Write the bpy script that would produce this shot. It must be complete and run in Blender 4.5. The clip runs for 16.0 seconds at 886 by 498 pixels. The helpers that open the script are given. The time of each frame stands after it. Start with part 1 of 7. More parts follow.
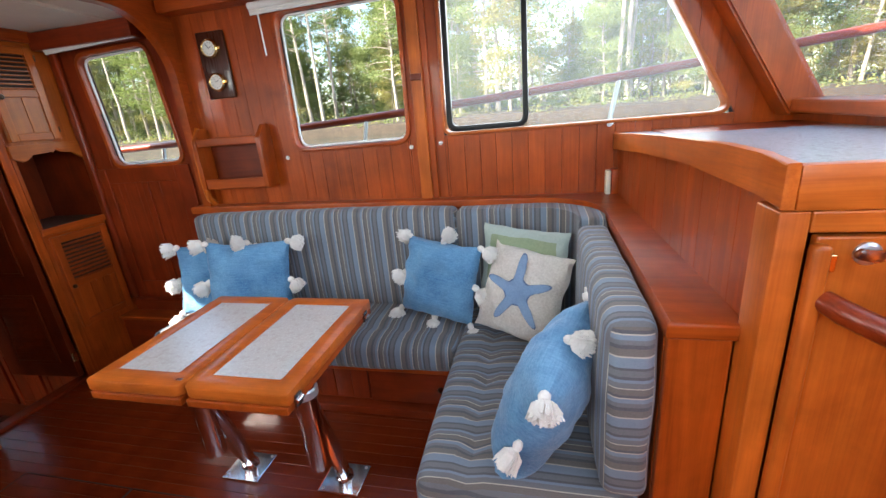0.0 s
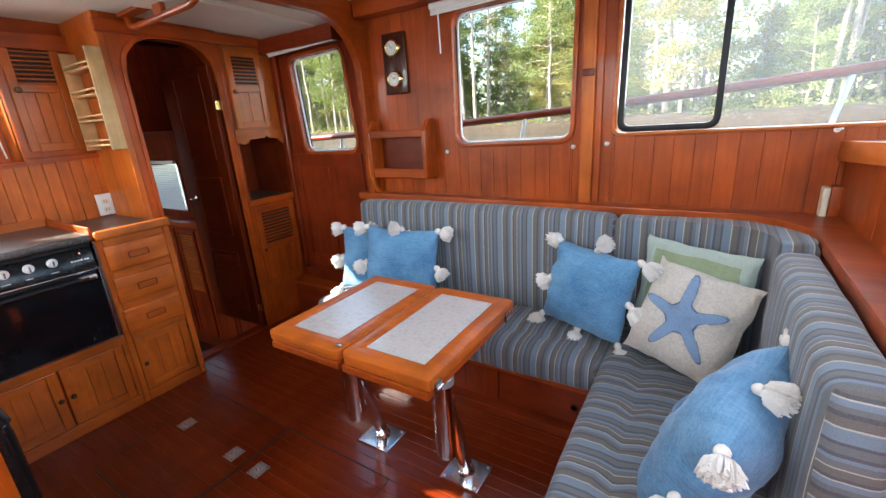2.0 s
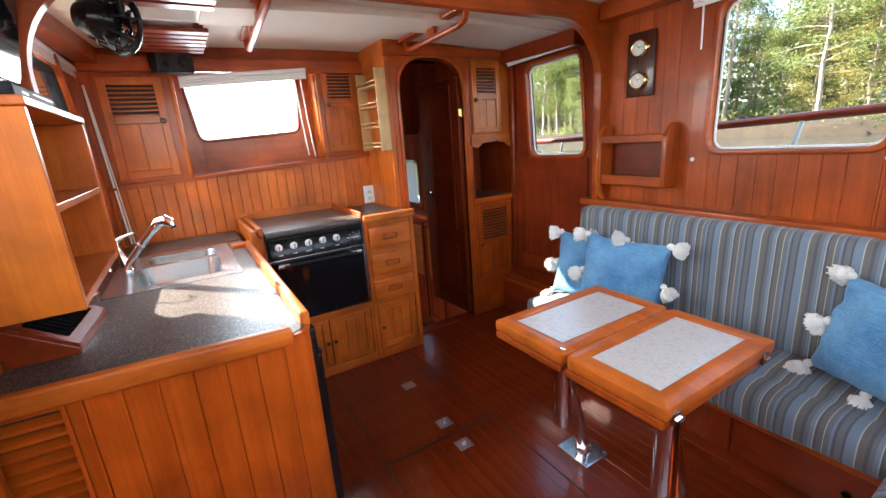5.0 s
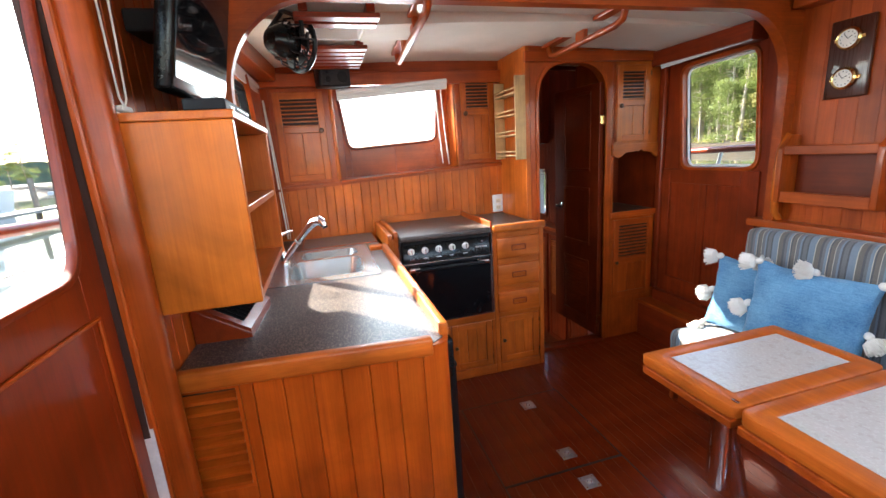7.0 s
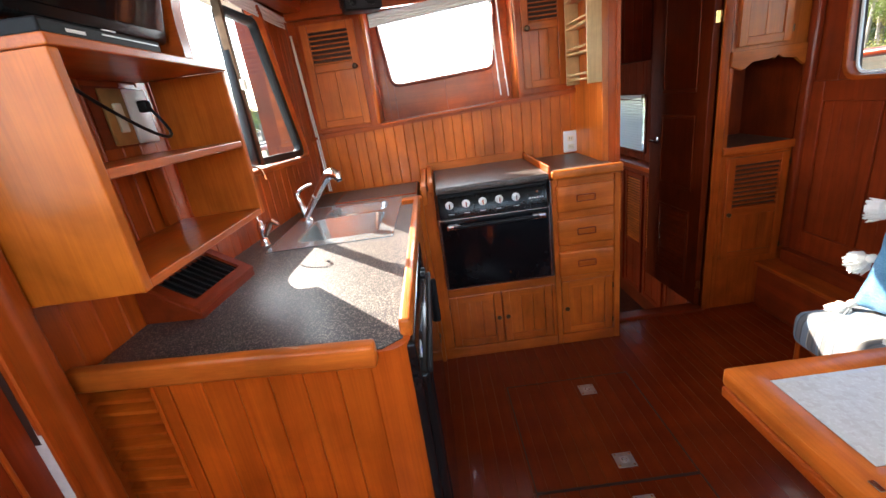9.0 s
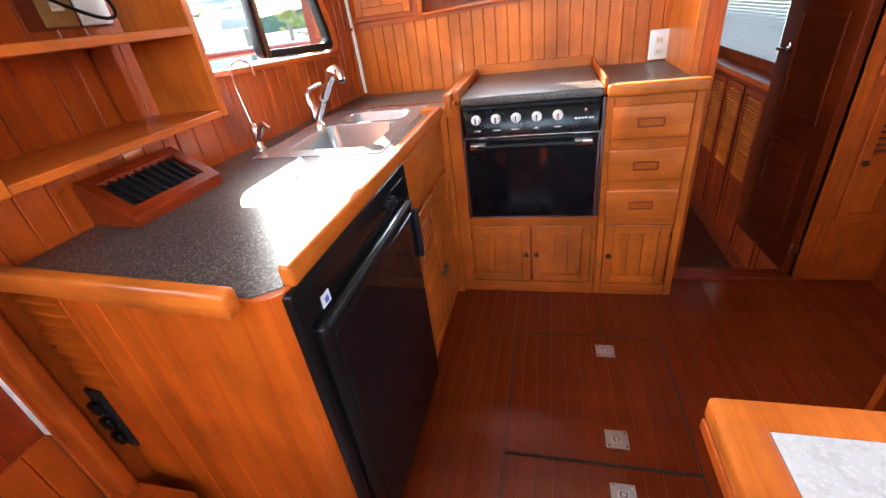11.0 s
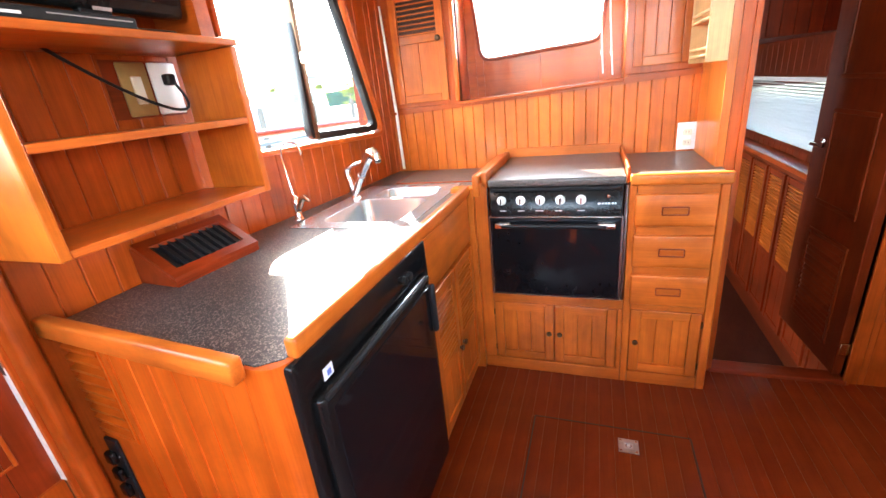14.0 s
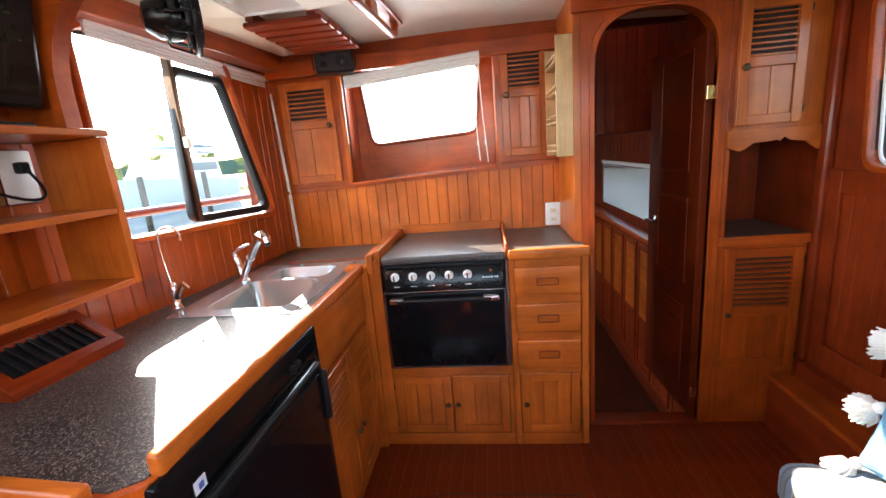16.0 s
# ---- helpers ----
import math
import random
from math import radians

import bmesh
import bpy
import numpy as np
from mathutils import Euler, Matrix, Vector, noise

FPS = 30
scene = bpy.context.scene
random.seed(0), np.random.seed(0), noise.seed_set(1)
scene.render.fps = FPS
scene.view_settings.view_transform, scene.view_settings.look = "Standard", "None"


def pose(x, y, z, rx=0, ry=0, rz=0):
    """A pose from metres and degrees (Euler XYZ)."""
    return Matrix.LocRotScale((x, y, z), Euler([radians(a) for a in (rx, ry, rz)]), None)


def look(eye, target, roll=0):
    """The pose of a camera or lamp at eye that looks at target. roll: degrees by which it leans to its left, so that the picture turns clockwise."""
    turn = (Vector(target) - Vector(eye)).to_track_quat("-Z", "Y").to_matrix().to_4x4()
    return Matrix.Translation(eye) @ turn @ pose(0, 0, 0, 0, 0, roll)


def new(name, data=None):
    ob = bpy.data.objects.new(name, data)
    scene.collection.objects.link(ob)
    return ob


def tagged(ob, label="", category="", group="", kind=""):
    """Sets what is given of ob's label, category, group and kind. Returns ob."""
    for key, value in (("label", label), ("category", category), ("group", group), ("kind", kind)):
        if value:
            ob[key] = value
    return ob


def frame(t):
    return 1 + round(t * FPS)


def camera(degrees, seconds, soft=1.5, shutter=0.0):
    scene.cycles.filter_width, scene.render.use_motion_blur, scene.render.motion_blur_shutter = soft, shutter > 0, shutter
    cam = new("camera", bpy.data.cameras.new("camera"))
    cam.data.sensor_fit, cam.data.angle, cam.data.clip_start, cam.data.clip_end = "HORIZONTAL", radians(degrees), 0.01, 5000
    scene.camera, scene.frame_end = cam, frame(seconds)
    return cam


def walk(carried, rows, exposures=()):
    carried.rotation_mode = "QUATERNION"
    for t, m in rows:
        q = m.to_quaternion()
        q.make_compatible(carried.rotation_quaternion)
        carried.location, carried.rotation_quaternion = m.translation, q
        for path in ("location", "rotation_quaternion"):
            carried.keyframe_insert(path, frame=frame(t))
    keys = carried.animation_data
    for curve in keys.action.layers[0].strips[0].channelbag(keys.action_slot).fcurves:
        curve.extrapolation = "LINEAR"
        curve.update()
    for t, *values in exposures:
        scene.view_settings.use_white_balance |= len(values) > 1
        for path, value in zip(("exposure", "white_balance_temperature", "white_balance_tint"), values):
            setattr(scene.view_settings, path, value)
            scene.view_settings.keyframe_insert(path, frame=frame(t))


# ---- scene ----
cam = camera(93.0, 16.0)
PATH = [
    (0, (0.775, 0.643, 1.321), (0.317, 2.483, 0.687), -5.0),
    (0.5, (0.755, 0.662, 1.323), (0.162, 2.466, 0.695), -5.1),
    (1, (0.732, 0.661, 1.32), (-0.045, 2.401, 0.713), -4.4),
    (1.5, (0.719, 0.661, 1.314), (-0.175, 2.341, 0.699), -3.8),
    (2, (0.708, 0.656, 1.316), (-0.331, 2.26, 0.724), -3.8),
    (2.5, (0.698, 0.639, 1.322), (-0.484, 2.148, 0.751), -3.8),
    (3, (0.685, 0.612, 1.324), (-0.623, 2.032, 0.801), -3.3),
    (3.5, (0.666, 0.597, 1.328), (-0.744, 1.914, 0.803), -2.7),
    (3.7, (0.658, 0.593, 1.335), (-0.794, 1.862, 0.804), -3.1),
    (5.8, (0.601, 0.526, 1.339), (-1.18, 1.301, 0.862), -4.0),
    (6, (0.59, 0.532, 1.343), (-1.221, 1.242, 0.88), -4.0),
    (6.5, (0.57, 0.509, 1.347), (-1.298, 1.058, 0.89), -3.8),
    (7, (0.537, 0.489, 1.348), (-1.345, 0.992, 0.897), -3.8),
    (7.5, (0.502, 0.494, 1.346), (-1.387, 0.954, 0.878), -5.9),
    (8, (0.436, 0.608, 1.331), (-1.444, 0.933, 0.73), -6.8),
    (8.2, (0.408, 0.671, 1.321), (-1.476, 0.898, 0.69), -6.6),
    (10.3, (-0.014, 1.093, 1.265), (-1.781, 0.673, 0.426), -9.9),
    (10.5, (-0.029, 1.138, 1.258), (-1.736, 0.626, 0.349), -8.7),
    (11, (0.007, 1.166, 1.231), (-1.66, 0.685, 0.235), -7.8),
    (11.5, (0.036, 1.179, 1.213), (-1.612, 0.684, 0.193), -6.4),
    (12, (0.017, 1.234, 1.193), (-1.542, 0.675, 0.071), -5.7),
    (12.5, (0.006, 1.256, 1.183), (-1.537, 0.687, 0.046), -6.2),
    (13, (-0.002, 1.249, 1.206), (-1.604, 0.618, 0.19), -6.3),
    (13.5, (0.002, 1.246, 1.245), (-1.689, 0.578, 0.412), -6.8),
    (14, (0.006, 1.244, 1.273), (-1.744, 0.578, 0.572), -6.2),
    (14.5, (0.004, 1.25, 1.3), (-1.805, 0.628, 0.717), -5.7),
    (15, (0.011, 1.262, 1.318), (-1.863, 0.749, 0.843), -5.1),
    (15.5, (0.025, 1.278, 1.327), (-1.875, 0.869, 0.858), -5.1),
    (16, (0.037, 1.309, 1.33), (-1.899, 1.078, 0.884), -4.8),
]
# the film camera opens up over the dark galley floor and closes again
EXPOSURES = [(0, 2.7), (1, 2.7), (2.5, 2.9), (3.7, 3.05), (6, 2.85), (7, 2.9), (8.2, 2.75), (10.5, 3.35), (11.5, 3.85), (12.5, 4.25), (13.5, 4.4), (14, 4.3), (15.5, 3.55), (16, 3.15)]
walk(cam, [(t, look(eye, target, roll)) for t, eye, target, roll in PATH], EXPOSURES)

# ---- world, sun, exposure ----
SUN_TRAVEL = Vector((1.0, 0.82, -0.865)).normalized()
world = bpy.data.worlds.new("sky")
scene.world = world
world.use_nodes = True
wn = world.node_tree.nodes
sky = wn.new("ShaderNodeTexSky")
sky.sky_type, sky.sun_disc = "NISHITA", False
sky.sun_elevation = math.asin(-SUN_TRAVEL.z)
sky.sun_rotation = math.atan2(-SUN_TRAVEL.x, -SUN_TRAVEL.y)
world.node_tree.links.new(sky.outputs[0], wn["Background"].inputs[0])
wn["Background"].inputs[1].default_value = 0.15
sun_data = bpy.data.lights.new("sun", "SUN")
sun_data.energy, sun_data.angle, sun_data.color = 5.0, radians(0.5), (1.0, 0.93, 0.82)
sun = new("sun", sun_data)
sun.matrix_world = look(Vector((0, 0, 8)), Vector((0, 0, 8)) + SUN_TRAVEL)


def sky_area(name, eye, target, width, height, watts, color=(0.86, 0.93, 1.0)):
    """Daylight through an opening."""
    data = bpy.data.lights.new(name, "AREA")
    data.shape, data.size, data.size_y, data.energy, data.color = "RECTANGLE", width, height, watts, color
    data.spread = radians(130)
    ob = new(name, data)
    ob.matrix_world = look(eye, target)
    return ob


# ---- materials ----
def nodes_of(name):
    m = bpy.data.materials.new(name)
    m.use_nodes = True
    t = m.node_tree
    return m, t.nodes, t.links, t.nodes["Principled BSDF"]


def coords(n, l, scale, kind="Object"):
    tc, mp = n.new("ShaderNodeTexCoord"), n.new("ShaderNodeMapping")
    mp.inputs["Scale"].default_value = scale
    l.new(tc.outputs[kind], mp.inputs[0])
    return mp.outputs[0]


def ramp(n, l, fac, stops, mode="LINEAR"):
    r = n.new("ShaderNodeValToRGB")
    r.color_ramp.interpolation = mode
    els = r.color_ramp.elements
    for i, (p, c) in enumerate(stops):
        e = els[i] if i < 2 else els.new(p)
        e.position, e.color = p, (*c, 1)
    l.new(fac, r.inputs[0])
    return r.outputs[0]


def noise_tex(n, l, vec, scale, detail=4, rough=0.55, distortion=0.0):
    t = n.new("ShaderNodeTexNoise")
    t.inputs["Scale"].default_value, t.inputs["Detail"].default_value = scale, detail
    t.inputs["Roughness"].default_value, t.inputs["Distortion"].default_value = rough, distortion
    l.new(vec, t.inputs["Vector"])
    return t.outputs["Fac"]


def mix_rgb(n, l, fac, a, b, mode="MIX"):
    m = n.new("ShaderNodeMix")
    m.data_type, m.blend_type = "RGBA", mode
    for sock, v in ((m.inputs[0], fac), (m.inputs[6], a), (m.inputs[7], b)):
        if isinstance(v, (int, float)):
            sock.default_value = v
        elif isinstance(v, tuple):
            sock.default_value = (*v, 1)
        else:
            l.new(v, sock)
    return m.outputs[2]


def bump(n, l, bsdf, height, strength=0.2, dist=0.002):
    b = n.new("ShaderNodeBump")
    b.inputs["Strength"].default_value, b.inputs["Distance"].default_value = strength, dist
    l.new(height, b.inputs["Height"])
    l.new(b.outputs[0], bsdf.inputs["Normal"])


def wood(name, dark, light, axis, rough=0.32, coat=0.16, vary=0.10):
    """Varnished teak with the grain along an axis (0, 1 or 2)."""
    m, n, l, p = nodes_of(name)
    sc = [14.0, 14.0, 14.0]
    sc[axis] = 0.9
    v = coords(n, l, sc)
    info = n.new("ShaderNodeObjectInfo")
    off = n.new("ShaderNodeVectorMath")
    off.operation = "MULTIPLY_ADD"
    l.new(info.outputs["Random"], off.inputs[0])
    off.inputs[1].default_value = (7.3, 5.1, 9.7)
    l.new(v, off.inputs[2])
    g1 = noise_tex(n, l, off.outputs[0], 1.6, 6, 0.58, 0.9)
    fine = [24.0, 24.0, 24.0]
    fine[axis] = 0.55
    off2 = n.new("ShaderNodeVectorMath")
    off2.operation = "MULTIPLY_ADD"
    l.new(info.outputs["Random"], off2.inputs[0])
    off2.inputs[1].default_value = (11.3, 8.1, 6.7)
    l.new(coords(n, l, fine), off2.inputs[2])
    g2 = noise_tex(n, l, off2.outputs[0], 9.0, 4, 0.6, 0.15)
    blotch = noise_tex(n, l, coords(n, l, (1, 1, 1)), 4.3, 5, 0.6, 0.4)
    dark = tuple(0.86 * c for c in dark)
    c1 = ramp(n, l, g1, [(0.20, dark), (0.80, light)])
    c2 = mix_rgb(n, l, 0.17, c1, ramp(n, l, g2, [(0.35, tuple(0.6 * c for c in dark)), (0.6, light)]))
    hsv = n.new("ShaderNodeHueSaturation")
    l.new(c2, hsv.inputs["Color"])
    mr = n.new("ShaderNodeMapRange")
    mr.inputs["To Min"].default_value, mr.inputs["To Max"].default_value = 1 - vary, 1 + vary * 0.8
    l.new(info.outputs["Random"], mr.inputs["Value"])
    mul = n.new("ShaderNodeMath")
    mul.operation = "MULTIPLY"
    br = n.new("ShaderNodeMapRange")
    br.inputs["From Min"].default_value, br.inputs["From Max"].default_value = 0.3, 0.7
    br.inputs["To Min"].default_value, br.inputs["To Max"].default_value = 0.66, 1.26
    l.new(blotch, br.inputs["Value"])
    l.new(mr.outputs[0], mul.inputs[0])
    l.new(br.outputs[0], mul.inputs[1])
    l.new(mul.outputs[0], hsv.inputs["Value"])
    l.new(hsv.outputs[0], p.inputs["Base Color"])
    rr = n.new("ShaderNodeMapRange")
    rr.inputs["To Min"].default_value, rr.inputs["To Max"].default_value = rough - 0.08, rough + 0.16
    l.new(g2, rr.inputs["Value"])
    l.new(rr.outputs[0], p.inputs["Roughness"])
    p.inputs["Specular IOR Level"].default_value = 0.28
    p.inputs["Coat Weight"].default_value, p.inputs["Coat Roughness"].default_value = coat, 0.07
    bump(n, l, p, g2, 0.07, 0.001)
    return m


def plain(name, color, rough=0.5, metal=0.0, spread=0.12, scale=40.0, bump_by=0.06, coat=0.0):
    m, n, l, p = nodes_of(name)
    v = coords(n, l, (1, 1, 1))
    a = noise_tex(n, l, v, scale, 4)
    b = noise_tex(n, l, v, scale * 0.07, 3)
    lo, hi = tuple(c * (1 - spread) for c in color), tuple(min(1, c * (1 + spread)) for c in color)
    c = mix_rgb(n, l, 0.5, ramp(n, l, a, [(0.35, lo), (0.65, hi)]), ramp(n, l, b, [(0.35, lo), (0.65, hi)]))
    l.new(c, p.inputs["Base Color"])
    p.inputs["Roughness"].default_value, p.inputs["Metallic"].default_value = rough, metal
    p.inputs["Coat Weight"].default_value = coat
    if bump_by:
        bump(n, l, p, a, bump_by, 0.001)
    return m


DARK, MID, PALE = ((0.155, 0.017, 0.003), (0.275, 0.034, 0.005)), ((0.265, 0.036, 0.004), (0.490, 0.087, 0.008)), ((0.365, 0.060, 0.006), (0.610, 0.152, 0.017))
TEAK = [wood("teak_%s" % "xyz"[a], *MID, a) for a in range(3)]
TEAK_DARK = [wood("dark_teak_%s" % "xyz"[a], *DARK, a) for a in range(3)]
TEAK_PALE = [wood("pale_teak_%s" % "xyz"[a], *PALE, a) for a in range(3)]
# darker copy of the teak, with the dimness of unlit places in its colour
DIM_TEAK = [wood("deep_teak_%s" % "xyz"[a], (0.095, 0.0115, 0.002), (0.185, 0.025, 0.004), a, 0.36, 0.08) for a in range(3)]
DOOR_WOOD = wood("dark_door_teak", (0.105, 0.012, 0.002), (0.180, 0.023, 0.004), 2, 0.34, 0.0)
DOOR_WOOD.node_tree.nodes["Principled BSDF"].inputs["Specular IOR Level"].default_value = 0.12
VENEER = wood("honey_veneer", (0.46, 0.100, 0.008), (0.58, 0.145, 0.012), 2, 0.30, 0.08, 0.0)
PENINSULA = [wood("orange_teak_%s" % "xyz"[a], (0.37, 0.050, 0.004), (0.57, 0.108, 0.008), a) for a in range(3)]
HONEY = [wood("honey_teak_%s" % "xyz"[a], (0.44, 0.080, 0.008), (0.64, 0.156, 0.018), a) for a in range(3)]
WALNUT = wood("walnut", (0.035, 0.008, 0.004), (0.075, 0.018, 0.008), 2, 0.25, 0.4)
MAPLE = wood("maple", (0.60, 0.36, 0.15), (0.72, 0.47, 0.22), 2, 0.4, 0.1, 0.1)
FLOOR_WOOD = wood("floor_wood", (0.165, 0.019, 0.003), (0.205, 0.027, 0.005), 0, 0.18, 0.30, 0.07)
SEAM = plain("pale_seam", (0.21, 0.046, 0.011), 0.4)
GROOVE = plain("dark_groove", (0.03, 0.008, 0.003), 0.7)
CREAM = plain("cream_headliner", (0.74, 0.69, 0.58), 0.75, spread=0.04, scale=180)
WHITE = plain("white_paint", (0.80, 0.79, 0.76), 0.4, spread=0.04)
IVORY = plain("ivory_plastic", (0.72, 0.66, 0.50), 0.4, spread=0.04)
BLACK = plain("black_plastic", (0.012, 0.012, 0.013), 0.32, spread=0.2)
BLACK_GLASS = plain("black_glass", (0.006, 0.006, 0.007), 0.06, spread=0.2, bump_by=0)
SATIN_BLACK = plain("satin_black", (0.007, 0.007, 0.007), 0.22, spread=0.25, scale=90, bump_by=0.03, coat=0.08)
MATT_BLACK = plain("matt_black", (0.010, 0.010, 0.011), 0.6, spread=0.25, scale=90)
for m in (BLACK, BLACK_GLASS, SATIN_BLACK, MATT_BLACK):
    m.node_tree.nodes["Principled BSDF"].inputs["Specular IOR Level"].default_value = 0.2
CHROME = plain("chrome", (0.78, 0.78, 0.79), 0.12, 1.0, 0.05, bump_by=0.02)
SINK_STEEL = plain("satin_sink_steel", (0.47, 0.51, 0.52), 0.24, 0.85, 0.06, 160, 0.02)
STEEL = plain("brushed_steel", (0.64, 0.64, 0.63), 0.36, 0.70, 0.08, 120, 0.03)
DARK_STEEL = plain("dull_steel", (0.36, 0.34, 0.33), 0.25, 1.0, 0.1)
BRASS = plain("brass", (0.78, 0.55, 0.22), 0.22, 1.0, 0.1)
BRONZE = plain("old_bronze", (0.10, 0.055, 0.03), 0.4, 0.8, 0.2)
GREY_METAL = plain("grey_metal", (0.50, 0.50, 0.50), 0.4, 0.9, 0.15)
CORD = plain("white_cord", (0.78, 0.76, 0.70), 0.8, spread=0.06)
GLASS, gn, gl, gp = nodes_of("window_glass")
gn.remove(gp)
gt, gg, gm, gf = (gn.new("ShaderNodeBsdfTransparent"), gn.new("ShaderNodeBsdfGlossy"), gn.new("ShaderNodeMixShader"), gn.new("ShaderNodeMath"))
glw = gn.new("ShaderNodeLayerWeight")
glw.inputs[0].default_value = 0.5
gf.operation, gf.inputs[1].default_value = "POWER", 5.0
gl.new(glw.outputs["Facing"], gf.inputs[0])
gg.inputs["Roughness"].default_value = 0.02
gt.inputs[0].default_value = (0.95, 0.97, 0.96, 1)
gl.new(gf.outputs[0], gm.inputs[0]), gl.new(gt.outputs[0], gm.inputs[1]), gl.new(gg.outputs[0], gm.inputs[2])
gl.new(gm.outputs[0], gn["Material Output"].inputs[0])


# white translucency mixed into the glass stands in for sky glare and haze
GLARE_GLASS = GLASS.copy()
GLARE_GLASS.name = "dusty_glass"
dn, dl = GLARE_GLASS.node_tree.nodes, GLARE_GLASS.node_tree.links
dt, dm = dn.new("ShaderNodeBsdfTranslucent"), dn.new("ShaderNodeMixShader")
old = dn["Material Output"].inputs[0].links[0].from_socket
dm.inputs[0].default_value = 0.05
dl.new(old, dm.inputs[1]), dl.new(dt.outputs[0], dm.inputs[2]), dl.new(dm.outputs[0], dn["Material Output"].inputs[0])


def speckle(name, base, fleck, pale, rough, scale):
    m, n, l, p = nodes_of(name)
    v = coords(n, l, (1, 1, 1))
    a, b = noise_tex(n, l, v, scale, 2, 0.5), noise_tex(n, l, v, scale * 0.45, 3)
    c = mix_rgb(n, l, ramp(n, l, a, [(0.53, (0, 0, 0)), (0.60, (1, 1, 1))]), base, pale)
    c = mix_rgb(n, l, ramp(n, l, b, [(0.55, (0, 0, 0)), (0.62, (1, 1, 1))]), c, fleck)
    l.new(c, p.inputs["Base Color"])
    p.inputs["Roughness"].default_value = rough
    bump(n, l, p, a, 0.05, 0.0005)
    return m


LAMINATE = speckle("speckled_laminate", (0.038, 0.032, 0.030), (0.016, 0.013, 0.012), (0.27, 0.22, 0.18), 0.36, 310)
PARCHMENT = speckle("marbled_laminate", (0.51, 0.485, 0.45), (0.475, 0.435, 0.40), (0.55, 0.53, 0.50), 0.24, 130)


def stripes(name, axis, period=0.150):
    """Woven striped upholstery; the colour changes along an axis."""
    m, n, l, p = nodes_of(name)
    tc, sep = n.new("ShaderNodeTexCoord"), n.new("ShaderNodeSeparateXYZ")
    l.new(tc.outputs["Object"], sep.inputs[0])
    md, dv = n.new("ShaderNodeMath"), n.new("ShaderNodeMath")
    dv.operation, dv.inputs[1].default_value = "DIVIDE", period
    md.operation = "FRACT"
    l.new(sep.outputs[axis], dv.inputs[0]), l.new(dv.outputs[0], md.inputs[0])
    grey, blue, taupe, pale, deep = (0.140, 0.142, 0.148), (0.175, 0.240, 0.305), (0.140, 0.118, 0.098), (0.520, 0.480, 0.380), (0.070, 0.074, 0.082)
    seq = [(0.0, grey), (0.10, deep), (0.14, blue), (0.30, pale), (0.322, taupe), (0.44, deep), (0.50, grey), (0.57, blue), (0.64, pale), (0.66, deep), (0.70, taupe), (0.80, pale), (0.816, grey), (0.90, blue), (0.95, deep)]
    c = ramp(n, l, md.outputs[0], seq, "CONSTANT")
    weave = noise_tex(n, l, coords(n, l, (1, 1, 1)), 420, 2)
    big = noise_tex(n, l, coords(n, l, (1, 1, 1)), 9, 3)
    c = mix_rgb(n, l, 0.14, c, ramp(n, l, weave, [(0.3, (0.05, 0.05, 0.055)), (0.7, (0.36, 0.36, 0.37))]))
    c = mix_rgb(n, l, 0.07, c, ramp(n, l, big, [(0.3, (0.12, 0.13, 0.14)), (0.7, (0.24, 0.25, 0.26))]))
    l.new(c, p.inputs["Base Color"])
    p.inputs["Roughness"].default_value = 0.92
    p.inputs["Sheen Weight"].default_value = 0.2
    bump(n, l, p, weave, 0.3, 0.001)
    return m


STRIPE = [stripes("striped_cloth_%s" % "xyz"[a], a) for a in range(3)]


def cloth(name, a, b, streak=(60, 60, 60), rough=0.95, relief=0.4, depth=0.002):
    m, n, l, p = nodes_of(name)
    f1 = noise_tex(n, l, coords(n, l, streak), 1.0, 4, 0.6)
    f2 = noise_tex(n, l, coords(n, l, (1, 1, 1)), 7.0, 3)
    f3 = noise_tex(n, l, coords(n, l, (streak[1], streak[0], streak[2])), 1.0, 3)
    c = mix_rgb(n, l, 0.5, ramp(n, l, f1, [(0.3, a), (0.7, b)]), ramp(n, l, f3, [(0.3, a), (0.7, b)]))
    c = mix_rgb(n, l, 0.45, c, ramp(n, l, f2, [(0.3, a), (0.7, b)]))
    l.new(c, p.inputs["Base Color"])
    p.inputs["Roughness"].default_value = rough
    p.inputs["Sheen Weight"].default_value = 0.25
    bump(n, l, p, f1, relief, depth)
    return m


def sheer_white(name):
    """Thin white plastic that lets some light through."""
    m, n, l, p = nodes_of(name)
    p.inputs["Base Color"].default_value, p.inputs["Roughness"].default_value = (0.8, 0.8, 0.79, 1), 0.4
    tr, mx = n.new("ShaderNodeBsdfTranslucent"), n.new("ShaderNodeMixShader")
    tr.inputs[0].default_value, mx.inputs[0].default_value = (0.8, 0.8, 0.78, 1), 0.45
    l.new(p.outputs[0], mx.inputs[1]), l.new(tr.outputs[0], mx.inputs[2]), l.new(mx.outputs[0], n["Material Output"].inputs[0])
    return m


DENIM = cloth("blue_slub_cloth", (0.014, 0.105, 0.26), (0.200, 0.43, 0.62), (9, 210, 210), relief=0.7)
WOOL = cloth("white_wool", (0.72, 0.68, 0.60), (0.86, 0.83, 0.77), (190, 190, 190))
BOUCLE = cloth("cream_boucle", (0.52, 0.46, 0.38), (0.78, 0.73, 0.64), (120, 120, 120), relief=0.9, depth=0.006)
STAR_CLOTH = cloth("blue_felt", (0.17, 0.27, 0.42), (0.27, 0.40, 0.56), (150, 150, 150))
STAR_EDGE = cloth("navy_stitching", (0.09, 0.14, 0.24), (0.15, 0.21, 0.33), (150, 150, 150))
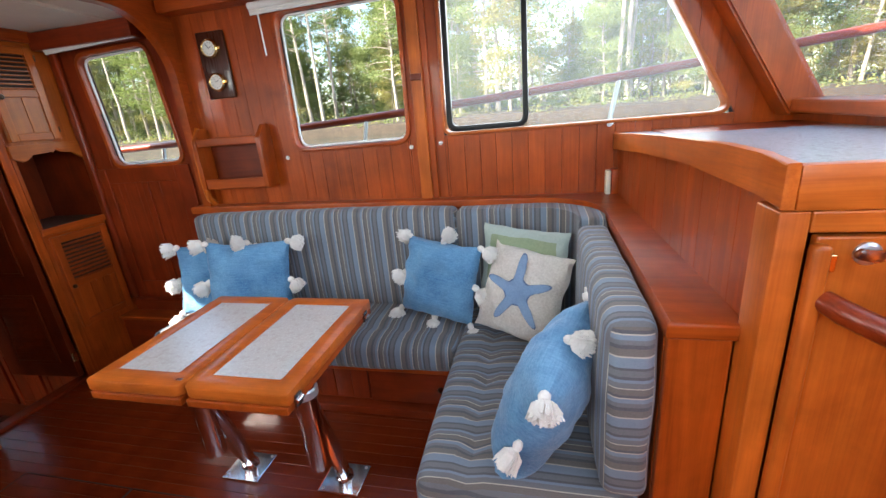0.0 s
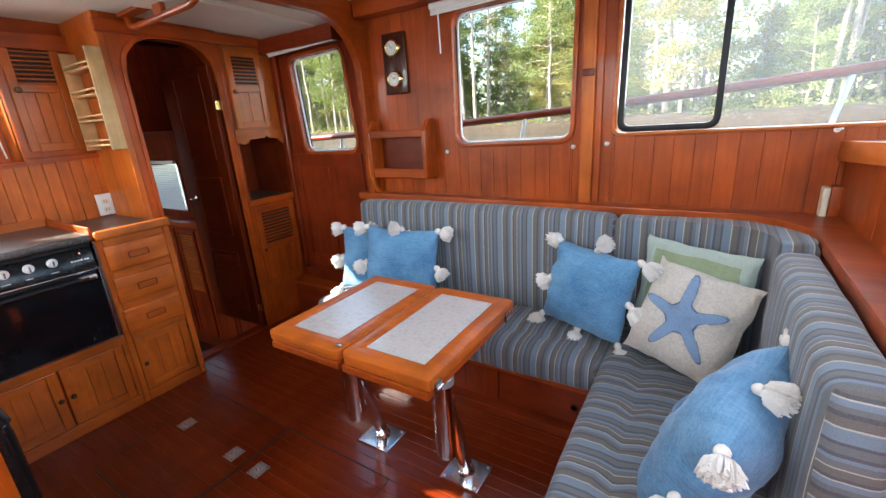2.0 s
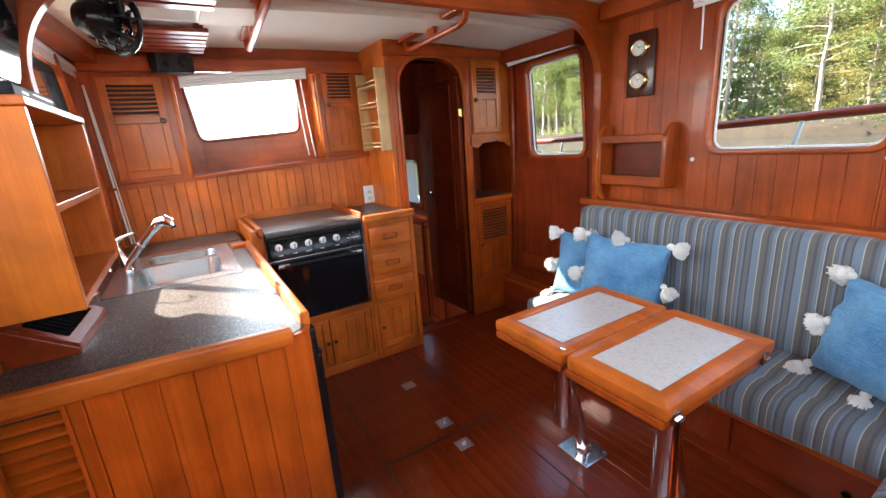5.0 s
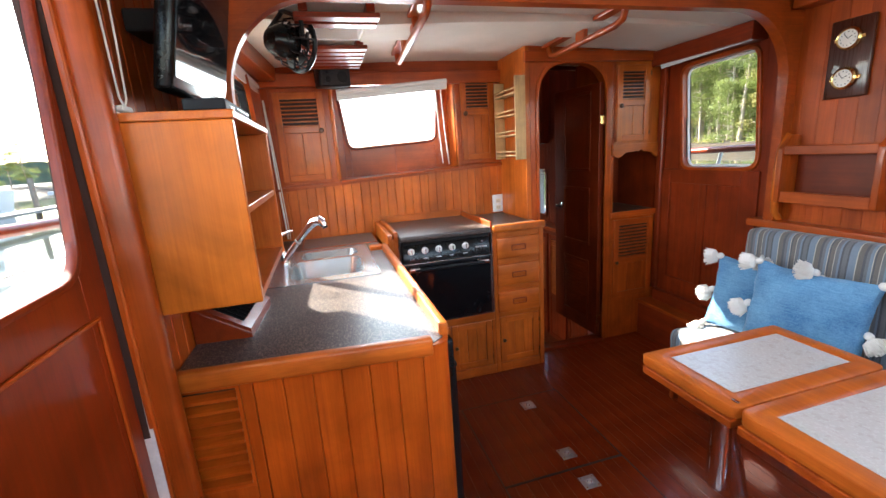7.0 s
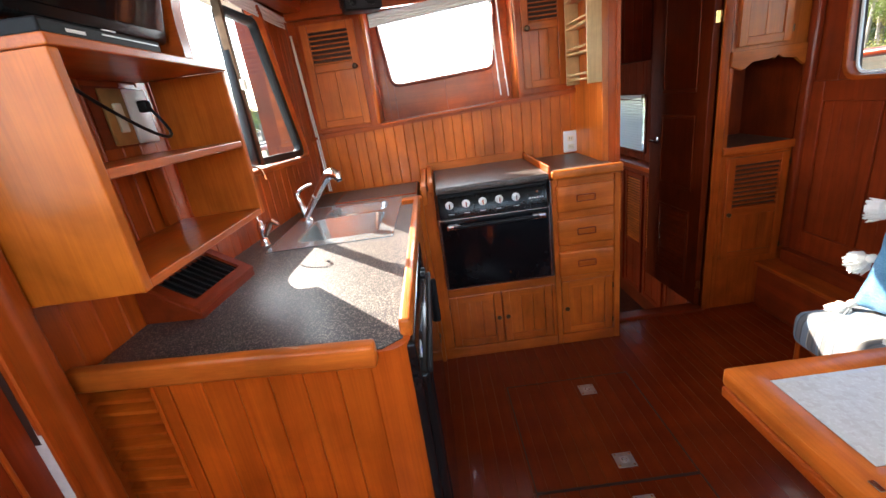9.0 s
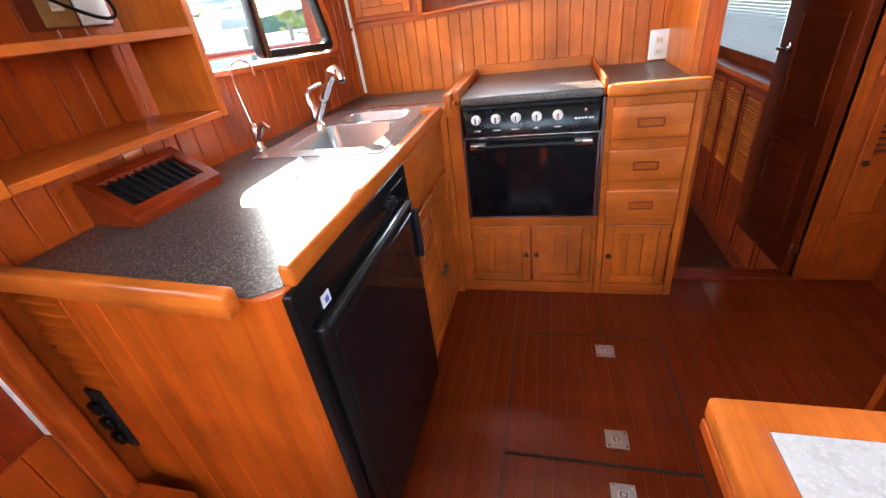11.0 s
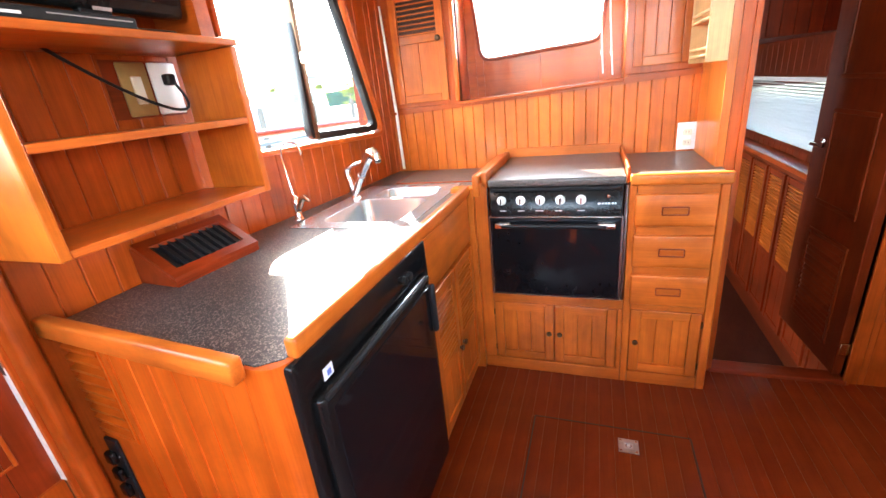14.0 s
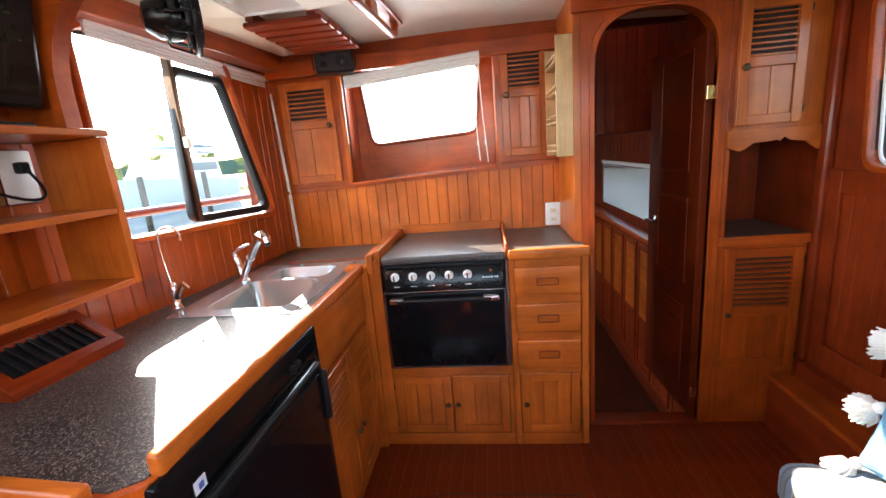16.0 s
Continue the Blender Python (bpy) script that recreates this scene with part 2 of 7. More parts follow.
GREEN_CLOTH = cloth("green_cloth", (0.22, 0.29, 0.16), (0.32, 0.38, 0.23), (120, 120, 120))
MINT_CLOTH = cloth("pale_green_cloth", (0.34, 0.42, 0.36), (0.45, 0.52, 0.45), (120, 120, 120))


# ---- building helpers ----
def thing(name, label, category, at=(0, 0, 0), group="", kind="", rot=0.0):
    ob = new(name)
    ob.empty_display_size = 0.05
    ob.matrix_world = pose(*at, 0, 0, rot)
    return tagged(ob, label, category, group, kind)


def finish(bm, name, mats, smooth=False):
    me = bpy.data.meshes.new(name)
    bmesh.ops.recalc_face_normals(bm, faces=bm.faces[:])
    bm.to_mesh(me)
    bm.free()
    for m in mats if isinstance(mats, (list, tuple)) else [mats]:
        me.materials.append(m)
    if smooth:
        me.polygons.foreach_set("use_smooth", [True] * len(me.polygons))
        me.set_sharp_from_angle(angle=radians(38))
    return me


def part(name, bm, material, parent=None, label="", smooth=False):
    """One mesh object, in its thing's own frame."""
    ob = new(name, finish(bm, name, material, smooth))
    ob.parent = parent
    return tagged(ob, label) if label else ob


def box(bm, x0, x1, y0, y1, z0, z1, bev=0.0, seg=2, mat=0):
    vs = [bm.verts.new((x, y, z)) for x in (x0, x1) for y in (y0, y1) for z in (z0, z1)]
    fs = [bm.faces.new([vs[i] for i in q]) for q in ((0, 1, 3, 2), (4, 6, 7, 5), (0, 4, 5, 1), (2, 3, 7, 6), (0, 2, 6, 4), (1, 5, 7, 3))]
    for f in fs:
        f.material_index = mat
    if bev:
        es = list({e for f in fs for e in f.edges})
        bmesh.ops.bevel(bm, geom=es, offset=bev, segments=seg, affect="EDGES", profile=0.5)
    return bm


def boxed(*a, **k):
    return box(bmesh.new(), *a, **k)


def to3(axis, u, w, a):
    """A place from a coordinate a along an axis and (u, w) in the plane across it."""
    return ((a, u, w), (u, a, w), (u, w, a))[axis]


def prism(bm, pts, axis, a0, a1, bev=0.0, seg=2):
    lo = [bm.verts.new(to3(axis, u, w, a0)) for u, w in pts]
    hi = [bm.verts.new(to3(axis, u, w, a1)) for u, w in pts]
    f0, f1 = bm.faces.new(lo), bm.faces.new(hi[::-1])
    k = len(pts)
    for i in range(k):
        bm.faces.new((lo[i], hi[i], hi[(i + 1) % k], lo[(i + 1) % k]))
    if bev:
        bmesh.ops.bevel(bm, geom=list({e for f in (f0, f1) for e in f.edges}), offset=bev, segments=seg, affect="EDGES", profile=0.5)
    return bm


def rounded(pts, r, n=5):
    """A polygon with its corners rounded."""
    out, k = [], len(pts)
    rs = r if isinstance(r, (list, tuple)) else [r] * k
    for i in range(k):
        a, b, c = (Vector(pts[j % k]) for j in (i - 1, i, i + 1))
        d0, d1 = (a - b).normalized(), (c - b).normalized()
        half = d0.angle(d1) / 2
        cut = min(rs[i] / math.tan(half), (a - b).length * 0.49, (c - b).length * 0.49)
        p0, p1 = b + d0 * cut, b + d1 * cut
        for s in range(n + 1):
            t = s / n
            out.append(tuple(p0 * (1 - t) ** 2 + b * 2 * t * (1 - t) + p1 * t * t))
    return out


def ring(bm, outer, inner, axis, a0, a1, bev=0.0):
    """A closed frame between two outlines of equally many points."""
    k = len(outer)
    v = [[bm.verts.new(to3(axis, u, w, a)) for u, w in o] for a in (a0, a1) for o in (outer, inner)]
    edges = []
    for i in range(k):
        j = (i + 1) % k
        for p, q in ((0, 1), (1, 3), (3, 2), (2, 0)):
            f = bm.faces.new((v[p][i], v[q][i], v[q][j], v[p][j]))
            edges += [e for e in f.edges if {e.verts[0], e.verts[1]} == {v[p][i], v[p][j]}]
    if bev:
        bmesh.ops.bevel(bm, geom=list(set(edges)), offset=bev, segments=2, affect="EDGES", profile=0.5)
    return bm


def inset(pts, d):
    """An outline moved inwards by d (outwards when negative)."""
    k, c = len(pts), sum((Vector(p) for p in pts), Vector((0, 0))) / len(pts)
    out = []
    for i in range(k):
        a, b, e = (Vector(pts[j % k]) for j in (i - 1, i, i + 1))
        n0, n1 = Vector(((b - a).y, -(b - a).x)), Vector(((e - b).y, -(e - b).x))
        n0 = n0.normalized() if n0.length > 1e-9 else n1.normalized()
        n1 = n1.normalized() if n1.length > 1e-9 else n0
        m = (n0 + n1).normalized()
        if m.dot(c - b) < 0:
            m = -m
        out.append(tuple(b + m * d / max(0.5, abs(m.dot(n0)))))
    return out


def tube(bm, path, r, n=10, mat=0, caps=True):
    path = [Vector(p) for p in path]
    rs = r if isinstance(r, (list, tuple)) else [r] * len(path)
    rows, side = [], None
    for i, p in enumerate(path):
        d = (path[min(i + 1, len(path) - 1)] - path[max(i - 1, 0)]).normalized()
        ref = side if side is not None else (Vector((0, 0, 1)) if abs(d.z) < 0.9 else Vector((1, 0, 0)))
        s = (ref - d * ref.dot(d)).normalized()
        side, t = s, d.cross(s)
        rows.append([bm.verts.new(p + (s * math.cos(a) + t * math.sin(a)) * rs[i]) for a in (2 * math.pi * j / n for j in range(n))])
    for a, b in zip(rows, rows[1:]):
        for j in range(n):
            bm.faces.new((a[j], a[(j + 1) % n], b[(j + 1) % n], b[j])).material_index = mat
    if caps:
        for row in (rows[0][::-1], rows[-1]):
            bm.faces.new(row).material_index = mat
    return bm


def tubed(*a, **k):
    return tube(bmesh.new(), *a, **k)


def lathe(bm, profile, centre, axis=2, n=20):
    """Turned form: profile of (radius, height) along an axis."""
    c = Vector(centre)
    rows = []
    for r, h in profile:
        rows.append([bm.verts.new(c + Vector(to3(axis, r * math.cos(a), r * math.sin(a), h))) for a in (2 * math.pi * j / n for j in range(n))])
    for a, b in zip(rows, rows[1:]):
        for j in range(n):
            bm.faces.new((a[j], a[(j + 1) % n], b[(j + 1) % n], b[j]))
    bm.faces.new(rows[0]), bm.faces.new(rows[-1])
    return bm


def lathed(*a, **k):
    return lathe(bmesh.new(), *a, **k)


def spans(poly_list, u, lo, hi):
    """Heights free of the openings on the upright line at u."""
    cuts = []
    for poly in poly_list:
        zs = []
        for (u0, w0), (u1, w1) in zip(poly, poly[1:] + poly[:1]):
            if (u0 - u) * (u1 - u) <= 0 and abs(u1 - u0) > 1e-9:
                zs.append(w0 + (w1 - w0) * (u - u0) / (u1 - u0))
        if len(zs) >= 2:
            cuts.append((min(zs), max(zs)))
    cuts.sort()
    out, z = [], lo
    for a, b in cuts:
        out.append((z, max(z, a)))
        z = max(z, b)
    out.append((z, hi))
    return out


def planked(wall, axis, a_front, a_back, u0, u1, width, bottom, top, openings, mat, name="plank", groove=0.0035, back=None):
    """Upright tongue-and-groove boards, each one an object under the wall, and the backing that carries them."""
    fn = lambda v: v if callable(v) else (lambda u: v)
    bottom, top = fn(bottom), fn(top)
    stops = {u0, u1}
    k = max(1, round((u1 - u0) / width))
    stops |= {u0 + (u1 - u0) * i / k for i in range(1, k)}
    hard = sorted({p[0] for poly in openings for p in poly if u0 < p[0] < u1})
    stops = sorted(stops)
    for h in hard:
        near = min([x for x in stops if u0 < x < u1] or [h], key=lambda x: abs(x - h))
        if abs(near - h) < width * 0.35 and near not in hard:
            stops[stops.index(near)] = h
        else:
            stops.append(h)
    stops = sorted(set(stops))
    sign = 1 if a_front > a_back else -1
    bb = bmesh.new()
    for s, e in zip(stops, stops[1:]):
        if e - s < 0.004:
            continue
        eps = 1e-4
        L, R = spans(openings, s + eps, bottom(s), top(s)), spans(openings, e - eps, bottom(e), top(e))
        M = spans(openings, (s + e) / 2, bottom((s + e) / 2), top((s + e) / 2))
        if not len(L) == len(R) == len(M):
            L = R = M
        for (la, lb), (ra, rb) in zip(L, R):
            if max(lb - la, rb - ra) < 0.006:
                continue
            bm = bmesh.new()
            g = min(groove, (e - s) * 0.3)
            prof = [(s + 0.0004, a_back), (s + 0.0004, a_front - sign * g), (s + g, a_front), (e - g, a_front), (e - 0.0004, a_front - sign * g), (e - 0.0004, a_back)]
            rows = []
            for top_end in (0, 1):
                row = []
                for u, a in prof:
                    t = (u - s) / (e - s)
                    z = (lb * (1 - t) + rb * t) if top_end else (la * (1 - t) + ra * t)
                    row.append(bm.verts.new(to3(axis, u, z, a)))
                rows.append(row)
            for i in range(6):
                bm.faces.new((rows[0][i], rows[0][(i + 1) % 6], rows[1][(i + 1) % 6], rows[1][i]))
            bm.faces.new(rows[0]), bm.faces.new(rows[1])
            part(name, bm, mat, wall)
            b0, b1 = a_back - sign * 0.001, a_back - sign * (back or 0.04)
            q = [bb.verts.new(to3(axis, u, z, a)) for a in (b0, b1) for u, z in ((s, la), (e, ra), (e, rb), (s, lb))]
            for f in ((0, 1, 2, 3), (4, 7, 6, 5), (0, 4, 5, 1), (1, 5, 6, 2), (2, 6, 7, 3), (3, 7, 4, 0)):
                bb.faces.new([q[i] for i in f])
    part("backing", bb, GROOVE, wall)


def louvre(parent, axis, a, depth, u0, u1, z0, z1, count, mat, name="slat"):
    """Sloping slats in an opening; each one an object."""
    h = (z1 - z0) / count
    data = None
    for i in range(count):
        z = z0 + i * h
        if data is None:
            bm = prism(bmesh.new(), [(0, 0), (0, 0.006), (depth, h * 0.92), (depth, h * 0.92 - 0.006)], 0, u0, u1) if axis == 1 else None
            if axis == 0:
                bm = bmesh.new()
                q = [bm.verts.new((d, u, w)) for u in (u0, u1) for d, w in ((0.004, 0), (0.004, 0.008), (-depth, h * 0.55), (-depth, h * 0.55 - 0.008))]
                for f in ((0, 1, 2, 3), (7, 6, 5, 4), (0, 4, 5, 1), (1, 5, 6, 2), (2, 6, 7, 3), (3, 7, 4, 0)):
                    bm.faces.new([q[k] for k in f])
            data = finish(bm, name, mat)
        ob = new(name, data)
        ob.parent = parent
        ob.location = (a, 0, z) if axis == 0 else (0, a, z)


def knob(parent, x, y, z, axis, sign, r=0.011):
    prof = [(r * 0.55, 0), (r * 0.45, r * 0.5), (r, r * 0.8), (r * 1.05, r * 1.3), (r * 0.7, r * 1.7), (0.001, r * 1.75)]
    return part("knob", lathed([(a, sign * b) for a, b in prof], (x, y, z), axis, 14), BRONZE, parent, "dark bronze finger knob", True)

# ---- setting ----
def setting(name, label, category):
    return thing(name, label, category, kind="structure")


def solid(name, bm, mat, label, category, smooth=False):
    ob = new(name, finish(bm, name, mat, smooth))
    return tagged(ob, label, category, kind="structure")


STB, STB_AFT, PORT, AFT, BULK = 2.625, 2.64, 0.085, -2.20, -1.81
WIN_A = [(-1.608, 1.160), (-1.148, 1.166), (-1.197, 1.750), (-1.654, 1.736)]
WIN_B = [(-0.428, 1.185), (0.158, 1.193), (0.168, 1.805), (-0.420, 1.796)]
WIN_C = [(0.346, 1.209), (1.513, 1.219), (1.158, 1.830), (0.358, 1.830)]
WIN_G = [(0.680, 1.408), (1.257, 1.434), (1.288, 1.782), (0.640, 1.765)]
WIN_D = [(-0.312, 1.180), (0.28, 1.165), (0.28, 1.77), (-0.392, 1.77)]

sky_area("skylight_aft", (-2.434, 0.945, 1.565), (0, 0.945, 1.565), 0.71, 0.37, 1.5)
sky_area("skylight_windscreen", (1.60, 1.15, 1.62), (-0.5, 1.25, 0.9), 1.95, 0.62, 1.4)
sky_area("skylight_galley_port", (-1.62, 0.020, 1.45), (-1.35, 2.0, 0.55), 0.72, 0.54, 1.5)
# added lamp at an unseen, assumed port window, lights the berth louvres
sky_area("skylight_aft_cabin", (-3.75, 0.24, 0.88), (-3.75, 2.4, 0.2), 1.25, 0.42, 1.2)
# added lamp outside the starboard panes, feeds the glare in their glass
sky_area("skylight_starboard", (0.90, 3.00, 1.62), (0.70, 0.00, 1.00), 1.60, 0.60, 2.5)
sky_area("skylight_door", (-0.03, 0.035, 1.47), (0.05, 2.0, 1.10), 0.56, 0.54, 0.5)
sky_area("skylight_helm_side", (0.97, 0.035, 1.57), (0.70, 2.0, 0.60), 0.66, 0.52, 0.7)

wall_starboard = setting("wall_starboard", "varnished teak tongue-and-groove cabin side", "wall")
wall_starboard_aft = setting("wall_starboard_aft", "dark varnished teak side panelling behind the arch", "wall")
wall_aft = setting("wall_aft", "varnished teak tongue-and-groove galley splashback", "wall")
wall_port = setting("wall_port", "varnished teak tongue-and-groove galley side", "wall")
floor_ob = setting("floor", "dark varnished teak strip floor with pale seams", "floor")


def window_frame(parent, poly, axis, a_front, a_back, wide, mat, r=0.06, name="window_frame"):
    o, i = rounded(inset(poly, -wide), r + wide), rounded(poly, r)
    return part(name, ring(bmesh.new(), o, i, axis, a_front, a_back, 0.004), mat, parent, "", True)


def pane(parent, poly, axis, a, r=0.05, mat=GLASS):
    bm = bmesh.new()
    prism(bm, rounded(poly, r), axis, a, a + 0.004)
    ob = part("pane", bm, mat, parent, "clear window glass")
    ob.visible_shadow = False
    return ob


# the raked windscreen plane, and the cabin sides cut off under it
rake = lambda z: 1.74 - 0.615 * (z - 1.247)
under_glass = lambda x: min(1.99, 1.247 + (1.765 - x) / 0.615)

# starboard windows
w = setting("window_1", "square cabin window with rounded corners in a teak frame", "window")
window_frame(w, WIN_A, 1, 2.626, 2.685, 0.022, TEAK[0])
window_frame(w, inset(WIN_A, 0.001), 1, 2.660, 2.670, -0.012, WHITE, name="seal")
pane(w, WIN_A, 1, 2.665)
w = setting("window_2", "square cabin window with rounded corners in a teak frame", "window")
window_frame(w, WIN_B, 1, 2.605, 2.675, 0.020, TEAK[0])
window_frame(w, inset(WIN_B, 0.001), 1, 2.647, 2.660, -0.010, WHITE, name="seal")
pane(w, WIN_B, 1, 2.653)
w = setting("window_3", "raked sliding cabin window, black framed slider beside fixed glass", "window")
window_frame(w, WIN_C, 1, 2.609, 2.675, 0.014, TEAK_PALE[0], 0.035)
slide = [(0.352, 1.212), (0.722, 1.214), (0.722, 1.826), (0.362, 1.826)]
f = part("slider", ring(bmesh.new(), rounded(slide, 0.05), rounded(inset(slide, 0.024), 0.03), 1, 2.620, 2.647, 0.003), BLACK, w, "black aluminium slider frame", True)
pane(w, inset(slide, 0.02), 1, 2.633, 0.03, GLARE_GLASS)
pane(w, [(0.710, 1.214), (1.505, 1.224), (1.156, 1.826), (0.710, 1.826)], 1, 2.657, 0.03, GLARE_GLASS)

planked(wall_starboard, 1, STB, STB + 0.012, -1.03, 1.74, 0.072, 0.0, under_glass, [WIN_B, inset(WIN_C, -0.010)], TEAK[2], groove=0.0009)
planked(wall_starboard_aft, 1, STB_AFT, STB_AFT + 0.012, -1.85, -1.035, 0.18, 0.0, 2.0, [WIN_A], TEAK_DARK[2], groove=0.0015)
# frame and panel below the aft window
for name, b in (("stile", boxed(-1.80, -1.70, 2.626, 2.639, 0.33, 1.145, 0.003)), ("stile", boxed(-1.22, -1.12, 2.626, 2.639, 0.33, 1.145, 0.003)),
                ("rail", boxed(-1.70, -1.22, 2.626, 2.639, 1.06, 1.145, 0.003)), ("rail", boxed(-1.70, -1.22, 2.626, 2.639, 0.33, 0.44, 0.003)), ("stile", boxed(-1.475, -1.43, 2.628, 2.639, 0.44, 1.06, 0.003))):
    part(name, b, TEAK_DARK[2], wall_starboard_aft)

# post between the windows, with its small catch
post = setting("post", "pale teak post between the cabin windows", "post")
part("face", boxed(0.205, 0.262, 2.595, 2.623, 0.905, 1.96, 0.006), TEAK_PALE[2], post)
part("side", boxed(0.262, 0.292, 2.607, 2.623, 0.905, 1.96, 0.004), TEAK[2], post)
part("catch", boxed(0.208, 0.258, 2.583, 2.600, 1.447, 1.475, 0.004), TEAK_DARK[0], post, "dark turned catch block")

# ceiling: two gently crowned panels
def crowned(name, x0, x1, y0, y1, z_side, z_mid, label):
    bm = bmesh.new()
    n = 14
    rows = []
    for x in (x0, x1):
        for dz in (0, 0.05):
            rows.append([bm.verts.new((x, y0 + (y1 - y0) * i / n, z_side + (z_mid - z_side) * (1 - (2 * i / n - 1) ** 2) + dz)) for i in range(n + 1)])
    a, b, c, d = rows
    for i in range(n):
        for p, q in ((a, c), (d, b), (b, a), (c, d)):
            bm.faces.new((p[i], p[i + 1], q[i + 1], q[i]))
    for i in (0, n):
        bm.faces.new((a[i], b[i], d[i], c[i]))
    return solid(name, bm, CREAM, label, "ceiling", True)


HX0, HX1, HY0, HY1 = -1.52, -1.27, 0.49, 0.72
crowned("ceiling_galley", HX1, -1.0255, -0.1, 2.75, 1.850, 1.905, "cream headliner over the galley")
crowned("ceiling_galley_aft", -2.44, HX0, -0.1, 2.75, 1.850, 1.905, "cream headliner over the galley")
crowned("ceiling_galley_side", HX0, HX1, HY1, 2.75, 1.848, 1.872, "cream headliner beside the hatch")
crowned("ceiling_galley_edge", HX0, HX1, -0.1, HY0, 1.848, 1.872, "cream headliner beside the hatch")
crowned("ceiling_saloon", -0.9895, 1.345, -0.1, 2.75, 1.915, 1.990, "cream headliner over the saloon")
hatch = setting("window_4", "small deck hatch with a frosted lid in a white coaming", "hatch")
part("coaming", ring(bmesh.new(), [(HX0 - 0.02, HY0 - 0.02), (HX1 + 0.02, HY0 - 0.02), (HX1 + 0.02, HY1 + 0.02), (HX0 - 0.02, HY1 + 0.02)], [(HX0 + 0.01, HY0 + 0.01), (HX1 - 0.01, HY0 + 0.01), (HX1 - 0.01, HY1 - 0.01), (HX0 + 0.01, HY1 - 0.01)], 2, 1.858, 1.985, 0.003), WHITE, hatch)
pane(hatch, [(HX0, HY0), (HX1, HY0), (HX1, HY1), (HX0, HY1)], 2, 1.905, 0.01, sheer_white("frosted_lid")).visible_shadow = True
part("lid_rail", boxed(HX0 + 0.012, HX1 - 0.012, 0.590, 0.606, 1.893, 1.9045, 0.003), GREY_METAL, hatch, "grey metal bar across the lid")

# arch between saloon and galley
def arch_outline(y0, y1, zt, r, foot_l, foot_r):
    pts = [(y0, foot_l)]
    for i in range(13):
        a = math.pi - (math.pi / 2) * i / 12
        pts.append((y0 + r + r * math.cos(a), zt - r + r * math.sin(a)))
    for i in range(13):
        a = math.pi / 2 - (math.pi / 2) * i / 12
        pts.append((y1 - r + r * math.cos(a), zt - r + r * math.sin(a)))
    pts.append((y1, foot_r))
    return pts


inner = arch_outline(0.228, 2.578, 1.866, 0.30, 1.461, 0.905)
bm = bmesh.new()
outer = [(-0.02, 1.461)] + [(max(-0.02, min(2.66, y + (y - 1.36) * 0.0)), 2.02) for y, z in inner[1:-1]] + [(2.66, 0.905)]
outer[1], outer[-2] = (-0.02, 2.02), (2.66, 2.02)
fv = [[bm.verts.new((x, y, z)) for y, z in o] for x in (-1.025, -0.990) for o in (inner, outer)]
k = len(inner)
for i in range(k - 1):
    for p, q in ((0, 1), (3, 2), (2, 0), (1, 3)):
        bm.faces.new((fv[p][i], fv[p][i + 1], fv[q][i + 1], fv[q][i]))
for i in (0, k - 1):
    bm.faces.new((fv[0][i], fv[1][i], fv[3][i], fv[2][i]))
solid("trim_arch", bm, TEAK[1], "curved varnished teak arch between saloon and galley", "arch", True)
bm = bmesh.new()
i2 = arch_outline(0.216, 2.590, 1.878, 0.30, 1.461, 0.905)
i1 = arch_outline(0.244, 2.562, 1.850, 0.29, 1.461, 0.905)
for o in (i2, i1):
    fv.append([bm.verts.new((-1.030, y, z)) for y, z in o])
    fv.append([bm.verts.new((-0.984, y, z)) for y, z in o])
a, b, c, d = fv[-4:]
for i in range(k - 1):
    for p, q in ((a, c), (d, b), (b, a), (c, d)):
        bm.faces.new((p[i], p[i + 1], q[i + 1], q[i]))
for i in (0, k - 1):
    bm.faces.new((a[i], b[i], d[i], c[i]))
solid("trim_arch_edge", bm, TEAK[1], "rounded pale teak edging along the arch", "trim", True)

# beam and blind boxes under the side decks
solid("trim_valance", boxed(-0.977, 1.50, 2.53, 2.623, 1.850, 1.950, 0.006), TEAK[0], "teak valance over the starboard windows", "trim")
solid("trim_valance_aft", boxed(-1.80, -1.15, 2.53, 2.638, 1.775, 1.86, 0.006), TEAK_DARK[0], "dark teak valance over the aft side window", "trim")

# galley splashback and its sloping shelf edge
SHELF_L, SHELF_R = 1.180, 1.246
slope = lambda y: SHELF_L + (SHELF_R - SHELF_L) * (y - 0.15) / 1.54
planked(wall_aft, 0, AFT, AFT - 0.012, 0.10, 1.70, 0.056, 0.0, lambda y: slope(y) - 0.012, [], HONEY[2])
bm = bmesh.new()
for f0, f1 in ((-2.215, -2.178),):
    q = [bm.verts.new((x, y, slope(y) + dz)) for x in (f0, f1) for y in (0.02, 1.695) for dz in (-0.014, 0.010)]
    for f in ((0, 1, 3, 2), (4, 6, 7, 5), (0, 4, 5, 1), (2, 3, 7, 6), (0, 2, 6, 4), (1, 5, 7, 3)):
        bm.faces.new([q[i] for i in f])
bmesh.ops.bevel(bm, geom=bm.edges[:], offset=0.005, segments=2, affect="EDGES")
solid("trim_shelf_edge", bm, TEAK[1], "rounded teak moulding along the splashback top", "trim", True)
